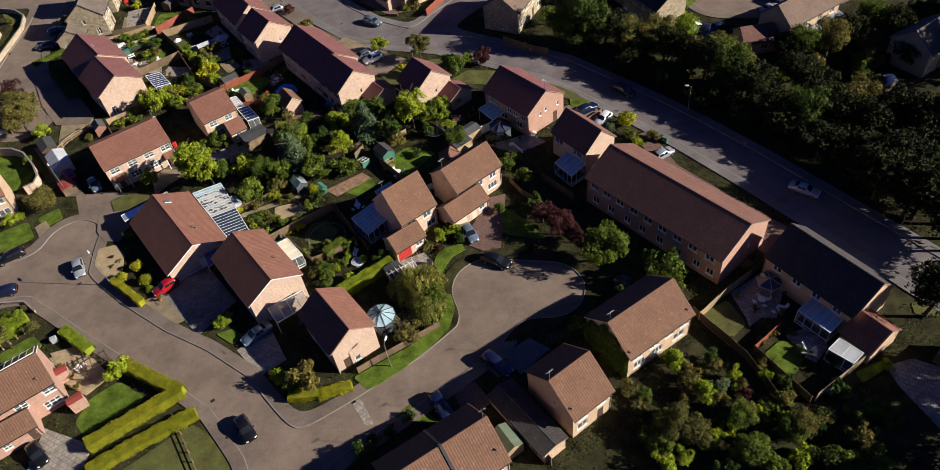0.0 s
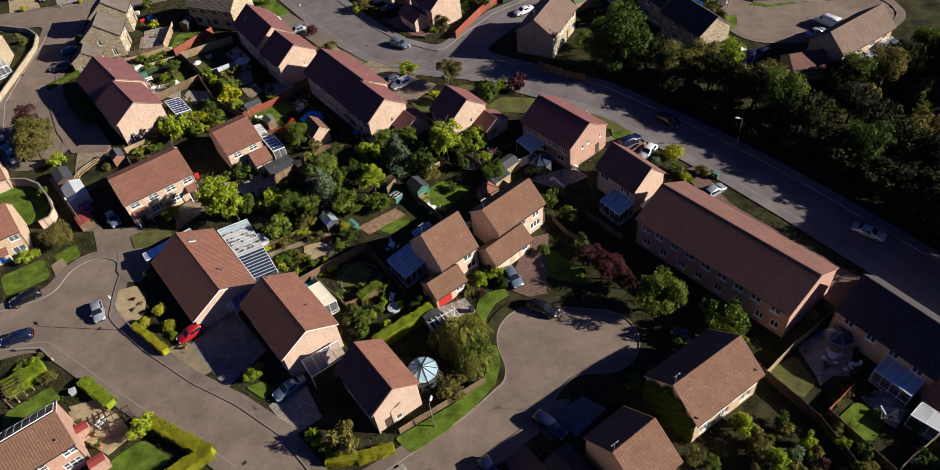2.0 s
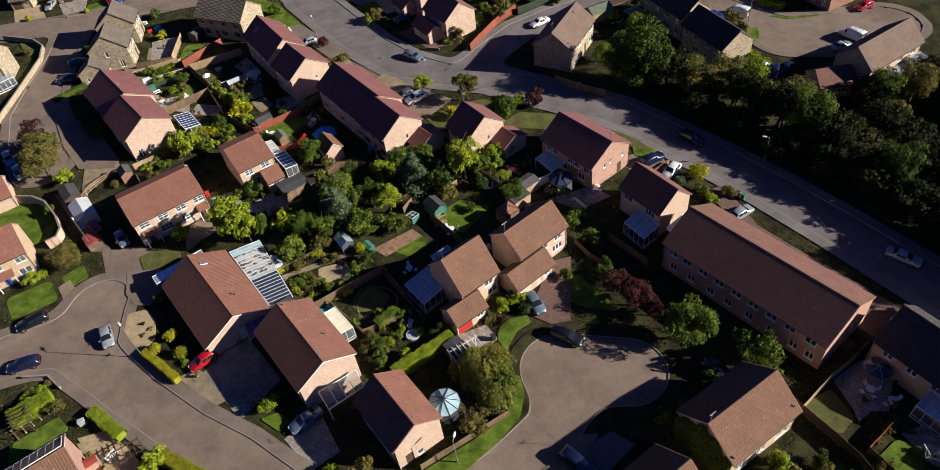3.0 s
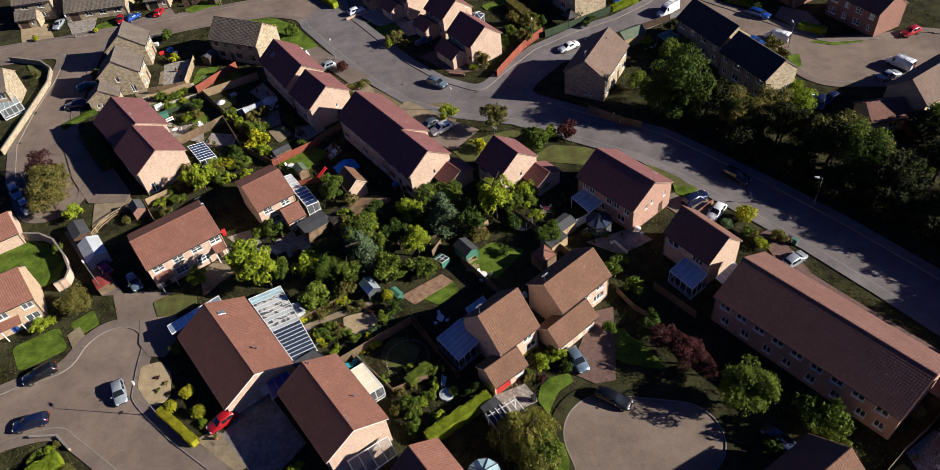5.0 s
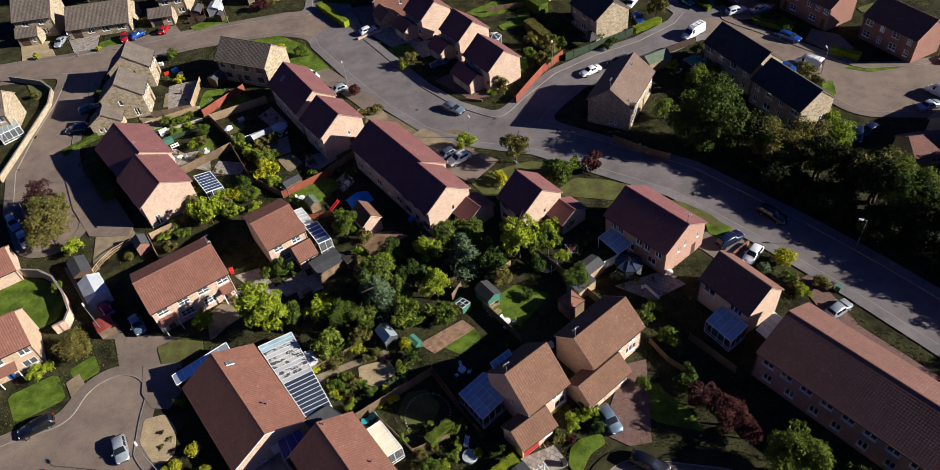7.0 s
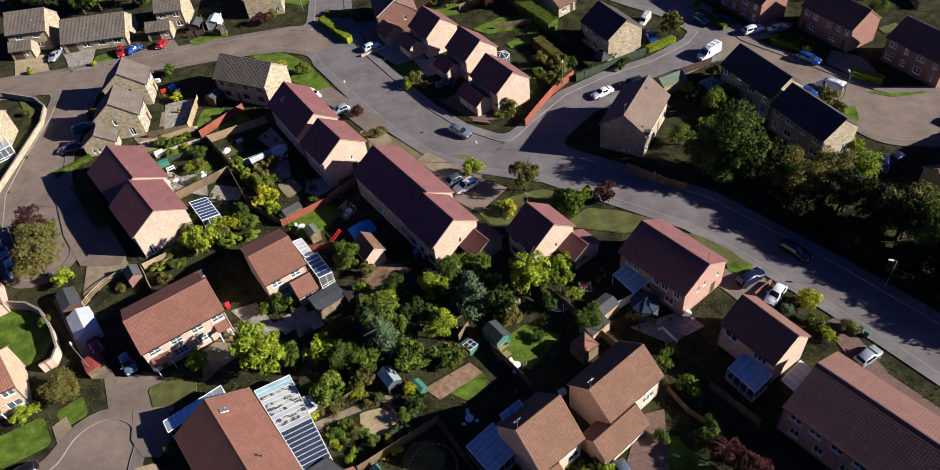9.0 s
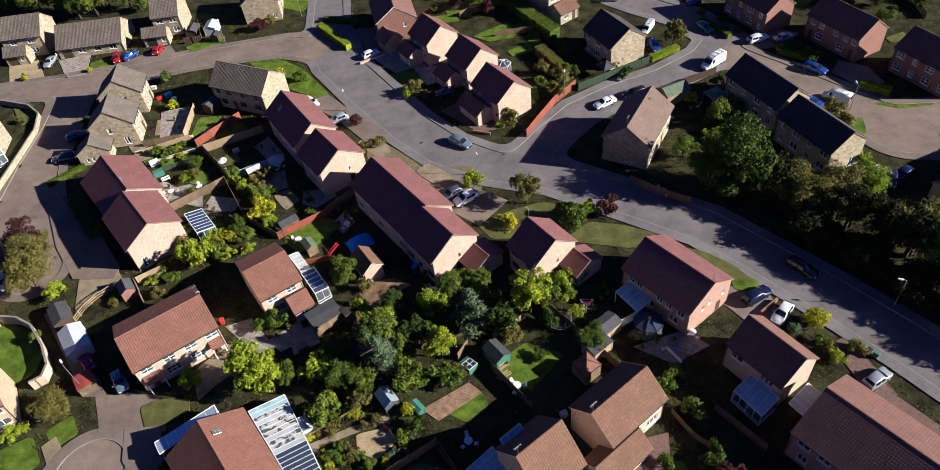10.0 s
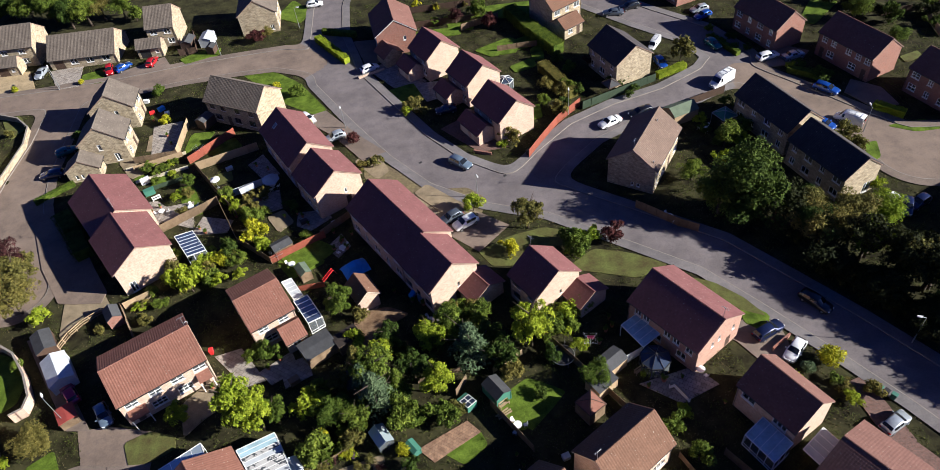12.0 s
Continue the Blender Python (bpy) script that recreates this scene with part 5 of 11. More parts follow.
def rotary_dryer(x, y, cloth=None):
    ob = thing("clothes_dryer", "grey rotary clothes dryer with washing" if cloth else "grey rotary clothes dryer on a lawn", "clothes dryer", x, y, 0, x * 31 % 90)
    part("post", Build().tube((0, 0, 0), (0, 0, 1.9), 0.03, n=8), STEEL, ob)
    for k in range(4):
        a = k * math.pi / 2
        part("arm", Build().tube((0, 0, 1.2), (1.25 * math.cos(a), 1.25 * math.sin(a), 1.95), 0.018, n=6), STEEL, ob)
    for r in (0.6, 0.9, 1.2):
        z = 1.2 + 0.6 * r
        b = Build()
        for k in range(4):
            p, q = k * math.pi / 2, (k + 1) * math.pi / 2
            b.tube((r * math.cos(p), r * math.sin(p), z), (r * math.cos(q), r * math.sin(q), z), 0.008, n=4)
        part("line", b, STEEL, ob)
    if cloth:
        b = Build()
        for k in range(5):
            x0 = 0.85 - k * 0.17
            b.v += [(x0, 0.05 + k * 0.17, 1.72), (x0 + 0.03 * (k % 2), 0.08 + k * 0.17, 1.3), (x0 - 0.02 * (k % 2), 0.05 + k * 0.17, 0.95 + 0.06 * (k % 3))]
        b.f = [(k * 3 + i, k * 3 + i + 1, k * 3 + i + 4, k * 3 + i + 3) for k in range(4) for i in range(2)]
        part("washing", b, cloth, ob)
    return ob


def stepping(points):
    """Square pale slabs across a lawn."""
    ob = thing("stepping_stones", "pale square stepping stones across a lawn", "stepping stones")
    for k, (x, y) in enumerate(points):
        part("slab", Build().box(-0.24, -0.24, 0, 0.24, 0.24, 0.14, 0.02), PALESLAB, ob, at=pose(x, y, 0, 0, 0, 10 + 4 * k))
    return ob


def porch(home, x, y, w, d, z, tile, side=-1):
    """A small tiled canopy on two posts against the wall at y; it falls away from the house."""
    s = side
    v = [(x - w / 2, y, z + 0.55), (x + w / 2, y, z + 0.55), (x + w / 2, y + s * d, z), (x - w / 2, y + s * d, z)]
    v += [(p[0], p[1], p[2] + 0.12) for p in v]
    fs = [(0, 1, 2, 3), (7, 6, 5, 4), (0, 4, 5, 1), (1, 5, 6, 2), (2, 6, 7, 3), (3, 7, 4, 0)]
    part("porch_roof", Build().add(v, fs if s > 0 else [f[::-1] for f in fs]), tile, home)
    for px in (x - w / 2 + 0.1, x + w / 2 - 0.1):
        part("porch_post", Build().box(px - 0.06, y + s * (d - 0.15) - 0.06, 0, px + 0.06, y + s * (d - 0.15) + 0.06, z + 0.06), UPVC, home)


def dish(home, x, y, z, yaw):
    """A satellite dish on a bracket."""
    b, n = Build(), 12
    ring = [(0.32 * math.cos(2 * math.pi * k / n), 0.1, 0.36 * math.sin(2 * math.pi * k / n)) for k in range(n)]
    b.add(ring + [(0, 0.0, 0)], [(k, (k + 1) % n, n) for k in range(n)])
    b.tube((0, 0, 0), (0, -0.3, -0.1), 0.02, n=6).tube((0, 0.02, -0.2), (0, 0.42, 0.0), 0.015, n=6)
    part("satellite_dish", b, STEEL, home, at=pose(x, y, z, 0, 0, yaw))


def up(*xs, he=4.8, w=1.3):
    return [(x - w / 2, he - 1.55, x + w / 2, he - 0.45, "window") for x in xs]


def down(*xs, w=1.5):
    return [(x - w / 2, 0.9, x + w / 2, 2.15, "window") for x in xs]


DOOR = lambda x, w=0.95: (x - w / 2, 0.02, x + w / 2, 2.1, "door")
GAR = lambda x, w=2.3: (x - w / 2, 0.02, x + w / 2, 2.05, "garage")

bung = house("bungalow", "pale pink brick bungalow with a low red-brown tiled roof", -47.4, 90.7, 125, 15.7, 10.4, 2.4, 2.8, PINK, T_RED, seed=2,
             west=[(4.6, 0.05, 5.7, 2.1, "door"), (2.4, 0.3, 2.8, 0.9, "window"), (3.1, 0.3, 3.5, 0.9, "window")], front=down(2, 5, 9, 13), back=down(3, 7.5, 12), door_mat=UPVC, flue=[(-3.5, -2.2), (-3.2, -1.9)], verge=UPVC, skylights=[(5.2, -1.2)])
house("house", "pale pink brick house with white verges and red-brown tiled roof", -32.7, 78.7, 124, 12.5, 8.6, 4.8, 2.4, PINK, T_RED, seed=3, verge=UPVC,
      front=up(2, 6, 10) + down(2, 6) + [DOOR(10)], back=up(2, 6, 10) + down(2, 6, 10), flue=[(-1.5, -2.6), (5.6, -0.6)], aerial=-5.5)
house("house", "small pale brick house with a red-brown tiled roof", -20.5, 67.2, 123, 8.9, 7.0, 4.6, 2.5, PINK, T_RED, west=[DOOR(1.5), (2.6, 0.3, 3.5, 1.3, "window")], back=up(2, 6, he=4.6) + down(2, 6), front=up(2, 6, he=4.6) + down(3), aerial=-4.2)
hb = house("house", "pink brick house with steep brown tiled roof beside its garage", -11.0, 88.4, 35, 6.7, 8.0, 4.6, 4.3, PINK, T_BROWN, front=up(1.8, 4.7, he=4.5, w=1.5) + down(5.2, w=1.8), west=[(4.2, 3.2, 4.7, 4.1, "window")], aerial=-3.0, fascia=CREAMP, verge=CREAMP)
def roof_panels(home, x, y, z, tilt, n, w, h):
    """A row of glazed solar panels in a pale frame, on a roof slope."""
    rail = lambda q: Build().box(-n * w / 2 - 0.05, q - 0.05, 0.0, n * w / 2 + 0.05, q + 0.05, 0.102)
    ob = part("solar_panel", rail(-h / 2), UPVC, home, "solar panels in a white frame", at=pose(x, y, z, tilt))
    part("rail", rail(h / 2), UPVC, ob)
    for k in range(n + 1):
        part("bar", Build().box(-n * w / 2 + k * w - 0.05, -h / 2 + 0.05, 0.0, -n * w / 2 + k * w + 0.05, h / 2 - 0.05, 0.10), UPVC, ob)
    for k in range(n):
        part("panel_glass", Build().box(-n * w / 2 + k * w + 0.055, -h / 2 + 0.055, 0.01, -n * w / 2 + (k + 1) * w - 0.055, h / 2 - 0.055, 0.07), SKYPANE if n == 3 else DARKGLASS, ob)


roof_panels(hb, -0.9, 3.75, 5.45, 38, 3, 1.0, 1.0)
house("garage", "attached pink brick garage with a red door and brown tiled roof", -11.5, 83.2, 33, 5.4, 4.2, 2.3, 1.7, PINK, T_BROWN, front=[GAR(1.35), (3.4, 0.9, 4.6, 1.9, "window")], back=[], category="garage", door_mat=REDDOOR, verge=CREAMP, fascia=CREAMP)
house("house", "pink brick house with brown tiled roof beside a paved drive", -1.0, 94.2, 36, 9.4, 7.0, 4.6, 2.9, PINK, T_BROWN, front=up(1.6, 4.6, 7.4, he=4.5, w=1.4) + down(7.2, w=2.0), aerial=-4.4, fascia=CREAMP, verge=CREAMP)
house("garage", "attached pink brick garage wing with brown tiled roof", -2.1, 88.8, 36, 7.3, 4.4, 2.3, 1.9, PINK, T_BROWN, front=[GAR(1.6), DOOR(4.2), (5.2, 0.9, 6.4, 1.9, "window")], back=[], category="garage", door_mat=CREAMP, verge=CREAMP, fascia=CREAMP)
hd = house("house", "rose brick house with plum-red tiled roof beside the main road", 10.8, 113.0, 126, 11.6, 9.2, 4.62, 2.95, ROSEB, T_PLUM, back=up(1.6, 3.0, 6.5, 8, 10, he=4.4, w=1.1) + down(2, 5, 9), front=up(2, 6, 10, he=4.4) + down(2, 6) + [DOOR(9)],
           west=[(2.6, 3.0, 3.1, 3.9, "window"), (3.9, 3.3, 4.4, 4.2, "window"), (6.8, 3.0, 7.3, 3.9, "window"), DOOR(6.4)], aerial=-5.4)
he_ = house("house", "pink brick end house with a dark brown tiled roof", 18.8, 99.2, 122, 8.3, 6.8, 4.6, 3.1, PINK, T_DARK, back=up(1.6, 6.0, he=4.4, w=1.9) + down(5.5, w=2.0), front=up(2, 6) + [DOOR(3)], bars=1)
terr = house("terrace", "long rose brick terrace with a dark brown tiled roof", 28.6, 81.5, 126, 24.6, 11.0, 5.05, 3.2, ROSEB, T_DARK, back=up(1.6, 4.0, 6.6, 9.2, 11.8, 14.4, 17.0, 19.6, 22.4, he=5.0, w=1.5) + down(2.0, 5.0, 8.2, 11.0, 14.2, 17.4, 20.6, 22.8, w=1.2),
             front=up(2, 5, 8, 11, 14, 17, 20, 23) + down(3, 7, 11, 15, 19) + [DOOR(5), DOOR(13), DOOR(21)], west=[(3.5, 3.0, 3.9, 3.8, "window"), (6, 3.0, 6.4, 3.8, "window")])
house("house", "detached pale pink brick house with plum-red tiled roof", -6.6, 121.1, 123, 6.2, 8.2, 4.8, 3.1, PINK, T_PLUM, west=[(4.0, 2.9, 4.4, 3.6, "window"), DOOR(3.6)], aerial=2.8, frame_mat=DARKW)
house("garage", "low brick garage with a plum-red tiled roof beside a house", -1.2, 119.2, 126, 3.8, 5.4, 2.3, 1.5, PINK, T_PLUM, front=[GAR(1.8)], back=[], category="garage")
house("house", "pale pink brick end house with plum-red tiled roof", -21.3, 124.7, 124, 7.8, 8.6, 5.0, 3.1, PINK, T_PLUM, west=[(4.4, 2.9, 4.8, 3.7, "window"), DOOR(4.4)], frame_mat=DARKW)
house("garage", "low brick garage with a plum-red tiled roof at a gable", -15.7, 122.4, 127, 4.4, 5.8, 2.3, 1.5, PINK, T_PLUM, front=[GAR(2)], back=[], category="garage")
house("house", "long pale pink brick house with plum-red tiled roof", -27.3, 134.6, 124, 15.6, 9.6, 5.0, 3.1, PINK, T_PLUM, seed=5)
house("house", "pale pink brick terraced house with plum-red tiled roof", -39.5, 147.2, 124, 8, 9, 5.0, 3.1, PINK, T_PLUM, seed=6, west=[(5, 2.9, 5.5, 3.8, "window"), DOOR(5.5)])
house("house", "pink brick terraced house with a rooflight in its plum roof", -46.0, 157.8, 121, 13.3, 8.6, 5.0, 3.1, PINK, T_PLUM, seed=7, skylights=[(3.5, 2.0)])
house("house", "pale pink brick end house with plum-red tiled roof", -69.3, 135.4, 127, 10.5, 9.4, 4.9, 2.8, PINK, T_PLUM, seed=4, west=[(1.0, 0.1, 2.0, 2.1, "window")], back=up(2, 5) + down(2, 6))
house("house", "pink brick terraced house with plum-red tiled roof", -75.4, 144.8, 127, 12.3, 10, 4.85, 3.05, PINK, T_PLUM, seed=8, aerial=-5.5)
hh = house("house", "pair of pale pink brick houses with a red-brown tiled roof", -59.9, 112.7, 32, 12, 9.8, 4.8, 2.4, PINK, T_RED, front=up(1.5, 4.6, 7.6, 10.6, w=1.7) + down(4.4, 7.9, w=2.0) + [DOOR(1.6), DOOR(10.4)], bars=2, aerial=5.6)
porch(hh, -4.2, -4.58, 2.4, 1.3, 2.2, T_RED)
porch(hh, 4.7, -4.58, 1.8, 1.3, 2.2, T_RED)
dish(hh, 5.9, 1.0, 6.6, 20)
house("house", "small pale brick house with red-brown tiled roof", -46.7, 121.2, 32, 6.6, 9.5, 4.8, 2.2, PINK, T_RED, front=up(1.6, 4.6, w=1.5) + down(2.2, w=1.8), bars=2)
house("garage", "low brick garage wing with a red-brown tiled roof", -42.4, 117.2, 32, 3.2, 4.2, 2.3, 1.5, PINK, T_RED, front=[(0.8, 0.9, 2.0, 1.9, "window")], back=[], category="garage")
house("garage", "small brick garden garage with a brown tiled roof", -32.7, 123.4, 120, 4.5, 3.6, 2.4, 1.5, PINK, T_BROWN, front=[], back=[], category="garage", fascia=CREAMP)
hm = house("house", "rose brick house with white barred windows and brown roof", -63.4, 63.2, 34, 10, 8, 4.8, 2.4, ROSEB, T_BROWN, front=up(1.5, 5.2, 8.8, w=1.6) + down(8.2, w=2.2), bars=2, verge=UPVC, flue=[(3.6, -2.8)])
roof_panels(hm, 0.9, 1.9, 6.20, -31.0, 8, 0.95, 3.4)
house("garage", "rose brick garage wing with a brown tiled roof", -62.5, 58.2, 32, 6, 4, 2.4, 1.6, ROSEB, T_BROWN, front=[(1.2, 0.9, 2.2, 1.9, "window"), DOOR(4.8)], back=[], category="garage", verge=UPVC, bars=2)
hn = house("house", "buff brick house with white windows and a blue door", -84.8, 103.7, 28, 10, 8, 4.8, 3.3, BUFF, T_RED, front=up(1.5, 5.0, 8.5, w=1.5) + down(1.5, 8.2, w=1.9) + [DOOR(5.2)], door_mat=BLUEDOOR)
porch(hn, 0.4, -3.68, 3.0, 1.4, 2.3, T_RED)
house("garage", "low pink brick outbuilding with a red-brown tiled roof", -93.8, 120.9, 30, 8, 7, 2.6, 2.4, PINK, T_RED, front=[], back=[], category="garage")
house("house", "buff brick house with brown tiled roof and rear windows", 8.2, 53.7, 32, 6.4, 8.8, 4.4, 3.3, BUFF, T_BROWN, front=up(1.6, 4.6, he=4.3, w=1.5) + down(1.5, w=1.6) + [DOOR(4.4)], west=[(4.5, 3.0, 5.0, 3.9, "window")], aerial=-3.0, flue=[(-2.6, -3.4)])
house("garage", "single-storey buff brick wing with a dark tiled roof", 2.6, 51.0, 122, 10.5, 3.8, 2.3, 0.5, BUFF, T_SLATE, front=[], back=[(5.6, 1.0, 6.4, 1.9, "window"), DOOR(8.5)], category="garage", west=[])
house("house", "wide buff brick house with brown tiled roof above overgrown gardens", 18.7, 61.9, 30, 11.1, 8.4, 4.4, 3.2, BUFF, T_BROWN, front=up(1.6, 4.4, 7.0, 9.6, he=4.3, w=1.5) + down(2.0, 5.0, 8.8, w=1.9), aerial=-5.2, flue=[(-5.0, -3.7), (4.9, -3.5)], fascia=CREAMP)
pairb = house("house", "pair of buff brick houses with brown tiled roof", -7.7, 45.4, 28, 13, 8.8, 4.4, 3.5, BUFF, T_BROWN, flue=[(5.6, -3.0)], aerial=6.0)
for sgn in (-1, 1):
    part("party_flashing", Build().beam((0.4, sgn * 0.05, 8.05), (0.4, sgn * 4.5, 4.47), 0.34, 0.16), GUTTER, pairb)
hu = house("house", "buff brick house in shade with a dark tiled roof", 44.4, 65.4, 120, 13.5, 8.4, 4.3, 3.5, BUFF, T_SLATE, back=up(2, 5, 8, 11, he=4.3) + down(2, 9), front=up(3, 7, 11, he=4.3) + [DOOR(6)])
house("garage", "attached buff garage with a red-brown tiled roof", 46.4, 56.7, 120, 4.4, 6, 2.3, 2.2, BUFF, T_RED, front=[GAR(2)], back=[], category="garage")
house("house", "honey stone house with grey tiled roof by the junction", -58.5, 173.9, 153, 12.8, 8.4, 4.8, 3.2, STONE, T_GREY, back=up(1.6, 4.2, 7.6, 10.8, w=1.1) + down(2.4, 7.0, 10.5) + [DOOR(5)], frame_mat=DARKW)
house("house", "honey stone house with a gable towards the gardens", -83.2, 165.8, 96, 6.4, 8.8, 4.8, 3.4, STONE, T_GREY, west=[(3.2, 3.2, 3.9, 4.4, "window"), (5.4, 0.4, 6.4, 2.1, "window")])
house("house", "honey stone house with a grey tiled roof", -84.6, 176.4, 96, 6.4, 8.9, 4.8, 3.4, STONE, T_GREY, west=[(4.6, 3.2, 5.3, 4.4, "window")])
house("garage", "low honey stone garage with a grey tiled roof", -86.1, 159.9, 98, 3.6, 6.4, 2.4, 2.2, STONE, T_GREY, front=[], back=[], west=[(1.2, 0.6, 1.7, 1.5, "window"), (2.2, 0.6, 2.7, 1.5, "window")], category="garage")
house("house", "honey stone house with white windows and grey roof", -116, 206.5, 2, 9.5, 9, 4.8, 3.5, STONE, T_GREY, front=up(2.5, 6.5, w=1.5) + down(6.5, w=1.5))
house("garage", "honey stone garage wing with a grey tiled roof", -117, 200.3, 2, 5.4, 3.8, 2.4, 1.6, STONE, T_GREY, front=[GAR(1.6), (3.4, 1.0, 4.1, 1.8, "window")], back=[], category="garage")
house("bungalow", "honey stone bungalow with a broad grey tiled roof", -100.3, 204.4, 2, 15.2, 10, 2.4, 3.6, STONE, T_GREY, front=[GAR(2.0)] + down(5.5, 9.0, 12.6, w=1.7))
house("house", "honey stone house with white windows and grey roof", -83.1, 208.8, 2, 6.5, 8.8, 4.8, 3.4, STONE, T_GREY, front=up(1.5, 4.6, w=1.5) + down(4.8, w=1.5))
house("garage", "honey stone open-fronted garage with a grey roof", -85.2, 202.1, 2, 5.8, 3.8, 2.4, 1.6, STONE, T_GREY, front=[GAR(1.7), (4.0, 1.0, 4.8, 1.8, "window")], back=[], category="garage", door_mat=GUTTER)
house("house", "honey stone house with a gable towards the road", -61.5, 210.5, 96, 9, 9, 4.8, 3.3, STONE, T_GREY, west=[(6.5, 0.6, 7.4, 1.8, "window")])
for cx, cy, s in ((-8.9, 162.0, 1), (-13.6, 173.7, 2), (-21.1, 184.0, 3)):
    house("house", "pale pink brick house with plum-red tiled roof above its drive", cx, cy, 121, 8.6 if s == 1 else 7.2, 8.0, 4.8, 3.1, PINK, T_PLUM, seed=s, aerial=2.0 if s == 1 else None, back=up(2, 5.2, w=1.1) + down(5.4, w=1.2))
    house("garage", "projecting brick garage with a plum-red tiled roof", cx - 5.0, cy - 1.6, 121, 6.6 if s == 1 else 5.0, 4.2, 2.3, 1.5, PINK, T_PLUM, front=[], back=[GAR(1.6), DOOR(4.2)], category="garage", door_mat=CREAMP)
house("house", "red brick house with a dark tiled roof", -29.9, 196.3, 100, 11, 9, 4.8, 3.2, REDB, T_DARK, west=[(5.6, 3.0, 6.2, 4.0, "window")], verge=UPVC)
house("garage", "brick garage with a dark tiled roof beside a red brick house", -30.8, 188.6, 120, 4.6, 4.6, 2.3, 1.7, STONE, T_DARK, front=[], back=[], category="garage")
house("house", "honey stone house with a brown tiled roof by the junction", 13.2, 147.1, 58, 12.5, 8.4, 4.8, 3.1, STONE, T_UMBER, west=[(4.0, 0.7, 4.5, 1.4, "window"), (5.0, 0.7, 5.5, 1.4, "window")], aerial=-5.9, flue=[(-5.3, -3.2), (3.0, -0.8)])
house("house", "honey stone house with a dark slate-grey roof", 37.2, 153.3, 112, 13, 7.6, 4.8, 3.0, STONE, T_SLATE, seed=3)
house("house", "honey stone house with a dark slate-grey roof beside trees", 41.3, 140.3, 112, 11.9, 7.6, 4.8, 2.9, STONE, T_SLATE, seed=2, west=[(4.6, 0.1, 5.9, 2.1, "window")])
house("house", "honey stone house with a dark slate-grey roof by a green fence", 15, 176.3, 114, 9.6, 8.6, 4.8, 3.0, STONE, T_SLATE, seed=4)
house("house", "red brick house with dark tiled roof facing the close", 46.3, 183.6, 113, 12, 7.6, 4.8, 3.1, REDB, T_DARK, seed=5, bars=2)
house("house", "red and buff brick house with dark tiled roof", 58.7, 171.1, 115, 12.4, 7.8, 4.8, 3.0, REDB, T_DARK, seed=6, bars=2, back=up(1.5, 3.6, 7.0, 9.2, 11.2, w=1.2) + down(3.4, 8.4, w=1.6) + [DOOR(1.4), DOOR(11)])
house("house", "red brick house with dark tiled roof beside a lawn", 68.6, 156.7, 114, 12, 7.8, 4.8, 3.0, REDB, T_DARK, seed=7, bars=2)
house("house", "honey stone house with a brown tiled wing", 5.5, 199.0, 34, 8.5, 8.2, 4.8, 3.0, STONE, T_BROWN, seed=2)
house("garage", "honey stone wing with a brown tiled roof", 7.2, 193.0, 34, 5.4, 5.0, 2.4, 1.5, STONE, T_BROWN, front=[(1, 0.9, 2.2, 1.9, "window"), DOOR(3.8)], back=[], category="garage")
house("house", "buff brick house with a brown roof and white conservatory", 66.3, 128.2, 29, 14.4, 7.6, 4.8, 3.2, BUFF, T_UMBER, front=up(1.5, 5, 8.5, 12, w=1.3) + down(2, 12))
house("garage", "low buff brick garage with a dark brown tiled roof", 56.6, 124.6, 3, 6.4, 6.0, 2.6, 2.0, BUFF, T_DARK, front=[(3.2, 0.9, 4.8, 1.9, "window")], back=[], category="garage")
house("house", "buff brick house with a grey roof behind garden trees", 82.5, 113.5, 30, 9, 8, 4.8, 3.0, BUFF, T_GREY)
house("house", "red brick house with a brown tiled roof", 33.5, 205.0, 112, 11, 8, 4.8, 3.1, REDB, T_DARK, seed=3)
house("house", "honey stone house with a pale gable behind a boundary wall", -111.0, 165.2, 8, 9, 8.4, 4.8, 3.2, STONE, T_GREY, seed=2)

# ---- conservatories, lean-tos and canopies ----
lean_to([(-39.0, 87.6), (-46.8, 99.4), (-42.5, 101.6), (-36.0, 89.2)], 2.5, 2.15, 20, [DARKGLASS] * 9 + [POLYC, WHITEWASH, WHITEWASH, POLYC, WHITEWASH, WHITEWASH, WHITEWASH, POLYC, WHITEWASH, SKYPANE, SKYPANE], "long white-framed glazed lean-to along a bungalow")
lean_to([(-57.0, 94.6), (-50.6, 99.2), (-51.6, 101.0), (-58.2, 96.4)], 2.5, 2.25, 6, ROOFGLASS, "blue-glazed lean-to behind a bungalow")
lean_to([(-31.4, 84.9), (-28.9, 81.0), (-26.9, 82.2), (-29.6, 86.1)], 2.5, 2.35, 3, CREAMS, "cream-roofed lean-to beside a house")
lean_to([(-26.1, 74.7), (-30.8, 72.1), (-29.4, 69.7), (-25.0, 72.5)], 2.9, 2.4, 4, GLASS, "grey polycarbonate car port at a gable", name="car_port", walls=False)
lean_to([(-42.3, 84.8), (-39.7, 86.2), (-38.6, 84.5), (-41.2, 82.2)], 2.4, 2.25, 3, PURPLE, "dark purple-blue canopy between two houses", name="canopy", walls=False, framing=STEEL)
lean_to([(-13.8, 87.4), (-16.3, 91.3), (-19.7, 88.8), (-17.0, 84.8)], 2.6, 2.2, 6, SKYPANE, "broad blue-glazed lean-to beside a house", cross=3)
lean_to([(7.2, 110.6), (4.9, 114.2), (2.6, 112.8), (4.7, 109.0)], 2.6, 2.3, 4, SKYPANE, "blue-glazed lean-to behind a brick house", walls=False)
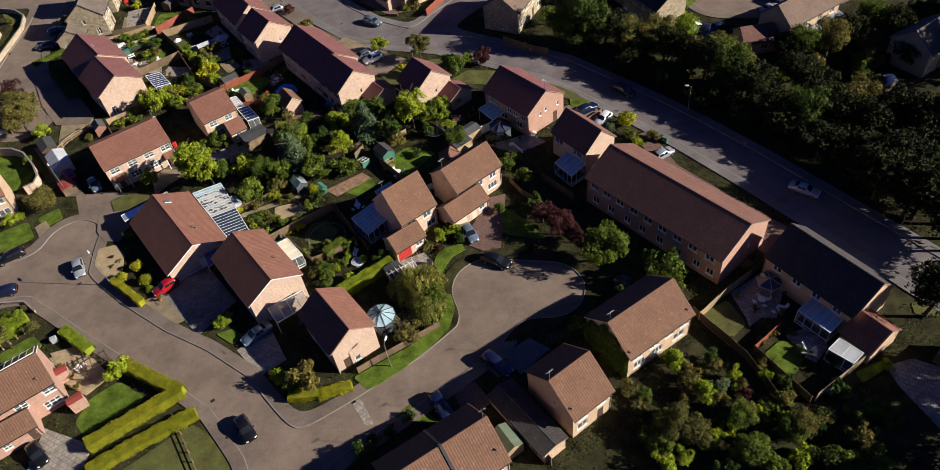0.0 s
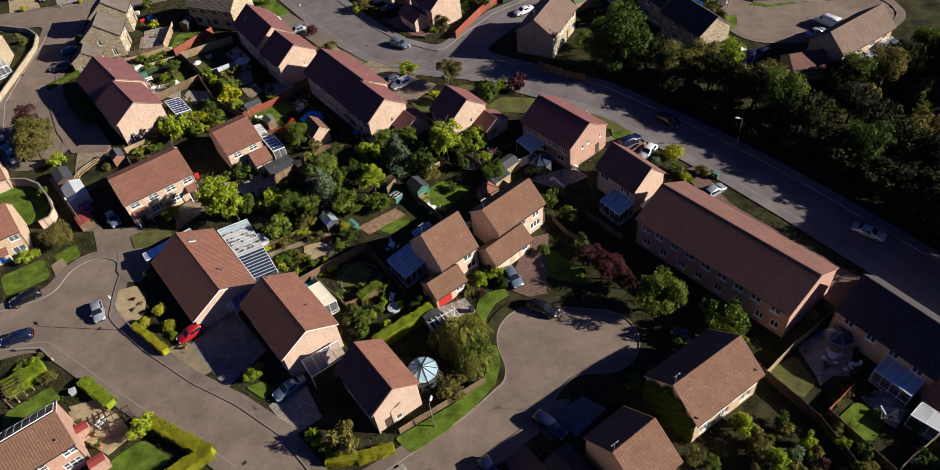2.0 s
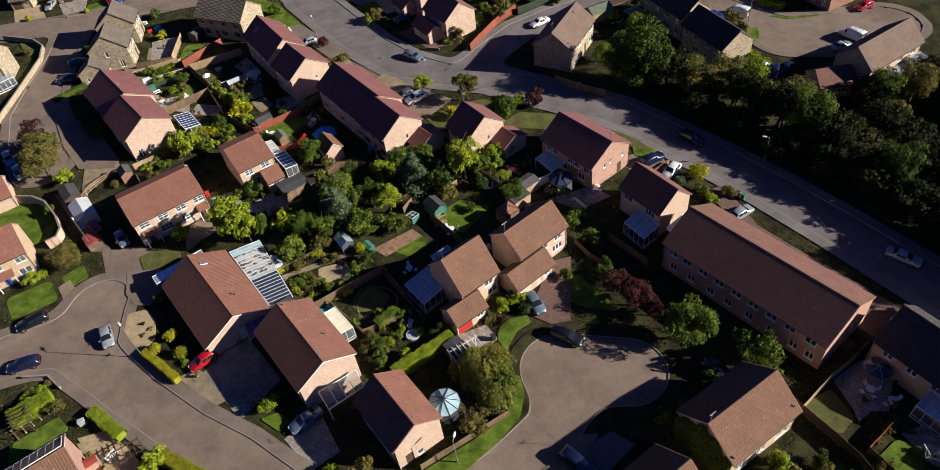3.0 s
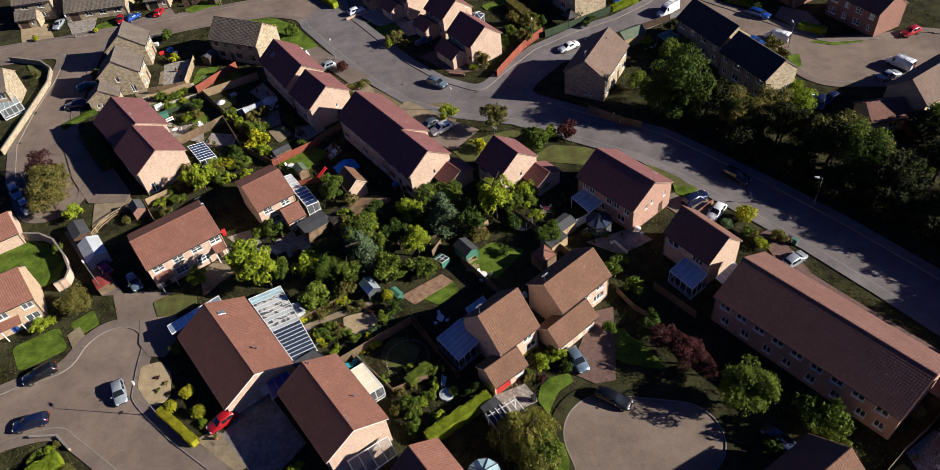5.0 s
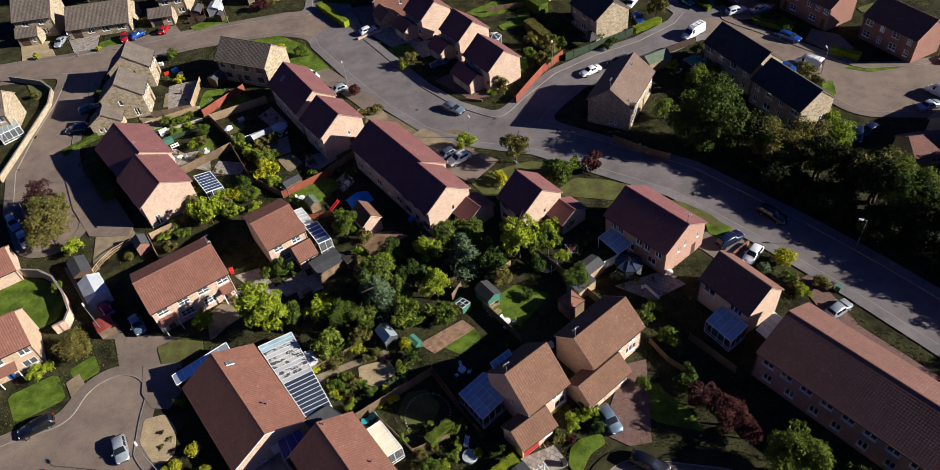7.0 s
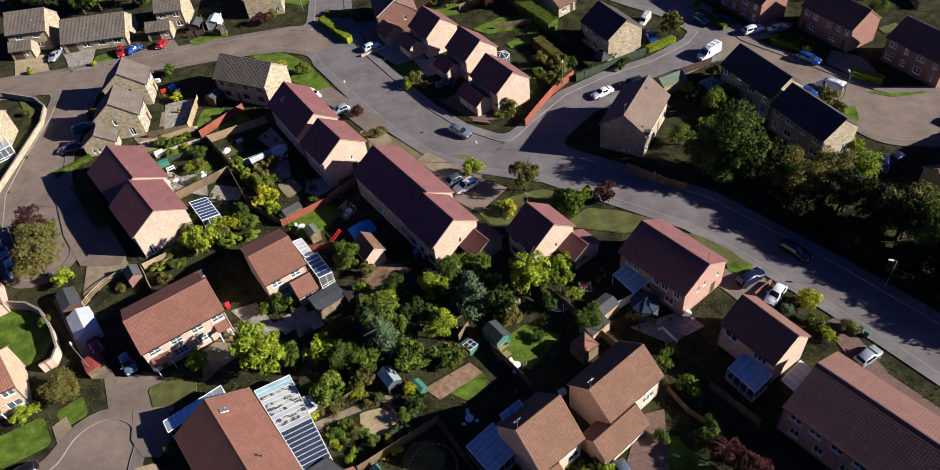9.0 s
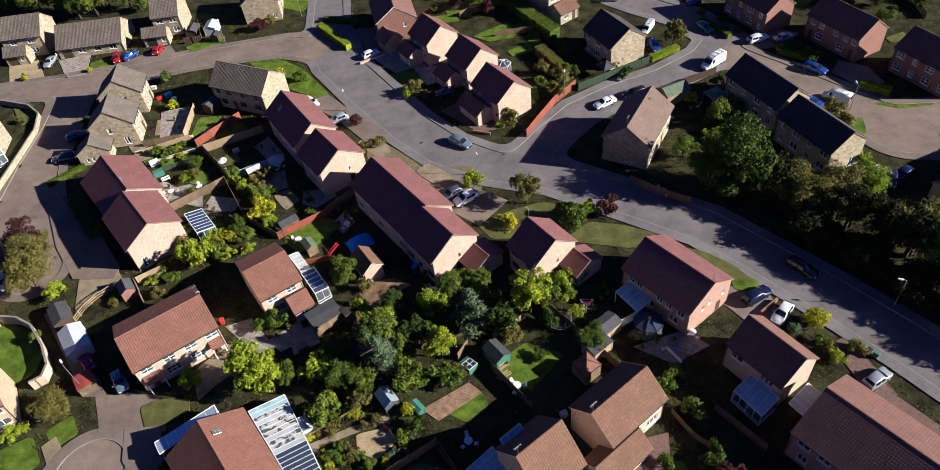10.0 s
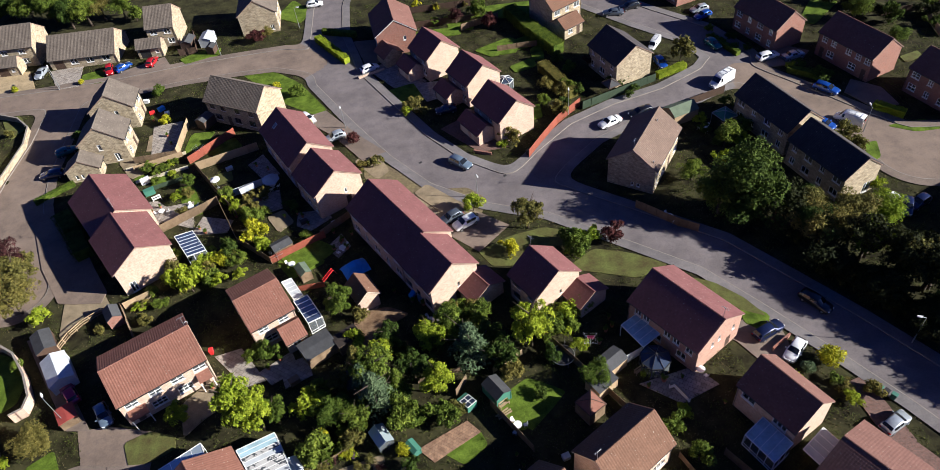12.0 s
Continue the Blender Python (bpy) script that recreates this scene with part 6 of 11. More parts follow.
lean_to([(18.2, 93.8), (16.0, 97.4), (13.5, 95.7), (15.6, 92.0)], 2.8, 2.2, 4, SKYPANE, "white-framed conservatory with a blue glass roof")
lean_to([(19.0, 93.0), (22.2, 95.4), (23.6, 93.4), (20.4, 90.9)], 2.8, 2.5, 4, POLYC, "grey polycarbonate roof between two houses", name="car_port", walls=False)
lean_to([(-44.9, 126.2), (-42.6, 122.6), (-41.4, 123.4), (-43.6, 127.0)], 2.5, 2.3, 5, POLYC, "white polycarbonate lean-to beside a house", walls=False)
lean_to([(-42.6, 122.3), (-40.0, 118.0), (-38.2, 119.2), (-40.8, 123.5)], 2.5, 2.2, 5, DARKGLASS, "glazed conservatory beside a small house")
lean_to([(-63.9, 138.2), (-60.7, 133.4), (-58.2, 134.9), (-61.4, 139.6)], 2.6, 2.2, 7, DARKGLASS, "striped white and blue glazed lean-to")
lean_to([(44.0, 58.8), (41.8, 62.8), (39.2, 61.1), (41.6, 57.2)], 2.7, 2.3, 5, [SKYPANE, SKYPANE, SKYPANE, POLYC, POLYC], "white-framed conservatory with pale roof panels")
lean_to([(42.3, 56.2), (44.1, 53.7), (42.4, 52.5), (40.4, 54.9)], 2.4, 2.3, 2, POLYC, "small flat pale-roofed brick outhouse", name="outhouse")
lean_to([(64.4, 123.6), (70.0, 126.6), (71.2, 124.2), (65.6, 121.2)], 2.6, 2.3, 6, POLYC, "grey polycarbonate lean-to behind a house", walls=False)
lean_to([(70.2, 126.7), (74.2, 128.9), (75.8, 126.0), (71.8, 123.8)], 2.8, 2.2, 5, ROOFGLASS, "white-framed conservatory behind a house")
lean_to([(-39.2, 87.2), (-36.3, 89.0), (-33.9, 87.0), (-37.0, 84.6)], 2.62, 2.5, 1, FELT, "dark felt flat roof between two houses", name="car_port", walls=False, framing=GUTTER)
polygon_roof(-15.0, 68.9, 2.1, 10, 2.2, 0.9, SKYPANE, GUTTER, "round conservatory with grey ribbed glass roof", "conservatory", "conservatory", walls=GLASS)
polygon_roof(5.9, 107.4, 2.0, 8, 2.1, 0.9, DARKGLASS, GUTTER, "eight-sided conservatory with a blue glass roof", "conservatory", "conservatory", yaw=20, walls=GLASS)
polygon_roof(-3.4, 101.6, 1.9, 4, 2.3, 0.9, T_RED, DARKW, "small square summerhouse with a red-brown roof", "summerhouse", "summerhouse", yaw=80, walls=FENCEW)
polygon_roof(29.5, 156.2, 2.2, 4, 2.1, 0.7, GREENP, STEEL, "teal fabric garden gazebo", yaw=70)
polygon_roof(12.0, 169.0, 1.9, 4, 2.1, 0.9, FELT, DARKW, "dark square garden gazebo", yaw=70)
polygon_roof(37.6, 66.6, 1.8, 6, 2.0, 0.6, DARKGLASS, STEEL, "dark blue garden canopy", yaw=20)
polygon_roof(-7.7, 174.0, 1.7, 6, 2.0, 0.7, DARKGLASS, UPVC, "small white-framed conservatory with a blue roof", "conservatory", "conservatory", walls=GLASS)

lean_to([(-111.0, 167.3), (-109.1, 167.8), (-104.3, 161.3), (-107.5, 158.6)], 2.8, 2.3, 4, ROOFGLASS, "white-framed conservatory beside a stone house")

# ---- trees and shrubs ----
plant("oval", LEAF_LIME, -44.6, 103.4, 1.25, 1.20, 801, "bright lime-green upright leafy tree in a back garden", "tree", name="tree")
plant("oval", LEAF_LIME, -48.4, 106.0, 1.15, 1.20, 802, "bright lime-green upright leafy tree in a back garden", "tree", name="tree")
plant("oval", LEAF_LIME, -46.8, 104.2, 1.35, 1.25, 1, "bright lime-green broad leafy tree in a back garden", "tree", name="tree")
plant("oval", LEAF_MID, -42.8, 104.4, 0.85, 1.00, 2, "mid-green upright leafy tree in a back garden", "tree", name="tree")
plant("oval", LEAF_LIME, -55.8, 105.6, 0.75, 0.90, 3, "bright lime-green upright leafy tree in a back garden", "tree", name="tree")
plant("shrub", LEAF_MID, -45.7, 114.9, 1.60, 1.10, 4, "mid-green rounded garden shrub in a back garden", "shrub", name="shrub")
plant("shrub", LEAF_MID, -47.9, 114.4, 1.30, 1.00, 5, "mid-green rounded garden shrub in a back garden", "shrub", name="shrub")
plant("oval", LEAF_MID, -30.3, 107.9, 1.35, 1.05, 6, "mid-green upright leafy tree in a back garden", "tree", name="tree")
plant("conifer", LEAF_BLUE, -29.6, 104.6, 1.70, 0.80, 7, "blue-green conical spruce in a back garden", "tree", name="tree")
plant("oval", LEAF_OLIVE, -34.9, 108.0, 0.75, 1.00, 8, "olive-brown upright leafy tree in a back garden", "tree", name="tree")
plant("broad", LEAF_MID, -35.4, 103.7, 0.75, 1.00, 9, "mid-green broad leafy tree in a back garden", "tree", name="tree")
plant("oval", LEAF_MID, -32.2, 102.4, 0.95, 0.90, 10, "mid-green upright leafy tree in a back garden", "tree", name="tree")
plant("shrub", LEAF_MID, -26.6, 102.5, 2.20, 1.10, 11, "mid-green rounded garden shrub in a back garden", "shrub", name="shrub")
plant("shrub", LEAF_MID, -37.3, 98.8, 2.20, 1.10, 12, "mid-green rounded garden shrub in a back garden", "shrub", name="shrub")
plant("shrub", LEAF_OLIVE, -33.0, 100.3, 1.50, 1.00, 13, "olive-brown rounded garden shrub in a back garden", "shrub", name="shrub")
plant("oval", LEAF_LIME, -29.7, 111.7, 0.90, 0.90, 14, "bright lime-green upright leafy tree in a back garden", "tree", name="tree")
plant("shrub", LEAF_LIME, -33.7, 115.1, 1.60, 1.00, 18, "bright lime-green rounded garden shrub in a back garden", "shrub", name="shrub")
plant("oval", LEAF_LIME, -22.9, 113.5, 1.05, 0.95, 19, "bright lime-green upright leafy tree in a back garden", "tree", name="tree")
plant("broad", LEAF_MID, -20.0, 116.7, 0.75, 1.00, 20, "mid-green broad leafy tree in a back garden", "tree", name="tree")
plant("oval", LEAF_MID, -16.3, 117.0, 0.95, 0.90, 21, "mid-green upright leafy tree in a back garden", "tree", name="tree")
plant("conifer", LEAF_BLUE, -17.6, 110.6, 1.75, 0.80, 22, "blue-green conical spruce in a back garden", "tree", name="tree")
plant("oval", LEAF_LIME, -22.0, 106.4, 1.05, 1.05, 23, "bright lime-green upright conifer in a back garden", "tree", name="conifer")
plant("shrub", LEAF_MID, -25.4, 102.8, 2.10, 1.00, 24, "mid-green rounded garden shrub in a back garden", "shrub", name="shrub")
plant("shrub", LEAF_MID, -21.6, 102.7, 1.80, 1.00, 25, "mid-green rounded garden shrub in a back garden", "shrub", name="shrub")
plant("shrub", LEAF_OLIVE, -19.5, 103.6, 1.10, 0.80, 26, "olive-brown rounded garden shrub in a back garden", "shrub", name="shrub")
plant("shrub", LEAF_DARK, -13.7, 110.0, 2.20, 1.20, 27, "dark green rounded garden shrub in a back garden", "shrub", name="shrub")
plant("oval", LEAF_LIME, -9.4, 112.5, 1.30, 1.25, 28, "bright lime-green upright leafy tree in a back garden", "tree", name="tree")
plant("shrub", LEAF_OLIVE, -12.7, 107.8, 1.50, 1.00, 29, "olive-brown rounded garden shrub in a back garden", "shrub", name="shrub")
plant("shrub", LEAF_LIME, -4.0, 116.1, 1.70, 1.00, 30, "bright lime-green rounded garden shrub in a back garden", "shrub", name="shrub")
plant("shrub", LEAF_MID, -6.1, 114.5, 1.50, 1.10, 31, "mid-green rounded garden shrub in a back garden", "shrub", name="shrub")
plant("shrub", LEAF_MID, -1.9, 117.8, 1.60, 1.00, 32, "mid-green rounded garden shrub in a back garden", "shrub", name="shrub")
plant("shrub", LEAF_LIME, -3.3, 111.4, 1.10, 1.00, 33, "bright lime-green rounded garden shrub in a back garden", "shrub", name="shrub")
plant("broad", LEAF_MID, -1.8, 106.1, 0.62, 0.85, 34, "mid-green broad leafy tree in a back garden", "tree", name="tree")
plant("oval", LEAF_DARK, -15.2, 112.9, 1.00, 0.90, 35, "dark green upright leafy tree in a back garden", "tree", name="tree")
plant("oval", LEAF_DARK, -25.2, 109.0, 1.00, 0.90, 36, "dark green upright leafy tree in a back garden", "tree", name="tree")
plant("oval", LEAF_DARK, -28.8, 114.4, 0.90, 1.00, 37, "dark green upright leafy tree in a back garden", "tree", name="tree")
plant("low", LEAF_YEL, -39.2, 96.0, 0.90, 1.00, 38, "golden-yellow low spreading shrub in a planted border", "shrub", name="shrub")
plant("shrub", LEAF_LIME, -40.4, 96.5, 0.90, 1.00, 39, "bright lime-green rounded garden shrub in a planted border", "shrub", name="shrub")
plant("low", LEAF_RED, -35.5, 98.1, 0.80, 1.00, 40, "dark red low spreading shrub in a planted border", "shrub", name="shrub")
plant("low", LEAF_YEL, -33.6, 98.7, 0.90, 1.00, 41, "golden-yellow low spreading shrub in a planted border", "shrub", name="shrub")
plant("shrub", LEAF_MID, -36.0, 92.8, 1.00, 0.80, 42, "mid-green rounded garden shrub in a planted border", "shrub", name="shrub")
plant("shrub", LEAF_OLIVE, -33.7, 92.9, 0.80, 0.80, 43, "olive-brown rounded garden shrub in a planted border", "shrub", name="shrub")
plant("shrub", LEAF_MID, -34.9, 94.3, 0.80, 0.90, 45, "mid-green rounded garden shrub in a planted border", "shrub", name="shrub")
plant("low", LEAF_RED, -33.4, 94.0, 0.70, 1.00, 47, "dark red low spreading shrub in a planted border", "shrub", name="shrub")
plant("low", LEAF_YEL, -29.4, 91.6, 0.90, 1.00, 48, "golden-yellow low spreading shrub in a planted border", "shrub", name="shrub")
plant("low", LEAF_BLUE, -28.3, 92.5, 1.00, 1.00, 49, "blue-green low spreading shrub in a planted border", "shrub", name="shrub")
plant("shrub", LEAF_YEL, -28.4, 89.9, 0.75, 0.90, 50, "golden-yellow rounded garden shrub in a planted border", "shrub", name="shrub")
plant("low", LEAF_YEL, -29.9, 89.5, 0.70, 1.00, 51, "golden-yellow low spreading shrub in a planted border", "shrub", name="shrub")
plant("ball", LEAF_LIME, -34.0, 89.5, 1.10, 1.00, 52, "bright lime-green clipped ball shrub in a planted border", "shrub", name="shrub")
plant("ball", LEAF_YEL, -26.6, 98.4, 1.50, 1.00, 53, "golden-yellow clipped ball shrub in a planted border", "shrub", name="shrub")
plant("shrub", LEAF_MID, -27.2, 94.5, 0.90, 1.00, 54, "mid-green rounded garden shrub in a planted border", "shrub", name="shrub")
plant("shrub", LEAF_DARK, -25.6, 96.0, 1.20, 1.00, 55, "dark green rounded garden shrub in a planted border", "shrub", name="shrub")
plant("low", LEAF_OLIVE, -30.6, 97.6, 1.00, 1.00, 56, "olive-brown low spreading shrub in a planted border", "shrub", name="shrub")
plant("low", LEAF_OLIVE, -36.3, 96.8, 1.10, 1.00, 57, "olive-brown low spreading shrub in a planted border", "shrub", name="shrub")
plant("low", LEAF_OLIVE, -38.4, 97.1, 1.00, 1.00, 58, "olive-brown low spreading shrub in a planted border", "shrub", name="shrub")
plant("low", LEAF_MID, -37.7, 98.5, 1.00, 1.00, 59, "mid-green low spreading shrub in a planted border", "shrub", name="shrub")
plant("low", LEAF_OLIVE, -32.2, 96.9, 0.80, 1.00, 60, "olive-brown low spreading shrub in a planted border", "shrub", name="shrub")
plant("low", LEAF_RED, -29.4, 96.5, 0.70, 1.00, 61, "dark red low spreading shrub in a planted border", "shrub", name="shrub")
plant("shrub", LEAF_MID, -31.2, 91.4, 0.80, 0.80, 62, "mid-green rounded garden shrub in a planted border", "shrub", name="shrub")
plant("shrub", LEAF_MID, -21.0, 81.1, 0.84, 0.90, 63, "mid-green rounded garden shrub in a dense cottage garden", "shrub", name="shrub")
plant("shrub", LEAF_LIME, -20.4, 82.5, 0.72, 0.90, 64, "bright lime-green rounded garden shrub in a dense cottage garden", "shrub", name="shrub")
plant("ball", LEAF_LIME, -18.0, 81.4, 1.02, 1.00, 65, "bright lime-green clipped ball shrub in a dense cottage garden", "shrub", name="shrub")
plant("shrub", LEAF_MID, -23.9, 80.1, 1.02, 1.00, 66, "mid-green rounded garden shrub in a dense cottage garden", "shrub", name="shrub")
plant("shrub", LEAF_LIME, -22.0, 80.4, 0.78, 0.80, 67, "bright lime-green rounded garden shrub in a dense cottage garden", "shrub", name="shrub")
plant("shrub", LEAF_DARK, -14.9, 81.0, 1.30, 1.00, 68, "dark green rounded garden shrub in a dense cottage garden", "shrub", name="shrub")
plant("shrub", LEAF_OLIVE, -24.8, 82.0, 0.72, 0.90, 69, "olive-brown rounded garden shrub in a dense cottage garden", "shrub", name="shrub")
plant("low", LEAF_OLIVE, -23.2, 83.1, 0.72, 1.00, 70, "olive-brown low spreading shrub in a dense cottage garden", "shrub", name="shrub")
plant("shrub", LEAF_MID, -23.2, 78.6, 1.00, 1.00, 71, "mid-green rounded garden shrub in a dense cottage garden", "shrub", name="shrub")
plant("shrub", LEAF_LIME, -21.0, 76.0, 0.80, 0.90, 72, "bright lime-green rounded garden shrub in a dense cottage garden", "shrub", name="shrub")
plant("shrub", LEAF_OLIVE, -25.5, 79.9, 0.90, 0.90, 73, "olive-brown rounded garden shrub in a dense cottage garden", "shrub", name="shrub")
plant("shrub", LEAF_MID, -23.1, 76.5, 1.00, 1.00, 74, "mid-green rounded garden shrub in a dense cottage garden", "shrub", name="shrub")
plant("shrub", LEAF_LIME, -6.0, 83.8, 1.20, 0.90, 75, "bright lime-green rounded garden shrub in a front garden", "shrub", name="shrub")
plant("shrub", LEAF_LIME, -3.9, 84.6, 1.15, 1.00, 76, "bright lime-green rounded garden shrub in a front garden", "shrub", name="shrub")
plant("low", LEAF_YEL, -7.9, 86.4, 0.80, 1.00, 77, "golden-yellow low spreading shrub in a front garden", "shrub", name="shrub")
plant("low", LEAF_OLIVE, -6.6, 85.6, 1.00, 1.00, 78, "olive-brown low spreading shrub in a front garden", "shrub", name="shrub")
plant("low", LEAF_OLIVE, -8.2, 82.3, 1.00, 1.00, 79, "olive-brown low spreading shrub in a front garden", "shrub", name="shrub")
plant("low", LEAF_RED, -6.7, 81.8, 0.80, 1.00, 80, "dark red low spreading shrub in a front garden", "shrub", name="shrub")
plant("ball", LEAF_DARK, -3.2, 83.0, 1.30, 1.00, 81, "dark green clipped ball shrub in a front garden", "shrub", name="shrub")
plant("shrub", LEAF_MID, 3.3, 88.2, 1.00, 0.90, 82, "mid-green rounded garden shrub in a front garden", "shrub", name="shrub")
plant("oval", LEAF_MID, -7.9, 70.6, 1.00, 0.90, 86, "mid-green upright leafy tree in a front garden", "tree", name="tree")
plant("shrub", LEAF_OLIVE, -11.5, 66.0, 1.80, 0.80, 88, "olive-brown rounded garden shrub in a front garden", "shrub", name="shrub")
plant("shrub", LEAF_LIME, -29.0, 61.7, 1.20, 1.00, 90, "bright lime-green rounded garden shrub in a front garden", "shrub", name="shrub")
plant("shrub", LEAF_OLIVE, -24.7, 60.4, 2.00, 1.10, 91, "olive-brown rounded garden shrub in a front garden", "shrub", name="shrub")
plant("shrub", LEAF_MID, -26.6, 60.4, 1.40, 1.00, 92, "mid-green rounded garden shrub in a front garden", "shrub", name="shrub")
plant("shrub", LEAF_LIME, -37.6, 72.3, 1.20, 1.20, 93, "bright lime-green rounded garden shrub in a front garden", "shrub", name="shrub")
plant("ball", LEAF_HEDGE, -53.6, 85.8, 1.50, 1.00, 94, "yellow-green clipped ball shrub in a front garden", "shrub", name="shrub")
plant("ball", LEAF_HEDGE, -55.5, 83.8, 1.50, 1.00, 95, "yellow-green clipped ball shrub in a front garden", "shrub", name="shrub")
plant("ball", LEAF_HEDGE, -51.5, 82.5, 1.60, 1.00, 96, "yellow-green clipped ball shrub in a front garden", "shrub", name="shrub")
plant("low", LEAF_RED, -58.8, 89.1, 0.40, 1.00, 97, "dark red low spreading shrub in a front garden", "shrub", name="shrub")
plant("low", LEAF_OLIVE, -57.3, 88.0, 0.45, 1.00, 98, "olive-brown low spreading shrub in a front garden", "shrub", name="shrub")
plant("low", LEAF_RED, -56.5, 89.0, 0.40, 1.00, 99, "dark red low spreading shrub in a front garden", "shrub", name="shrub")
plant("low", LEAF_OLIVE, -58.3, 87.0, 0.45, 1.00, 100, "olive-brown low spreading shrub in a front garden", "shrub", name="shrub")
plant("low", LEAF_RED, -56.6, 86.4, 0.40, 1.00, 101, "dark red low spreading shrub in a front garden", "shrub", name="shrub")
plant("low", LEAF_DARK, -55.6, 89.5, 0.50, 1.00, 102, "dark green low spreading shrub in a front garden", "shrub", name="shrub")
plant("shrub", LEAF_MID, -56.8, 93.3, 1.00, 0.80, 103, "mid-green rounded garden shrub in a front garden", "shrub", name="shrub")
plant("low", LEAF_LIME, -50.5, 80.8, 0.90, 1.00, 104, "bright lime-green low spreading shrub in a front garden", "shrub", name="shrub")
plant("shrub", LEAF_LIME, -51.1, 66.1, 1.60, 1.10, 105, "bright lime-green rounded garden shrub beside a boundary wall", "shrub", name="shrub")
plant("shrub", LEAF_OLIVE, -66.9, 76.1, 1.10, 0.90, 106, "olive-brown rounded garden shrub beside a boundary wall", "shrub", name="shrub")
plant("broad", LEAF_OLIVE, -73.9, 103.6, 0.88, 0.60, 107, "olive-brown broad leafy tree beside a boundary wall", "tree", name="tree")
plant("shrub", LEAF_LIME, -79.1, 100.4, 1.40, 0.80, 108, "bright lime-green rounded garden shrub beside a boundary wall", "shrub", name="shrub")
plant("low", LEAF_LIME, -78.0, 101.5, 1.00, 1.00, 109, "bright lime-green low spreading shrub beside a boundary wall", "shrub", name="shrub")
plant("shrub", LEAF_MID, -81.3, 116.1, 0.90, 1.30, 114, "mid-green rounded garden shrub beside a boundary wall", "shrub", name="shrub")
plant("shrub", LEAF_MID, -74.8, 158.9, 1.12, 0.80, 116, "mid-green rounded garden shrub in a back garden", "shrub", name="shrub")
plant("shrub", LEAF_MID, -72.0, 159.1, 1.05, 0.80, 117, "mid-green rounded garden shrub in a back garden", "shrub", name="shrub")
plant("shrub", LEAF_MID, -72.3, 155.3, 0.91, 0.80, 118, "mid-green rounded garden shrub in a back garden", "shrub", name="shrub")
plant("shrub", LEAF_LIME, -70.8, 160.4, 0.77, 0.80, 119, "bright lime-green rounded garden shrub in a back garden", "shrub", name="shrub")
plant("oval", LEAF_MID, -65.6, 153.6, 0.60, 0.80, 120, "mid-green upright leafy tree in a back garden", "tree", name="tree")
plant("shrub", LEAF_LIME, -67.2, 150.1, 1.10, 0.90, 121, "bright lime-green rounded garden shrub in a back garden", "shrub", name="shrub")
plant("shrub", LEAF_OLIVE, -65.0, 146.3, 1.00, 0.90, 122, "olive-brown rounded garden shrub in a back garden", "shrub", name="shrub")
plant("shrub", LEAF_YEL, -50.7, 137.4, 2.00, 1.20, 123, "golden-yellow rounded garden shrub in a back garden", "shrub", name="shrub")
plant("shrub", LEAF_YEL, -52.8, 141.6, 1.20, 1.00, 124, "golden-yellow rounded garden shrub in a back garden", "shrub", name="shrub")
plant("shrub", LEAF_LIME, -49.5, 135.5, 1.50, 1.00, 125, "bright lime-green rounded garden shrub in a back garden", "shrub", name="shrub")
plant("shrub", LEAF_LIME, -55.5, 145.4, 1.30, 0.90, 126, "bright lime-green rounded garden shrub in a back garden", "shrub", name="shrub")
plant("shrub", LEAF_MID, -58.1, 149.2, 1.30, 0.90, 127, "mid-green rounded garden shrub in a back garden", "shrub", name="shrub")
plant("shrub", LEAF_OLIVE, -53.6, 145.9, 1.20, 0.90, 128, "olive-brown rounded garden shrub in a back garden", "shrub", name="shrub")
plant("shrub", LEAF_MID, -50.7, 144.1, 1.20, 0.80, 129, "mid-green rounded garden shrub in a back garden", "shrub", name="shrub")
plant("shrub", LEAF_DARK, -55.1, 135.4, 1.60, 1.10, 130, "dark green rounded garden shrub in a back garden", "shrub", name="shrub")
plant("shrub", LEAF_YEL, -55.9, 133.7, 1.40, 0.90, 131, "golden-yellow rounded garden shrub in a back garden", "shrub", name="shrub")
plant("shrub", LEAF_LIME, -58.5, 132.7, 1.60, 1.00, 132, "bright lime-green rounded garden shrub in a back garden", "shrub", name="shrub")
plant("shrub", LEAF_LIME, -59.4, 128.3, 2.20, 1.50, 133, "bright lime-green rounded garden shrub in a back garden", "shrub", name="shrub")
plant("shrub", LEAF_OLIVE, -62.9, 132.7, 1.50, 1.00, 134, "olive-brown rounded garden shrub in a back garden", "shrub", name="shrub")
plant("low", LEAF_MID, -42.8, 137.3, 1.50, 1.00, 135, "mid-green low spreading shrub in a back garden", "shrub", name="shrub")
plant("shrub", LEAF_DARK, -46.1, 144.7, 1.30, 0.90, 136, "dark green rounded garden shrub in a back garden", "shrub", name="shrub")
plant("shrub", LEAF_MID, -57.1, 130.1, 1.40, 1.00, 137, "mid-green rounded garden shrub in a back garden", "shrub", name="shrub")
plant("oval", LEAF_MID, -36.0, 121.0, 1.15, 0.90, 138, "mid-green upright leafy tree in a back garden", "tree", name="tree")
plant("shrub", LEAF_OLIVE, -33.0, 119.8, 1.20, 1.00, 139, "olive-brown rounded garden shrub in a back garden", "shrub", name="shrub")
plant("shrub", LEAF_OLIVE, -65.3, 122.9, 1.20, 0.90, 140, "olive-brown rounded garden shrub in a back garden", "shrub", name="shrub")
plant("shrub", LEAF_LIME, -67.0, 125.7, 1.00, 0.80, 141, "bright lime-green rounded garden shrub in a back garden", "shrub", name="shrub")
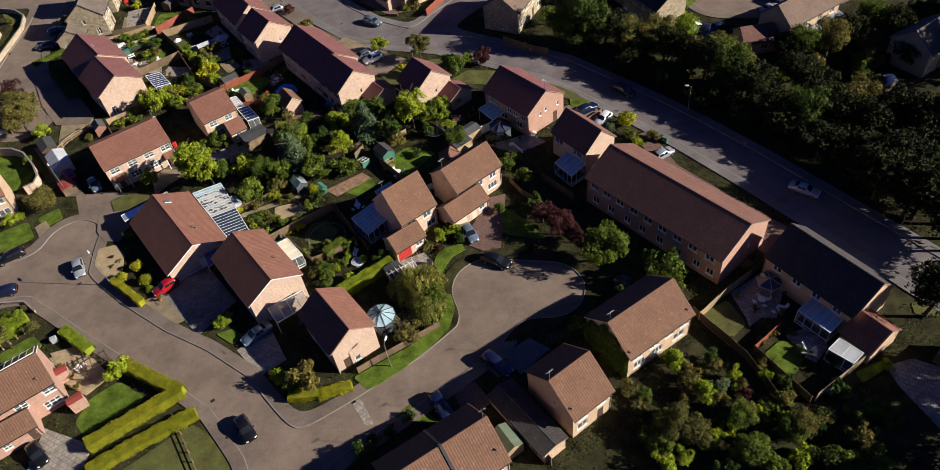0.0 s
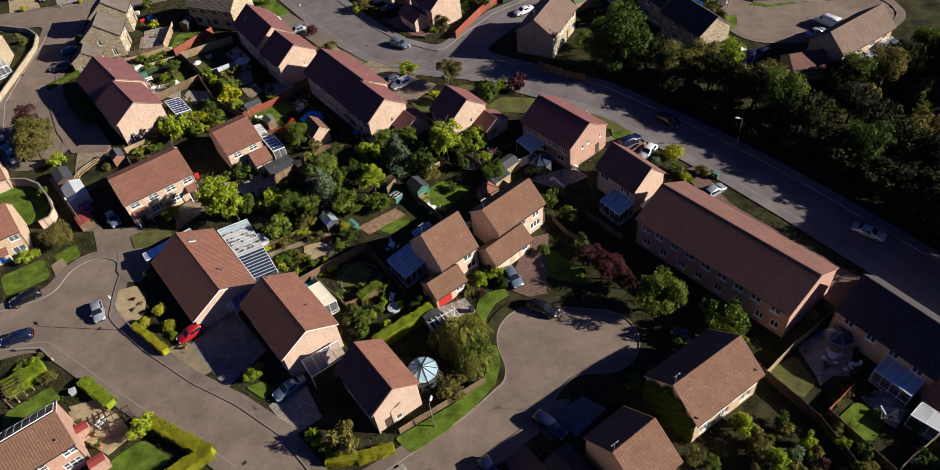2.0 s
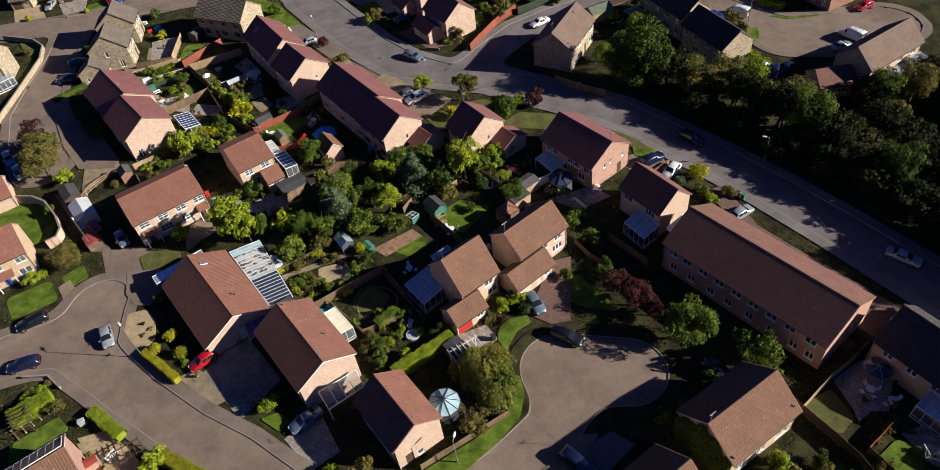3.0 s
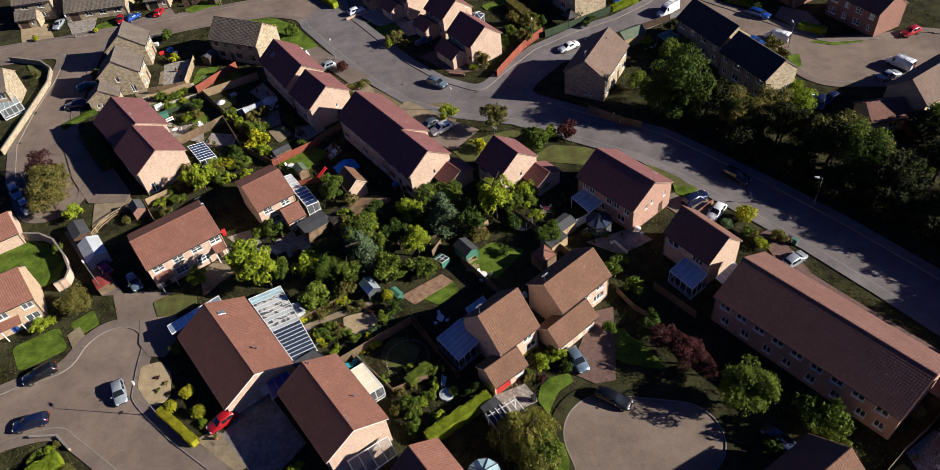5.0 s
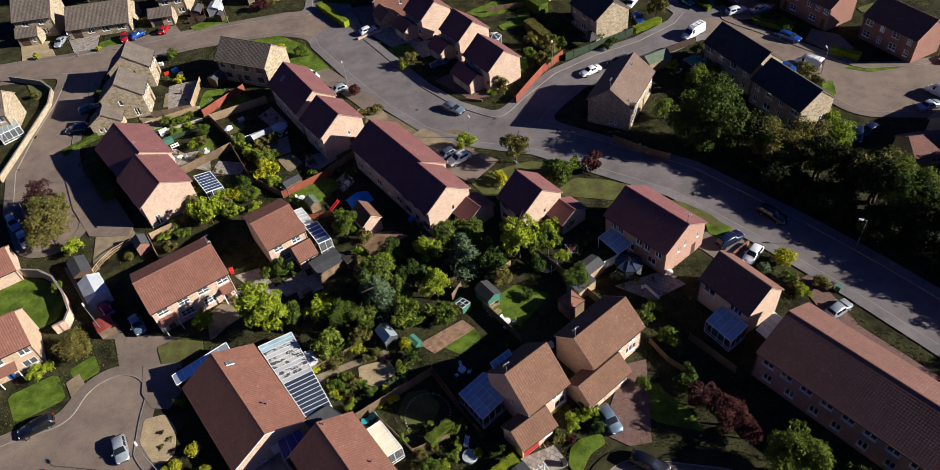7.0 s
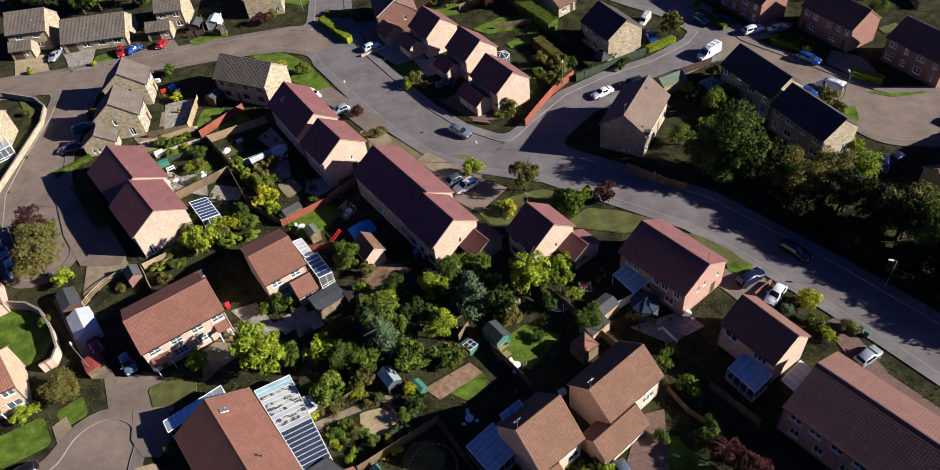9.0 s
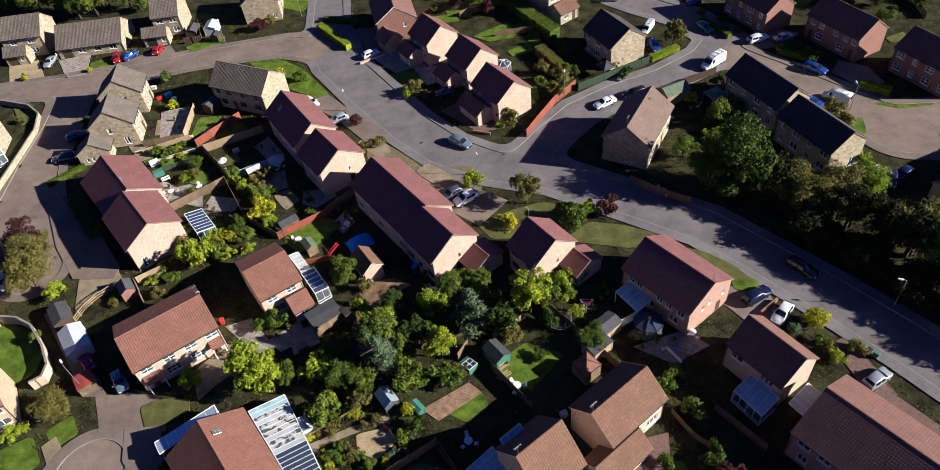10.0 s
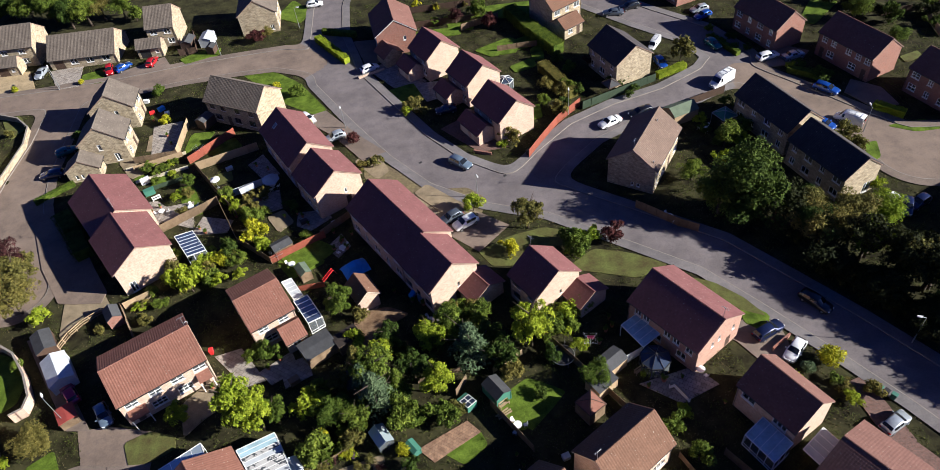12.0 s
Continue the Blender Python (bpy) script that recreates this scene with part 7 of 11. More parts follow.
plant("low", LEAF_OLIVE, -71.7, 122.4, 1.20, 1.00, 142, "olive-brown low spreading shrub in a back garden", "shrub", name="shrub")
plant("shrub", LEAF_YEL, -45.9, 168.3, 0.80, 1.00, 143, "golden-yellow rounded garden shrub in a back garden", "shrub", name="shrub")
plant("shrub", LEAF_YEL, -75.1, 173.7, 1.20, 1.00, 144, "golden-yellow rounded garden shrub in a back garden", "shrub", name="shrub")
plant("shrub", LEAF_MID, -79.1, 184.7, 1.40, 1.00, 145, "mid-green rounded garden shrub in a back garden", "shrub", name="shrub")
plant("shrub", LEAF_LIME, -15.9, 140.0, 1.70, 1.00, 146, "bright lime-green rounded garden shrub on a roadside verge", "shrub", name="shrub")
plant("oval", LEAF_OLIVE, -7.5, 134.9, 1.20, 0.95, 147, "olive-brown upright leafy tree on a roadside verge", "tree", name="tree")
plant("shrub", LEAF_YEL, -10.7, 130.2, 1.50, 0.90, 148, "golden-yellow rounded garden shrub on a roadside verge", "shrub", name="shrub")
plant("shrub", LEAF_MID, -0.5, 128.9, 2.20, 1.00, 149, "mid-green rounded garden shrub on a roadside verge", "shrub", name="shrub")
plant("shrub", LEAF_LIME, 1.7, 131.1, 1.50, 1.00, 150, "bright lime-green rounded garden shrub on a roadside verge", "shrub", name="shrub")
plant("shrub", LEAF_DARK, -1.6, 130.8, 1.60, 1.00, 151, "dark green rounded garden shrub on a roadside verge", "shrub", name="shrub")
plant("shrub", LEAF_RED, 4.9, 130.5, 1.70, 1.20, 152, "dark red rounded garden shrub on a roadside verge", "shrub", name="shrub")
plant("ball", LEAF_RED, -36.8, 161.3, 2.00, 1.00, 153, "dark red clipped ball shrub on a roadside verge", "shrub", name="shrub")
plant("low", LEAF_OLIVE, -32.6, 154.8, 1.60, 1.00, 154, "olive-brown low spreading shrub on a roadside verge", "shrub", name="shrub")
plant("low", LEAF_OLIVE, -34.7, 154.1, 1.30, 1.00, 155, "olive-brown low spreading shrub on a roadside verge", "shrub", name="shrub")
plant("shrub", LEAF_MID, -49.3, 178.6, 1.60, 1.00, 156, "mid-green rounded garden shrub on a roadside verge", "shrub", name="shrub")
plant("low", LEAF_YEL, -54.3, 182.9, 1.00, 1.00, 157, "golden-yellow low spreading shrub on a roadside verge", "shrub", name="shrub")
plant("ball", LEAF_YEL, 27.7, 105.8, 2.50, 1.00, 158, "golden-yellow clipped ball shrub on a roadside verge", "shrub", name="shrub")
plant("ball", LEAF_BLUE, 24.6, 104.8, 1.50, 1.00, 159, "blue-green clipped ball shrub on a roadside verge", "shrub", name="shrub")
plant("shrub", LEAF_OLIVE, 28.0, 101.6, 1.00, 0.80, 160, "olive-brown rounded garden shrub on a roadside verge", "shrub", name="shrub")
plant("shrub", LEAF_LIME, 28.2, 99.8, 1.10, 0.80, 161, "bright lime-green rounded garden shrub on a roadside verge", "shrub", name="shrub")
plant("shrub", LEAF_OLIVE, 30.8, 100.8, 1.20, 0.80, 162, "olive-brown rounded garden shrub on a roadside verge", "shrub", name="shrub")
plant("shrub", LEAF_MID, 27.3, 102.8, 0.90, 0.80, 163, "mid-green rounded garden shrub on a roadside verge", "shrub", name="shrub")
plant("low", LEAF_LIME, 22.8, 103.5, 1.30, 1.00, 164, "bright lime-green low spreading shrub on a roadside verge", "shrub", name="shrub")
plant("shrub", LEAF_OLIVE, -25.6, 170.1, 1.70, 1.00, 165, "olive-brown rounded garden shrub on a roadside verge", "shrub", name="shrub")
plant("shrub", LEAF_LIME, -26.8, 168.7, 1.20, 0.80, 166, "bright lime-green rounded garden shrub on a roadside verge", "shrub", name="shrub")
plant("low", LEAF_OLIVE, -24.0, 168.6, 1.30, 1.00, 167, "olive-brown low spreading shrub on a roadside verge", "shrub", name="shrub")
plant("shrub", LEAF_OLIVE, -8.1, 157.1, 1.80, 1.00, 168, "olive-brown rounded garden shrub on a roadside verge", "shrub", name="shrub")
plant("low", LEAF_LIME, -9.7, 156.2, 1.00, 1.00, 169, "bright lime-green low spreading shrub on a roadside verge", "shrub", name="shrub")
plant("shrub", LEAF_OLIVE, 27.3, 177.3, 2.40, 1.10, 170, "olive-brown rounded garden shrub on a roadside verge", "shrub", name="shrub")
plant("shrub", LEAF_OLIVE, 46.6, 147.5, 2.30, 1.00, 171, "olive-brown rounded garden shrub on a roadside verge", "shrub", name="shrub")
plant("shrub", LEAF_OLIVE, 48.3, 145.9, 1.60, 1.00, 172, "olive-brown rounded garden shrub on a roadside verge", "shrub", name="shrub")
plant("shrub", LEAF_LIME, 46.9, 136.2, 1.40, 1.00, 173, "bright lime-green rounded garden shrub on a roadside verge", "shrub", name="shrub")
plant("shrub", LEAF_MID, -10.8, 202.8, 1.80, 1.40, 174, "mid-green rounded garden shrub on a roadside verge", "shrub", name="shrub")
plant("oval", LEAF_RED, -16.3, 201.3, 0.80, 0.90, 175, "dark red upright leafy tree on a roadside verge", "tree", name="tree")
plant("shrub", LEAF_DARK, 3.6, 181.3, 1.50, 1.00, 176, "dark green rounded garden shrub on a roadside verge", "shrub", name="shrub")
plant("shrub", LEAF_MID, 5.5, 177.8, 1.40, 1.00, 177, "mid-green rounded garden shrub on a roadside verge", "shrub", name="shrub")
plant("low", LEAF_YEL, -116.9, 206.3, 1.00, 1.00, 178, "golden-yellow low spreading shrub on a roadside verge", "shrub", name="shrub")
plant("ball", LEAF_YEL, -98.5, 192.2, 1.10, 1.00, 179, "golden-yellow clipped ball shrub on a roadside verge", "shrub", name="shrub")
plant("ball", LEAF_YEL, -112.9, 191.7, 1.20, 1.00, 180, "golden-yellow clipped ball shrub on a roadside verge", "shrub", name="shrub")
plant("shrub", LEAF_RED, -61.7, 202.5, 1.80, 1.00, 181, "dark red rounded garden shrub on a roadside verge", "shrub", name="shrub")
plant("shrub", LEAF_OLIVE, -59.3, 204.0, 1.40, 1.00, 182, "olive-brown rounded garden shrub on a roadside verge", "shrub", name="shrub")
plant("broad", LEAF_MID, -115.0, 222.6, 1.30, 1.00, 183, "mid-green broad leafy tree behind the houses", "tree", name="tree")
plant("broad", LEAF_DARK, -109.3, 218.4, 1.20, 1.00, 184, "dark green broad leafy tree behind the houses", "tree", name="tree")
plant("broad", LEAF_MID, -120.7, 223.3, 1.20, 1.00, 185, "mid-green broad leafy tree behind the houses", "tree", name="tree")
plant("broad", LEAF_MID, -105.1, 219.0, 1.20, 1.00, 186, "mid-green broad leafy tree behind the houses", "tree", name="tree")
plant("broad", LEAF_OLIVE, -102.3, 221.2, 1.10, 1.00, 187, "olive-brown broad leafy tree behind the houses", "tree", name="tree")
plant("broad", LEAF_DARK, -126.7, 226.8, 1.20, 1.00, 188, "dark green broad leafy tree behind the houses", "tree", name="tree")
plant("broad", LEAF_MID, -97.3, 220.9, 0.90, 1.00, 189, "mid-green broad leafy tree behind the houses", "tree", name="tree")
plant("shrub", LEAF_MID, -93.7, 218.7, 2.00, 1.00, 190, "mid-green rounded garden shrub behind the houses", "shrub", name="shrub")
plant("broad", LEAF_DARK, 25.7, 134.0, 1.75, 1.00, 191, "dark green broad leafy tree in the roadside tree belt", "tree", name="tree")
plant("broad", LEAF_MID, 22.1, 134.2, 1.20, 1.00, 192, "mid-green broad leafy tree in the roadside tree belt", "tree", name="tree")
plant("broad", LEAF_MID, 20.1, 142.3, 0.70, 0.75, 193, "mid-green broad leafy tree in the roadside tree belt", "tree", name="tree")
plant("oval", LEAF_MID, 27.7, 149.8, 1.10, 0.90, 194, "mid-green broad leafy tree in the roadside tree belt", "tree", name="tree")
plant("oval", LEAF_MID, 31.3, 152.3, 0.80, 0.80, 195, "mid-green broad leafy tree in the roadside tree belt", "tree", name="tree")
# Four trees out of view, added to throw shade over the belt.
plant("broad", LEAF_BELT, 86.0, 88.5, 2.0, 1.15, 811, "unseen tall dark green broad tree added to shade the tree belt", "tree", name="tree")
plant("broad", LEAF_BELT, 90.5, 97.5, 1.9, 1.2, 812, "unseen tall dark green broad tree added to shade the tree belt", "tree", name="tree")
plant("broad", LEAF_BELT, 96.0, 107.5, 2.0, 1.1, 813, "unseen tall dark green broad tree added to shade the tree belt", "tree", name="tree")
plant("broad", LEAF_BELT, 102.0, 117.0, 1.9, 1.2, 814, "unseen tall dark green broad tree added to shade the tree belt", "tree", name="tree")
# Three more trees out of view, added to darken the gardens west of them.
plant("broad", LEAF_BELT, 60.5, 43.0, 1.6, 1.1, 820, "unseen tall broad tree beside the main road, added for shade", "tree", name="tree")
plant("broad", LEAF_BELT, 56.5, 35.0, 1.7, 1.1, 821, "unseen tall broad tree beside the main road, added for shade", "tree", name="tree")
plant("broad", LEAF_BELT, 64.0, 47.5, 1.4, 1.1, 822, "unseen tall broad tree beside the main road, added for shade", "tree", name="tree")
plant("broad", LEAF_BELT, 29.7, 131.7, 1.20, 1.00, 196, "shade-dark green broad leafy tree in the roadside tree belt", "tree", name="tree")
plant("broad", LEAF_OLIVE, 33.4, 127.1, 1.20, 0.90, 197, "olive-brown broad leafy tree in the roadside tree belt", "tree", name="tree")
plant("broad", LEAF_DARK, 32.0, 130.2, 1.10, 0.90, 198, "dark green broad leafy tree in the roadside tree belt", "tree", name="tree")
plant("broad", LEAF_OLIVE, 39.2, 127.7, 1.10, 0.95, 199, "olive-brown broad leafy tree in the roadside tree belt", "tree", name="tree")
plant("broad", LEAF_LIME, 44.0, 128.2, 1.00, 0.90, 200, "bright lime-green broad leafy tree in the roadside tree belt", "tree", name="tree")
plant("broad", LEAF_BELT, 42.0, 118.6, 1.20, 1.10, 201, "shade-dark green broad leafy tree in the roadside tree belt", "tree", name="tree")
plant("broad", LEAF_OLIVE, 45.1, 115.8, 1.45, 0.99, 202, "olive-brown broad leafy tree in the roadside tree belt", "tree", name="tree")
plant("broad", LEAF_MID, 46.8, 112.5, 1.30, 1.08, 203, "mid-green broad leafy tree in the roadside tree belt", "tree", name="tree")
plant("broad", LEAF_OLIVE, 48.4, 110.8, 1.10, 1.10, 204, "olive-brown broad leafy tree in the roadside tree belt", "tree", name="tree")
plant("broad", LEAF_BELT, 49.6, 106.4, 1.30, 0.98, 205, "shade-dark green broad leafy tree in the roadside tree belt", "tree", name="tree")
plant("broad", LEAF_LIME, 39.5, 122.4, 1.00, 1.10, 206, "bright lime-green broad leafy tree in the roadside tree belt", "tree", name="tree")
plant("broad", LEAF_OLIVE, 36.0, 124.7, 1.00, 1.10, 207, "olive-brown broad leafy tree in the roadside tree belt", "tree", name="tree")
plant("broad", LEAF_OLIVE, 34.2, 130.2, 0.95, 1.10, 208, "olive-brown broad leafy tree in the roadside tree belt", "tree", name="tree")
plant("broad", LEAF_DARK, 26.1, 132.0, 1.50, 0.61, 209, "dark green broad leafy tree in the roadside tree belt", "tree", name="tree")
plant("broad", LEAF_BELT, 44.3, 115.6, 1.40, 0.97, 210, "shade-dark green broad leafy tree in the roadside tree belt", "tree", name="tree")
plant("broad", LEAF_DARK, 47.0, 110.6, 1.20, 1.10, 211, "dark green broad leafy tree in the roadside tree belt", "tree", name="tree")
plant("oval", LEAF_MID, 53.9, 108.6, 1.10, 1.00, 212, "mid-green broad leafy tree in the roadside tree belt", "tree", name="tree")
plant("broad", LEAF_BELT, 58.9, 102.7, 1.25, 1.00, 213, "shade-dark green broad leafy tree in the roadside tree belt", "tree", name="tree")
plant("broad", LEAF_BELT, 58.1, 109.2, 1.10, 1.00, 214, "shade-dark green broad leafy tree in the roadside tree belt", "tree", name="tree")
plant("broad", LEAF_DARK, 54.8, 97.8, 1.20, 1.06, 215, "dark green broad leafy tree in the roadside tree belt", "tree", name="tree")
plant("broad", LEAF_BELT, 59.7, 97.8, 1.20, 1.00, 216, "shade-dark green broad leafy tree in the roadside tree belt", "tree", name="tree")
plant("broad", LEAF_BELT, 68.6, 95.0, 1.20, 1.00, 217, "shade-dark green broad leafy tree in the roadside tree belt", "tree", name="tree")
plant("broad", LEAF_BELT, 70.9, 91.7, 1.30, 1.00, 218, "shade-dark green broad leafy tree in the roadside tree belt", "tree", name="tree")
plant("broad", LEAF_BELT, 64.5, 83.9, 1.35, 1.01, 219, "shade-dark green broad leafy tree in the roadside tree belt", "tree", name="tree")
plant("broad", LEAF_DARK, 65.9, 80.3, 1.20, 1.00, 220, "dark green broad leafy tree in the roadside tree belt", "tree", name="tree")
plant("broad", LEAF_BELT, 64.1, 93.6, 1.20, 1.00, 221, "shade-dark green broad leafy tree in the roadside tree belt", "tree", name="tree")
plant("broad", LEAF_BELT, 58.5, 87.6, 1.40, 0.72, 222, "shade-dark green broad leafy tree in the roadside tree belt", "tree", name="tree")
plant("broad", LEAF_BELT, 60.0, 81.9, 1.40, 1.00, 223, "shade-dark green broad leafy tree in the roadside tree belt", "tree", name="tree")
plant("broad", LEAF_BELT, 54.9, 91.7, 1.30, 0.71, 224, "shade-dark green broad leafy tree in the roadside tree belt", "tree", name="tree")
plant("broad", LEAF_BELT, 51.8, 98.4, 1.30, 0.78, 225, "shade-dark green broad leafy tree in the roadside tree belt", "tree", name="tree")
plant("broad", LEAF_BELT, 47.8, 103.7, 1.20, 0.82, 226, "shade-dark green broad leafy tree in the roadside tree belt", "tree", name="tree")
plant("broad", LEAF_BELT, 58.9, 81.0, 1.20, 1.00, 227, "shade-dark green broad leafy tree in the roadside tree belt", "tree", name="tree")
plant("broad", LEAF_BELT, 62.2, 76.1, 1.40, 1.00, 228, "shade-dark green broad leafy tree in the roadside tree belt", "tree", name="tree")
plant("broad", LEAF_BELT, 42.3, 108.4, 1.10, 0.72, 229, "shade-dark green broad leafy tree in the roadside tree belt", "tree", name="tree")
plant("broad", LEAF_BELT, 37.9, 114.9, 1.10, 0.75, 230, "shade-dark green broad leafy tree in the roadside tree belt", "tree", name="tree")
plant("broad", LEAF_BELT, 32.9, 121.1, 1.10, 0.74, 231, "shade-dark green broad leafy tree in the roadside tree belt", "tree", name="tree")
plant("broad", LEAF_BELT, 38.6, 122.1, 1.10, 1.10, 232, "shade-dark green broad leafy tree in the roadside tree belt", "tree", name="tree")
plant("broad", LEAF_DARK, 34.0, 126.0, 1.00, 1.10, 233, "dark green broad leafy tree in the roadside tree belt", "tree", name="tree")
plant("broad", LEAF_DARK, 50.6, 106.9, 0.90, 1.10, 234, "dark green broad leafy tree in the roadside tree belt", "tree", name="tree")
plant("broad", LEAF_BELT, 61.2, 76.7, 1.10, 1.00, 235, "shade-dark green broad leafy tree in the roadside tree belt", "tree", name="tree")
plant("broad", LEAF_BELT, 69.4, 85.1, 1.20, 1.00, 236, "shade-dark green broad leafy tree in the roadside tree belt", "tree", name="tree")
plant("broad", LEAF_BELT, 64.7, 71.6, 1.30, 1.00, 237, "shade-dark green broad leafy tree in the roadside tree belt", "tree", name="tree")
plant("broad", LEAF_BELT, 66.2, 74.3, 1.40, 1.00, 238, "shade-dark green broad leafy tree in the roadside tree belt", "tree", name="tree")
plant("broad", LEAF_BELT, 66.7, 68.6, 1.40, 1.00, 239, "shade-dark green broad leafy tree in the roadside tree belt", "tree", name="tree")
plant("broad", LEAF_BELT, 55.2, 59.3, 1.30, 1.00, 240, "shade-dark green broad leafy tree in the roadside tree belt", "tree", name="tree")
plant("broad", LEAF_MID, 17.3, 75.3, 1.00, 1.00, 241, "mid-green broad leafy tree beside the long terrace", "tree", name="tree")
plant("broad", LEAF_LIME, 15.7, 75.7, 0.60, 0.90, 242, "bright lime-green broad leafy tree beside the long terrace", "tree", name="tree")
plant("broad", LEAF_RED, 12.0, 81.8, 0.75, 0.90, 243, "dark red broad leafy tree beside the long terrace", "tree", name="tree")
plant("oval", LEAF_RED, 9.8, 84.8, 0.90, 0.80, 244, "dark red upright leafy tree beside the long terrace", "tree", name="tree")
plant("oval", LEAF_RED, 13.9, 79.8, 0.80, 0.80, 245, "dark red upright leafy tree beside the long terrace", "tree", name="tree")
plant("shrub", LEAF_MID, 24.6, 70.4, 2.40, 1.30, 246, "mid-green rounded garden shrub beside the long terrace", "shrub", name="shrub")
plant("shrub", LEAF_DARK, 23.7, 73.0, 1.60, 1.20, 247, "dark green rounded garden shrub beside the long terrace", "shrub", name="shrub")
plant("shrub", LEAF_MID, 26.1, 69.2, 1.20, 1.00, 248, "mid-green rounded garden shrub beside the long terrace", "shrub", name="shrub")
plant("shrub", LEAF_DARK, 8.3, 87.2, 1.60, 1.00, 249, "dark green rounded garden shrub beside the long terrace", "shrub", name="shrub")
plant("shrub", LEAF_LIME, 21.7, 56.6, 1.44, 1.10, 250, "bright lime-green rounded garden shrub in an overgrown garden", "shrub", name="shrub")
plant("shrub", LEAF_OLIVE, 23.3, 54.4, 1.44, 1.00, 251, "olive-brown rounded garden shrub in an overgrown garden", "shrub", name="shrub")
plant("shrub", LEAF_LIME, 28.6, 53.8, 0.86, 1.80, 252, "bright lime-green rounded garden shrub in an overgrown garden", "shrub", name="shrub")
plant("shrub", LEAF_LIME, 32.1, 53.2, 0.79, 1.60, 253, "bright lime-green rounded garden shrub in an overgrown garden", "shrub", name="shrub")
plant("shrub", LEAF_LIME, 23.9, 51.8, 1.50, 1.00, 254, "bright lime-green rounded garden shrub in an overgrown garden", "shrub", name="shrub")
plant("shrub", LEAF_BLUE, 26.4, 52.4, 1.15, 1.00, 255, "blue-green rounded garden shrub in an overgrown garden", "shrub", name="shrub")
plant("shrub", LEAF_RED, 28.9, 51.2, 0.94, 1.20, 256, "dark red rounded garden shrub in an overgrown garden", "shrub", name="shrub")
plant("shrub", LEAF_OLIVE, 28.1, 48.2, 1.50, 1.20, 257, "olive-brown rounded garden shrub in an overgrown garden", "shrub", name="shrub")
plant("shrub", LEAF_OLIVE, 33.2, 49.3, 1.15, 1.10, 258, "olive-brown rounded garden shrub in an overgrown garden", "shrub", name="shrub")
plant("shrub", LEAF_OLIVE, 32.4, 45.6, 1.15, 1.00, 259, "olive-brown rounded garden shrub in an overgrown garden", "shrub", name="shrub")
plant("shrub", LEAF_OLIVE, 18.2, 49.1, 1.15, 1.00, 260, "olive-brown rounded garden shrub in an overgrown garden", "shrub", name="shrub")
plant("shrub", LEAF_OLIVE, 20.3, 47.9, 1.15, 1.00, 261, "olive-brown rounded garden shrub in an overgrown garden", "shrub", name="shrub")
plant("shrub", LEAF_MID, 22.5, 45.8, 1.15, 1.00, 262, "mid-green rounded garden shrub in an overgrown garden", "shrub", name="shrub")
plant("shrub", LEAF_LIME, 19.6, 44.2, 1.15, 1.00, 263, "bright lime-green rounded garden shrub in an overgrown garden", "shrub", name="shrub")
plant("shrub", LEAF_LIME, 17.3, 43.4, 1.44, 1.00, 264, "bright lime-green rounded garden shrub in an overgrown garden", "shrub", name="shrub")
plant("shrub", LEAF_LIME, 32.0, 42.2, 1.44, 1.00, 265, "bright lime-green rounded garden shrub in an overgrown garden", "shrub", name="shrub")
plant("shrub", LEAF_OLIVE, 27.0, 43.2, 1.50, 1.00, 266, "olive-brown rounded garden shrub in an overgrown garden", "shrub", name="shrub")
plant("shrub", LEAF_MID, 28.8, 41.6, 1.44, 1.00, 267, "mid-green rounded garden shrub in an overgrown garden", "shrub", name="shrub")
plant("shrub", LEAF_OLIVE, 44.1, 46.3, 1.15, 1.00, 268, "olive-brown rounded garden shrub in an overgrown garden", "shrub", name="shrub")
plant("shrub", LEAF_OLIVE, 40.7, 42.6, 1.01, 1.10, 269, "olive-brown rounded garden shrub in an overgrown garden", "shrub", name="shrub")
plant("shrub", LEAF_OLIVE, 38.7, 41.4, 1.30, 1.00, 270, "olive-brown rounded garden shrub in an overgrown garden", "shrub", name="shrub")
plant("shrub", LEAF_OLIVE, 15.6, 53.5, 1.15, 1.10, 271, "olive-brown rounded garden shrub in an overgrown garden", "shrub", name="shrub")
plant("shrub", LEAF_OLIVE, 16.2, 51.0, 1.01, 1.00, 272, "olive-brown rounded garden shrub in an overgrown garden", "shrub", name="shrub")
plant("shrub", LEAF_MID, 17.3, 52.5, 1.01, 1.00, 273, "mid-green rounded garden shrub in an overgrown garden", "shrub", name="shrub")
plant("shrub", LEAF_DARK, 41.1, 54.2, 1.08, 1.00, 274, "dark green rounded garden shrub in an overgrown garden", "shrub", name="shrub")
plant("shrub", LEAF_DARK, 39.9, 50.0, 1.22, 1.00, 275, "dark green rounded garden shrub in an overgrown garden", "shrub", name="shrub")
plant("shrub", LEAF_DARK, 35.5, 46.6, 1.44, 1.00, 276, "dark green rounded garden shrub in an overgrown garden", "shrub", name="shrub")
plant("shrub", LEAF_DARK, 25.6, 48.0, 1.30, 1.00, 277, "dark green rounded garden shrub in an overgrown garden", "shrub", name="shrub")
plant("shrub", LEAF_DARK, 26.9, 56.3, 1.15, 1.00, 278, "dark green rounded garden shrub in an overgrown garden", "shrub", name="shrub")
plant("shrub", LEAF_DARK, 34.2, 51.8, 1.08, 1.00, 279, "dark green rounded garden shrub in an overgrown garden", "shrub", name="shrub")
plant("shrub", LEAF_DARK, 40.1, 45.9, 1.44, 1.00, 280, "dark green rounded garden shrub in an overgrown garden", "shrub", name="shrub")
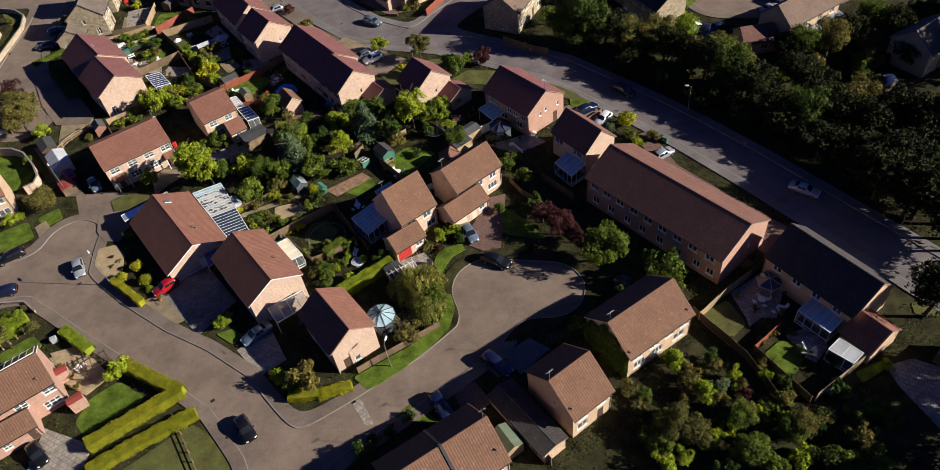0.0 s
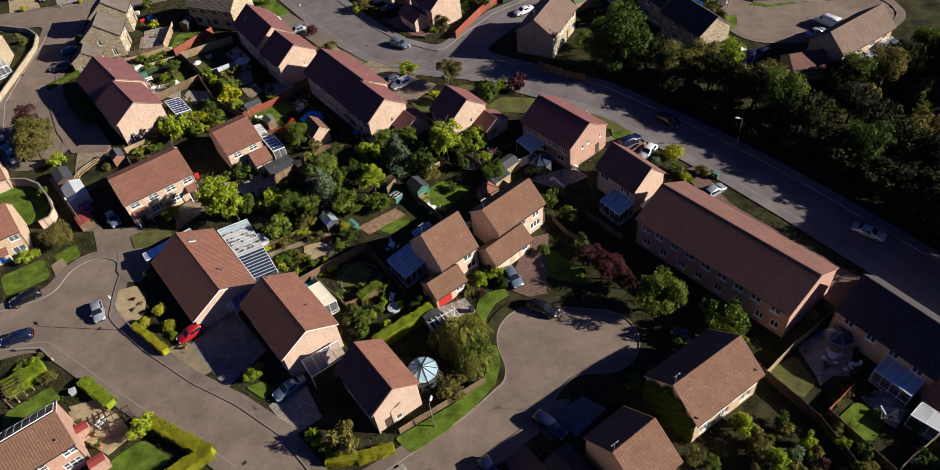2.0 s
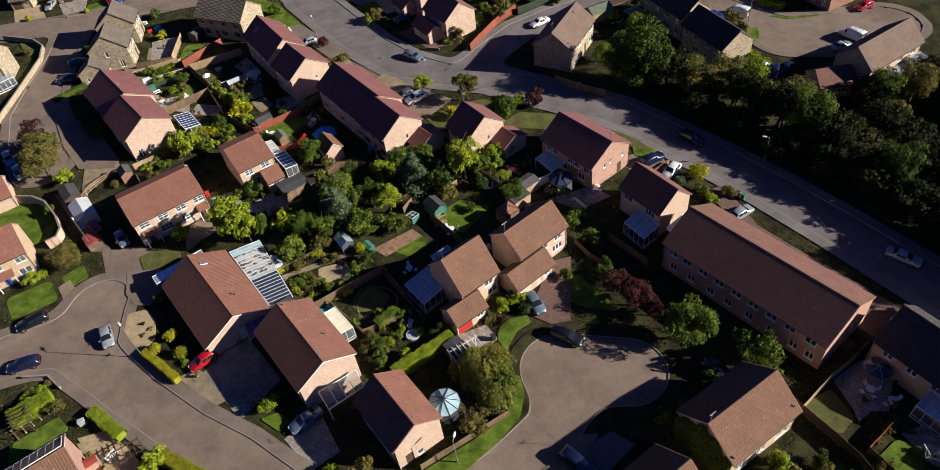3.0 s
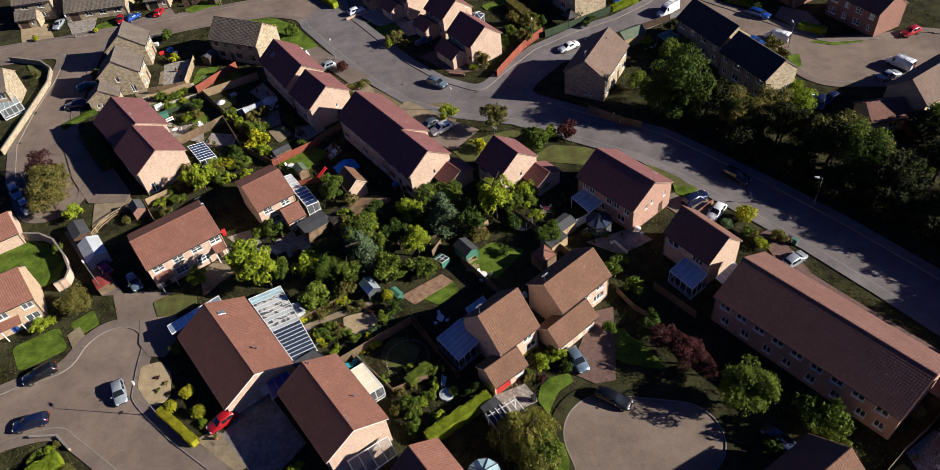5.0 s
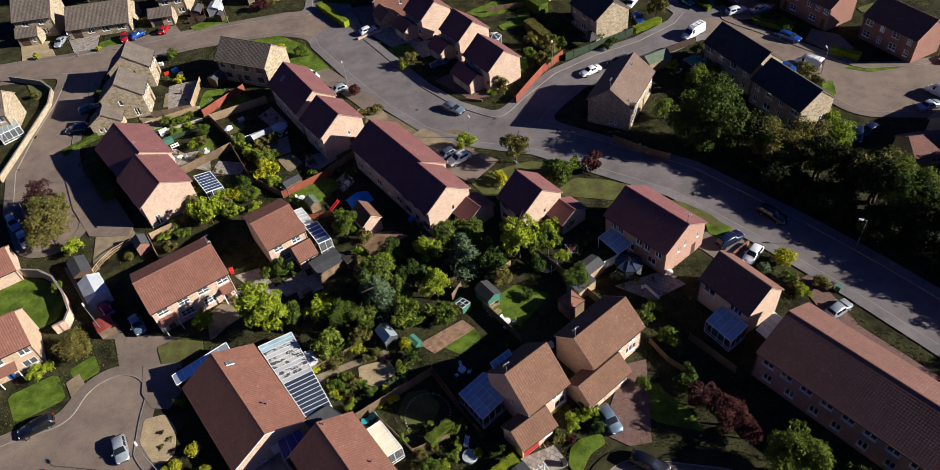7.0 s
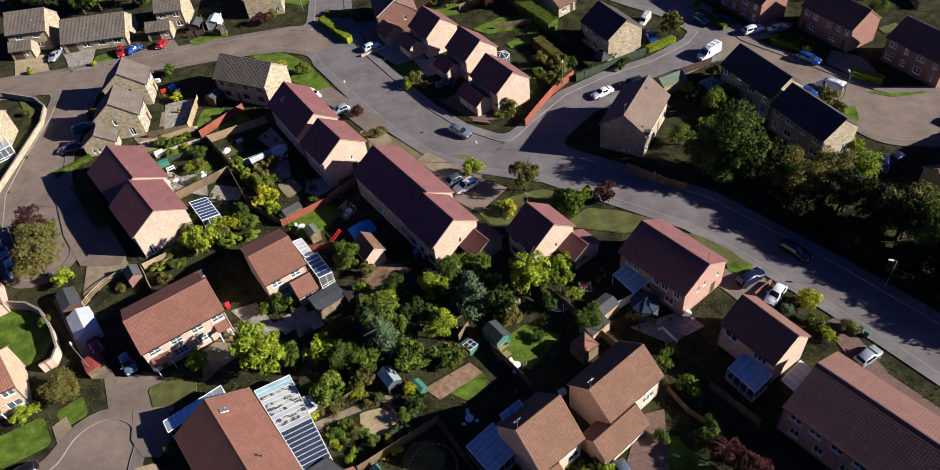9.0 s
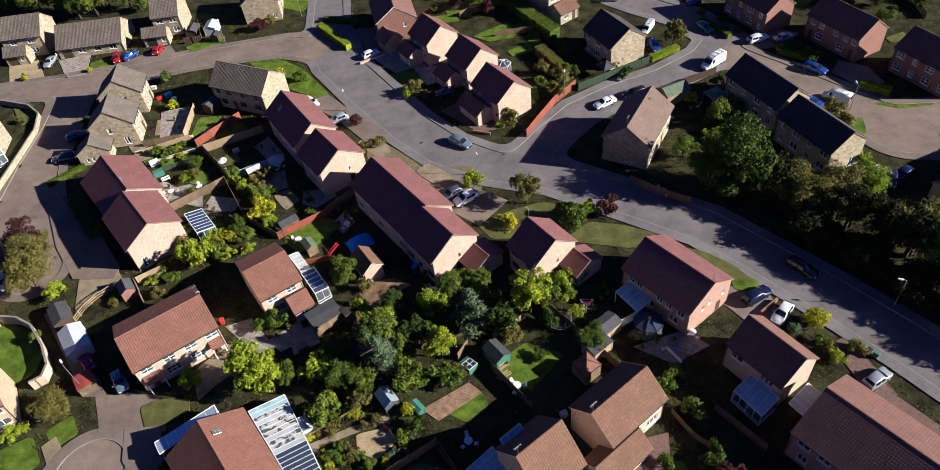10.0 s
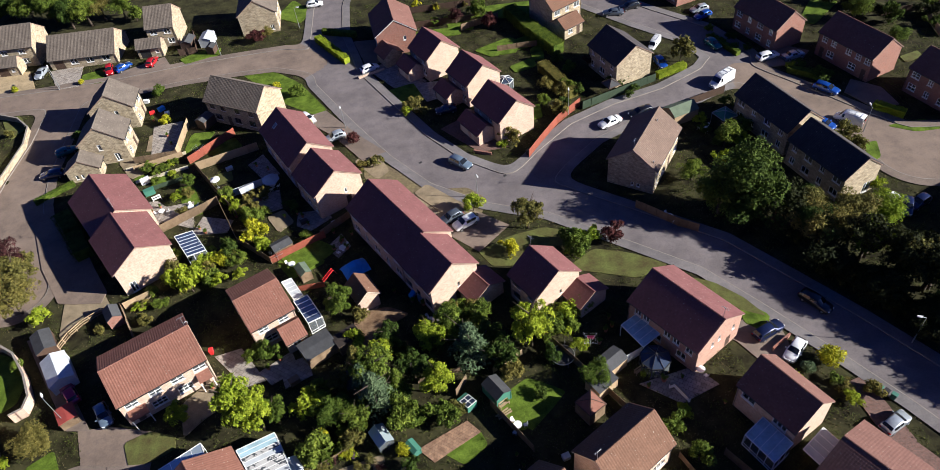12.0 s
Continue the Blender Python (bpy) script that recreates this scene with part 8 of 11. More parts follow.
plant("shrub", LEAF_DARK, 24.2, 42.9, 1.44, 1.00, 281, "dark green rounded garden shrub in an overgrown garden", "shrub", name="shrub")
plant("shrub", LEAF_DARK, 35.0, 42.2, 1.44, 1.00, 282, "dark green rounded garden shrub in an overgrown garden", "shrub", name="shrub")
plant("low", LEAF_OLIVE, 33.8, 55.2, 0.86, 1.00, 283, "olive-brown low spreading shrub in an overgrown garden", "shrub", name="shrub")
plant("low", LEAF_OLIVE, 32.8, 56.7, 0.86, 1.00, 284, "olive-brown low spreading shrub in an overgrown garden", "shrub", name="shrub")
plant("low", LEAF_OLIVE, 38.0, 59.2, 0.72, 1.00, 285, "olive-brown low spreading shrub in an overgrown garden", "shrub", name="shrub")
plant("low", LEAF_OLIVE, 35.8, 59.8, 1.01, 1.00, 286, "olive-brown low spreading shrub in an overgrown garden", "shrub", name="shrub")
plant("low", LEAF_OLIVE, 33.8, 58.4, 0.86, 1.00, 287, "olive-brown low spreading shrub in an overgrown garden", "shrub", name="shrub")
plant("shrub", LEAF_DARK, 18.6, 69.4, 1.15, 1.00, 288, "dark green rounded garden shrub in an overgrown garden", "shrub", name="shrub")
plant("low", LEAF_LIME, 47.2, 52.8, 0.86, 1.00, 289, "bright lime-green low spreading shrub in an overgrown garden", "shrub", name="shrub")
plant("shrub", LEAF_DARK, -11.8, 54.0, 0.90, 0.70, 290, "dark green rounded garden shrub beside a garden fence", "shrub", name="shrub")
plant("shrub", LEAF_DARK, -14.0, 52.1, 0.90, 0.70, 291, "dark green rounded garden shrub beside a garden fence", "shrub", name="shrub")
plant("shrub", LEAF_DARK, -16.2, 51.5, 0.90, 0.70, 292, "dark green rounded garden shrub beside a garden fence", "shrub", name="shrub")
plant("shrub", LEAF_DARK, -16.9, 48.9, 1.80, 1.00, 293, "dark green rounded garden shrub beside a garden fence", "shrub", name="shrub")
plant("shrub", LEAF_MID, 11.0, 64.5, 1.20, 0.80, 294, "mid-green rounded garden shrub beside a garden fence", "shrub", name="shrub")
plant("shrub", LEAF_MID, 14.4, 65.0, 1.20, 0.80, 295, "mid-green rounded garden shrub beside a garden fence", "shrub", name="shrub")
plant("shrub", LEAF_MID, 6.0, 98.4, 1.50, 1.10, 296, "mid-green rounded garden shrub beside a garden fence", "shrub", name="shrub")
plant("shrub", LEAF_LIME, 7.9, 100.1, 1.00, 1.00, 297, "bright lime-green rounded garden shrub beside a garden fence", "shrub", name="shrub")
plant("shrub", LEAF_MID, 8.0, 94.2, 1.50, 1.00, 298, "mid-green rounded garden shrub beside a garden fence", "shrub", name="shrub")
plant("shrub", LEAF_DARK, 9.6, 89.1, 1.10, 1.00, 299, "dark green rounded garden shrub beside a garden fence", "shrub", name="shrub")
plant("low", LEAF_LIME, 5.0, 106.4, 1.00, 1.00, 300, "bright lime-green low spreading shrub beside a garden fence", "shrub", name="shrub")
plant("shrub", LEAF_DARK, -9.1, 104.9, 1.00, 0.80, 301, "dark green rounded garden shrub beside a garden fence", "shrub", name="shrub")
plant("shrub", LEAF_DARK, -6.7, 109.9, 1.30, 1.00, 302, "dark green rounded garden shrub beside a garden fence", "shrub", name="shrub")
bush(LEAF_MID, -32.0, 104.6, 1.39, 1.41, 304)
bush(LEAF_DARK, -27.5, 105.8, 1.80, 1.32, 305)
bush(LEAF_LIME, -32.9, 103.7, 1.53, 1.05, 308)
bush(LEAF_MID, -37.2, 107.8, 1.69, 1.03, 313)
bush(LEAF_DARK, -22.7, 112.8, 1.73, 1.11, 314)
bush(LEAF_MID, -30.5, 106.7, 1.98, 1.49, 316)
bush(LEAF_DARK, -27.0, 112.7, 1.30, 1.42, 319)
bush(LEAF_MID, -19.7, 115.4, 1.81, 1.35, 322)
bush(LEAF_MID, -23.8, 116.5, 1.37, 1.01, 323)
bush(LEAF_OLIVE, -19.4, 117.6, 1.63, 1.39, 325)
bush(LEAF_LIME, -38.2, 104.8, 2.15, 1.19, 326)
bush(LEAF_OLIVE, -17.0, 118.4, 1.53, 1.14, 328)
bush(LEAF_MID, -17.3, 117.7, 1.71, 1.44, 335)
plant("conifer", LEAF_MID, -27.2, 106.9, 0.98, 0.91, 337, "mid-green conical conifer in a dense back garden", "tree", name="conifer")
plant("conifer", LEAF_OLIVE, -32.3, 109.4, 1.30, 0.95, 339, "olive-green conical conifer in a dense back garden", "tree", name="conifer")
plant("conifer", LEAF_BLUE, -31.4, 107.0, 1.30, 0.90, 340, "blue-green conical conifer in a dense back garden", "tree", name="conifer")
plant("conifer", LEAF_DARK, -30.7, 109.1, 0.86, 0.99, 341, "dark green conical conifer in a dense back garden", "tree", name="conifer")
bush(LEAF_MID, -3.9, 115.0, 1.47, 0.94, 343)
bush(LEAF_MID, -3.9, 114.6, 1.01, 0.98, 344)
bush(LEAF_MID, -6.5, 116.4, 1.44, 1.04, 345)
bush(LEAF_MID, -7.6, 113.7, 1.60, 1.25, 346)
bush(LEAF_MID, -3.7, 116.9, 1.27, 0.98, 347)
bush(LEAF_MID, -3.9, 115.1, 1.18, 0.91, 348)
bush(LEAF_MID, -8.5, 115.8, 1.55, 1.23, 349)
bush(LEAF_LIME, -8.8, 115.8, 1.22, 1.02, 350)
bush(LEAF_LIME, -5.2, 114.4, 1.49, 0.94, 351)
bush(LEAF_LIME, -69.8, 157.5, 0.70, 0.58, 352)
bush(LEAF_MID, -73.0, 157.9, 0.85, 0.69, 354)
bush(LEAF_MID, -75.1, 160.2, 0.93, 0.81, 355)
bush(LEAF_LIME, -74.3, 160.9, 0.62, 0.61, 356)
bush(LEAF_LIME, -70.2, 157.6, 0.66, 0.58, 358)
bush(LEAF_LIME, -71.0, 159.8, 0.73, 0.61, 360)
bush(LEAF_OLIVE, -52.4, 145.0, 1.05, 1.03, 362)
bush(LEAF_LIME, -57.7, 147.9, 1.00, 1.09, 363)
bush(LEAF_OLIVE, -54.1, 147.1, 0.99, 1.22, 364)
bush(LEAF_MID, -57.6, 149.2, 1.20, 0.93, 365)
bush(LEAF_MID, -53.8, 142.7, 0.83, 1.11, 366)
bush(LEAF_OLIVE, -51.9, 148.2, 1.34, 1.15, 367)
bush(LEAF_MID, -51.7, 142.7, 1.13, 1.04, 368)
bush(LEAF_MID, -52.4, 142.7, 1.41, 1.15, 369)
bush(LEAF_MID, -53.5, 143.4, 1.30, 1.20, 370)
bush(LEAF_OLIVE, -54.1, 145.2, 1.16, 0.97, 371)
bush(LEAF_OLIVE, -51.4, 139.0, 1.15, 1.30, 372)
bush(LEAF_OLIVE, -54.3, 147.2, 0.84, 1.12, 373)
bush(LEAF_LIME, -55.5, 129.4, 1.19, 0.91, 374)
bush(LEAF_MID, -58.6, 135.3, 1.23, 1.03, 375)
bush(LEAF_OLIVE, -63.1, 130.2, 1.19, 1.03, 376)
bush(LEAF_MID, -63.5, 135.4, 1.24, 1.13, 377)
bush(LEAF_OLIVE, -57.4, 131.7, 1.29, 1.01, 378)
bush(LEAF_LIME, -62.3, 131.5, 1.16, 1.12, 379)
bush(LEAF_LIME, -63.5, 130.8, 1.08, 1.22, 380)
bush(LEAF_LIME, -60.6, 131.0, 1.22, 1.29, 381)
bush(LEAF_OLIVE, -60.5, 128.3, 0.94, 1.00, 382)
bush(LEAF_MID, -70.1, 160.6, 0.83, 0.84, 384)
bush(LEAF_OLIVE, -65.3, 150.8, 1.04, 0.95, 386)
bush(LEAF_MID, -68.7, 156.0, 0.67, 0.78, 388)
plant("low", LEAF_MID, -33.2, 93.0, 1.07, 0.85, 390, "mid-green low spreading shrub in a planted border", "shrub", name="shrub")
plant("low", LEAF_MID, -32.4, 92.6, 0.87, 0.96, 392, "mid-green low spreading shrub in a planted border", "shrub", name="shrub")
plant("low", LEAF_OLIVE, -34.1, 94.1, 0.83, 1.05, 393, "olive-brown low spreading shrub in a planted border", "shrub", name="shrub")
plant("low", LEAF_LIME, -33.7, 90.7, 0.62, 0.95, 394, "bright lime-green low spreading shrub in a planted border", "shrub", name="shrub")
plant("low", LEAF_MID, -34.9, 92.8, 0.99, 0.88, 395, "mid-green low spreading shrub in a planted border", "shrub", name="shrub")
plant("low", LEAF_MID, -35.0, 92.7, 0.81, 0.87, 396, "mid-green low spreading shrub in a planted border", "shrub", name="shrub")
plant("low", LEAF_YEL, -36.4, 93.0, 1.03, 0.88, 399, "golden-yellow low spreading shrub in a planted border", "shrub", name="shrub")
plant("shrub", LEAF_MID, -33.0, 100.2, 0.88, 1.00, 402, "mid-green rounded garden shrub in a planted border", "shrub", name="shrub")
plant("shrub", LEAF_MID, -37.5, 100.0, 0.79, 0.81, 403, "mid-green rounded garden shrub in a planted border", "shrub", name="shrub")
plant("shrub", LEAF_YEL, -36.9, 101.6, 0.90, 0.91, 404, "golden-yellow rounded garden shrub in a planted border", "shrub", name="shrub")
plant("shrub", LEAF_MID, -36.1, 98.4, 0.92, 0.85, 405, "mid-green rounded garden shrub in a planted border", "shrub", name="shrub")
plant("shrub", LEAF_MID, -38.6, 99.9, 0.82, 0.95, 406, "mid-green rounded garden shrub in a planted border", "shrub", name="shrub")
plant("shrub", LEAF_YEL, -32.3, 102.1, 1.12, 0.96, 407, "golden-yellow rounded garden shrub in a planted border", "shrub", name="shrub")
plant("shrub", LEAF_MID, -34.5, 101.7, 0.76, 1.09, 408, "mid-green rounded garden shrub in a planted border", "shrub", name="shrub")
plant("shrub", LEAF_MID, -38.7, 99.5, 0.93, 0.88, 409, "mid-green rounded garden shrub in a planted border", "shrub", name="shrub")
plant("shrub", LEAF_MID, -33.2, 101.5, 1.05, 0.88, 410, "mid-green rounded garden shrub in a planted border", "shrub", name="shrub")
plant("shrub", LEAF_MID, -36.7, 100.5, 0.94, 0.96, 411, "mid-green rounded garden shrub in a planted border", "shrub", name="shrub")
plant("shrub", LEAF_MID, -34.4, 99.6, 0.88, 0.96, 412, "mid-green rounded garden shrub in a planted border", "shrub", name="shrub")
plant("shrub", LEAF_MID, -33.3, 103.5, 0.91, 0.84, 413, "mid-green rounded garden shrub in a planted border", "shrub", name="shrub")
bush(LEAF_MID, -21.6, 85.1, 0.87, 0.83, 414)
bush(LEAF_MID, -27.0, 84.5, 0.83, 0.92, 415)
bush(LEAF_MID, -19.7, 85.8, 0.59, 1.01, 416)
bush(LEAF_MID, -20.7, 85.1, 0.79, 1.08, 417)
bush(LEAF_OLIVE, -22.8, 79.9, 0.53, 1.05, 418)
bush(LEAF_MID, -23.4, 85.5, 0.83, 0.86, 419)
bush(LEAF_LIME, -19.8, 77.8, 0.84, 1.07, 420)
bush(LEAF_MID, -22.8, 80.3, 0.73, 1.10, 421)
bush(LEAF_OLIVE, 22.3, 52.8, 1.11, 1.21, 423)
bush(LEAF_MID, 28.5, 51.9, 0.81, 0.91, 424)
bush(LEAF_OLIVE, 22.5, 54.6, 0.61, 1.24, 426)
bush(LEAF_OLIVE, 25.9, 50.8, 1.01, 1.12, 428)
bush(LEAF_OLIVE, 26.0, 55.3, 0.75, 0.91, 429)
bush(LEAF_OLIVE, 21.8, 57.3, 0.94, 1.27, 431)
bush(LEAF_OLIVE, 22.2, 51.7, 0.84, 1.17, 433)
bush(LEAF_OLIVE, 26.7, 55.7, 1.00, 1.19, 434)
bush(LEAF_MID, 30.9, 49.2, 1.00, 0.88, 436)
bush(LEAF_MID, 32.9, 49.6, 1.17, 0.88, 438)
bush(LEAF_OLIVE, 29.2, 52.5, 0.81, 0.81, 439)
bush(LEAF_OLIVE, 31.5, 49.8, 0.74, 1.05, 441)
bush(LEAF_OLIVE, 32.2, 55.0, 1.00, 1.00, 443)
plant("broad", LEAF_MID, 84.2, 119.1, 0.96, 0.87, 444, "mid-green broad leafy tree in gardens behind the tree belt", "tree", name="tree")
plant("broad", LEAF_MID, 82.2, 121.0, 0.99, 0.91, 445, "mid-green broad leafy tree in gardens behind the tree belt", "tree", name="tree")
plant("broad", LEAF_BELT, 71.9, 120.3, 0.98, 1.07, 446, "shade-dark green broad leafy tree in gardens behind the tree belt", "tree", name="tree")
plant("broad", LEAF_MID, 62.4, 117.8, 1.08, 0.97, 447, "mid-green broad leafy tree in gardens behind the tree belt", "tree", name="tree")
plant("broad", LEAF_BELT, 86.2, 121.7, 1.01, 0.99, 448, "shade-dark green broad leafy tree in gardens behind the tree belt", "tree", name="tree")
plant("broad", LEAF_MID, 78.6, 123.4, 1.04, 1.01, 449, "mid-green broad leafy tree in gardens behind the tree belt", "tree", name="tree")
plant("broad", LEAF_OLIVE, 66.1, 102.4, 0.96, 0.98, 450, "olive-brown broad leafy tree in gardens behind the tree belt", "tree", name="tree")
plant("broad", LEAF_OLIVE, 67.7, 117.9, 1.12, 1.02, 451, "olive-brown broad leafy tree in gardens behind the tree belt", "tree", name="tree")
plant("broad", LEAF_OLIVE, 86.6, 121.2, 0.93, 0.99, 452, "olive-brown broad leafy tree in gardens behind the tree belt", "tree", name="tree")
plant("broad", LEAF_BELT, 89.5, 122.6, 1.02, 0.88, 453, "shade-dark green broad leafy tree in gardens behind the tree belt", "tree", name="tree")
plant("broad", LEAF_BELT, 80.6, 119.2, 1.09, 1.05, 454, "shade-dark green broad leafy tree in gardens behind the tree belt", "tree", name="tree")
plant("broad", LEAF_BELT, 79.6, 111.7, 0.95, 0.95, 455, "shade-dark green broad leafy tree in gardens behind the tree belt", "tree", name="tree")
plant("broad", LEAF_BELT, 61.0, 118.0, 1.04, 0.89, 456, "shade-dark green broad leafy tree in gardens behind the tree belt", "tree", name="tree")
plant("broad", LEAF_OLIVE, 68.4, 102.7, 0.91, 0.89, 457, "olive-brown broad leafy tree in gardens behind the tree belt", "tree", name="tree")
plant("broad", LEAF_BELT, 87.5, 123.7, 0.82, 0.89, 458, "shade-dark green broad leafy tree in gardens behind the tree belt", "tree", name="tree")
plant("broad", LEAF_OLIVE, 87.5, 117.0, 0.82, 0.87, 459, "olive-brown broad leafy tree in gardens behind the tree belt", "tree", name="tree")
bush(LEAF_OLIVE, 72.3, 113.0, 1.57, 0.91, 460)
bush(LEAF_OLIVE, 68.7, 120.7, 1.55, 1.14, 461)
bush(LEAF_OLIVE, 64.6, 119.8, 1.45, 1.12, 462)
bush(LEAF_OLIVE, 69.8, 105.2, 1.32, 1.12, 463)
bush(LEAF_OLIVE, 81.3, 115.9, 2.08, 0.97, 464)
bush(LEAF_BELT, 69.3, 114.5, 1.30, 1.06, 465)
bush(LEAF_OLIVE, 63.1, 113.2, 1.99, 1.07, 466)
bush(LEAF_BELT, 76.6, 114.3, 1.28, 0.92, 467)
bush(LEAF_OLIVE, 75.6, 119.2, 2.07, 1.16, 468)
bush(LEAF_MID, 80.0, 115.2, 1.59, 1.00, 469)
bush(LEAF_MID, 75.7, 122.0, 2.07, 1.14, 470)
bush(LEAF_MID, 77.8, 117.2, 1.22, 1.00, 471)
bush(LEAF_OLIVE, 73.0, 112.6, 2.16, 1.10, 472)
bush(LEAF_MID, 84.0, 120.9, 1.77, 1.07, 473)
bush(LEAF_OLIVE, 72.4, 107.1, 1.23, 0.95, 474)
bush(LEAF_MID, 71.0, 110.9, 1.99, 1.05, 475)
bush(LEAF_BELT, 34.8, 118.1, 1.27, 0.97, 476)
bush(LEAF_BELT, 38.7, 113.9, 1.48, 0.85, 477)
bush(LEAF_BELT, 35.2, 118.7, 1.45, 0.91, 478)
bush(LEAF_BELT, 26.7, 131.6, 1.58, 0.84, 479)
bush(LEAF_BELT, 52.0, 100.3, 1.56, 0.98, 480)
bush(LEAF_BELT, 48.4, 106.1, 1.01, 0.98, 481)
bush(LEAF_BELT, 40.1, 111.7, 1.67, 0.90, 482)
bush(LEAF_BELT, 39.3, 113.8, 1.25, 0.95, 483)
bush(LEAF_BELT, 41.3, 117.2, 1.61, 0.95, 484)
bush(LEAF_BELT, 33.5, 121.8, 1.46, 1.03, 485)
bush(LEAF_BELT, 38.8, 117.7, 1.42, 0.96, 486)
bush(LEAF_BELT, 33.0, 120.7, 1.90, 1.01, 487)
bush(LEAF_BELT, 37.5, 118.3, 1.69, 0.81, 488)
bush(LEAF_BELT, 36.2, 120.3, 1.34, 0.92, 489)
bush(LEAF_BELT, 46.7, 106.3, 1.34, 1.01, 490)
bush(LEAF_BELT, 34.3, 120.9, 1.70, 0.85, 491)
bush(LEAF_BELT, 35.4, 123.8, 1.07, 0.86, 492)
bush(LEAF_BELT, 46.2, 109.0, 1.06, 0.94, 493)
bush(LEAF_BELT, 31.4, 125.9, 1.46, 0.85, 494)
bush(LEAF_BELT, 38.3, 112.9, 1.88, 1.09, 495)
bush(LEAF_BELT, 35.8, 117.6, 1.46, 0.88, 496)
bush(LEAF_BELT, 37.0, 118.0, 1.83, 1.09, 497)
plant("low", LEAF_OLIVE, -69.7, 80.4, 0.73, 0.93, 498, "olive-brown low spreading shrub in a corner border", "shrub", name="shrub")
plant("low", LEAF_LIME, -72.1, 78.1, 0.86, 0.96, 499, "bright lime-green low spreading shrub in a corner border", "shrub", name="shrub")
plant("low", LEAF_LIME, -70.8, 79.8, 0.85, 0.77, 500, "bright lime-green low spreading shrub in a corner border", "shrub", name="shrub")
plant("low", LEAF_MID, -72.0, 79.0, 0.92, 0.70, 501, "mid-green low spreading shrub in a corner border", "shrub", name="shrub")
plant("low", LEAF_MID, -71.3, 79.8, 0.62, 0.77, 502, "mid-green low spreading shrub in a corner border", "shrub", name="shrub")
plant("low", LEAF_LIME, -73.9, 76.7, 0.67, 0.71, 503, "bright lime-green low spreading shrub in a corner border", "shrub", name="shrub")
plant("low", LEAF_OLIVE, -70.6, 78.2, 0.88, 0.81, 504, "olive-brown low spreading shrub in a corner border", "shrub", name="shrub")
bush(LEAF_DARK, 5.7, 169.0, 1.11, 1.28, 505)
bush(LEAF_OLIVE, -0.0, 171.8, 1.32, 1.28, 506)
bush(LEAF_MID, 4.0, 170.8, 1.46, 1.15, 507)
bush(LEAF_DARK, 2.5, 165.2, 1.37, 1.02, 508)
bush(LEAF_MID, -0.7, 167.0, 1.20, 1.22, 509)
bush(LEAF_OLIVE, 2.5, 168.6, 1.57, 1.30, 510)
bush(LEAF_OLIVE, 1.6, 163.6, 1.52, 1.22, 511)
bush(LEAF_LIME, 30.3, 150.1, 1.26, 1.27, 512)
bush(LEAF_MID, 31.9, 154.8, 1.19, 1.26, 513)
bush(LEAF_DARK, 26.8, 150.6, 1.03, 0.98, 514)
bush(LEAF_LIME, 25.5, 156.9, 1.22, 0.98, 515)
bush(LEAF_DARK, 25.5, 154.2, 1.03, 1.05, 516)
bush(LEAF_DARK, 31.9, 153.2, 1.48, 1.10, 517)
bush(LEAF_MID, 31.4, 161.2, 1.23, 1.04, 518)
bush(LEAF_LIME, 26.0, 146.2, 1.32, 1.06, 519)
bush(LEAF_LIME, 32.1, 152.8, 0.81, 0.92, 520)
bush(LEAF_MID, -20.8, 201.6, 1.01, 1.07, 521)
bush(LEAF_OLIVE, -20.6, 208.7, 1.05, 0.88, 522)
bush(LEAF_MID, -17.3, 202.6, 0.83, 0.97, 523)
bush(LEAF_DARK, -12.6, 204.5, 1.39, 0.91, 524)
bush(LEAF_YEL, -20.5, 208.1, 0.81, 1.06, 525)
bush(LEAF_YEL, -25.4, 210.6, 1.06, 0.96, 526)
bush(LEAF_OLIVE, -14.1, 209.0, 0.85, 0.98, 527)
bush(LEAF_DARK, -18.3, 202.5, 0.82, 0.81, 528)
bush(LEAF_MID, -18.4, 202.6, 0.85, 1.01, 529)
bush(LEAF_MID, -11.8, 201.8, 1.20, 1.07, 530)
bush(LEAF_BELT, 68.9, 190.9, 1.63, 0.97, 531)
bush(LEAF_MID, 81.2, 187.3, 1.89, 1.07, 532)
bush(LEAF_BELT, 81.0, 183.1, 2.01, 0.99, 533)
bush(LEAF_DARK, 62.5, 194.3, 1.58, 1.22, 534)
bush(LEAF_DARK, 78.0, 180.4, 1.49, 0.98, 535)
bush(LEAF_BELT, 62.8, 193.4, 1.59, 0.98, 536)
bush(LEAF_BELT, 69.8, 186.3, 1.80, 0.93, 537)
bush(LEAF_MID, 68.0, 190.5, 1.83, 1.15, 538)
bush(LEAF_DARK, 71.3, 183.8, 2.00, 1.30, 539)
bush(LEAF_BELT, 78.0, 184.4, 1.68, 0.93, 540)
bush(LEAF_MID, 70.6, 192.0, 1.38, 1.15, 541)
bush(LEAF_BELT, 64.6, 192.4, 1.60, 1.03, 542)
bush(LEAF_DARK, -133.3, 233.6, 1.39, 1.00, 543)
bush(LEAF_MID, -109.3, 227.8, 1.70, 1.27, 544)
bush(LEAF_OLIVE, -115.3, 223.1, 1.67, 1.05, 545)
bush(LEAF_MID, -131.3, 235.9, 1.38, 1.13, 546)
bush(LEAF_DARK, -119.0, 231.1, 2.05, 1.24, 547)
bush(LEAF_MID, -130.1, 229.4, 1.44, 1.01, 548)
bush(LEAF_OLIVE, -112.3, 229.4, 1.97, 1.05, 549)
bush(LEAF_MID, -120.9, 232.6, 2.10, 1.00, 550)
bush(LEAF_MID, -127.1, 228.0, 1.65, 0.95, 551)
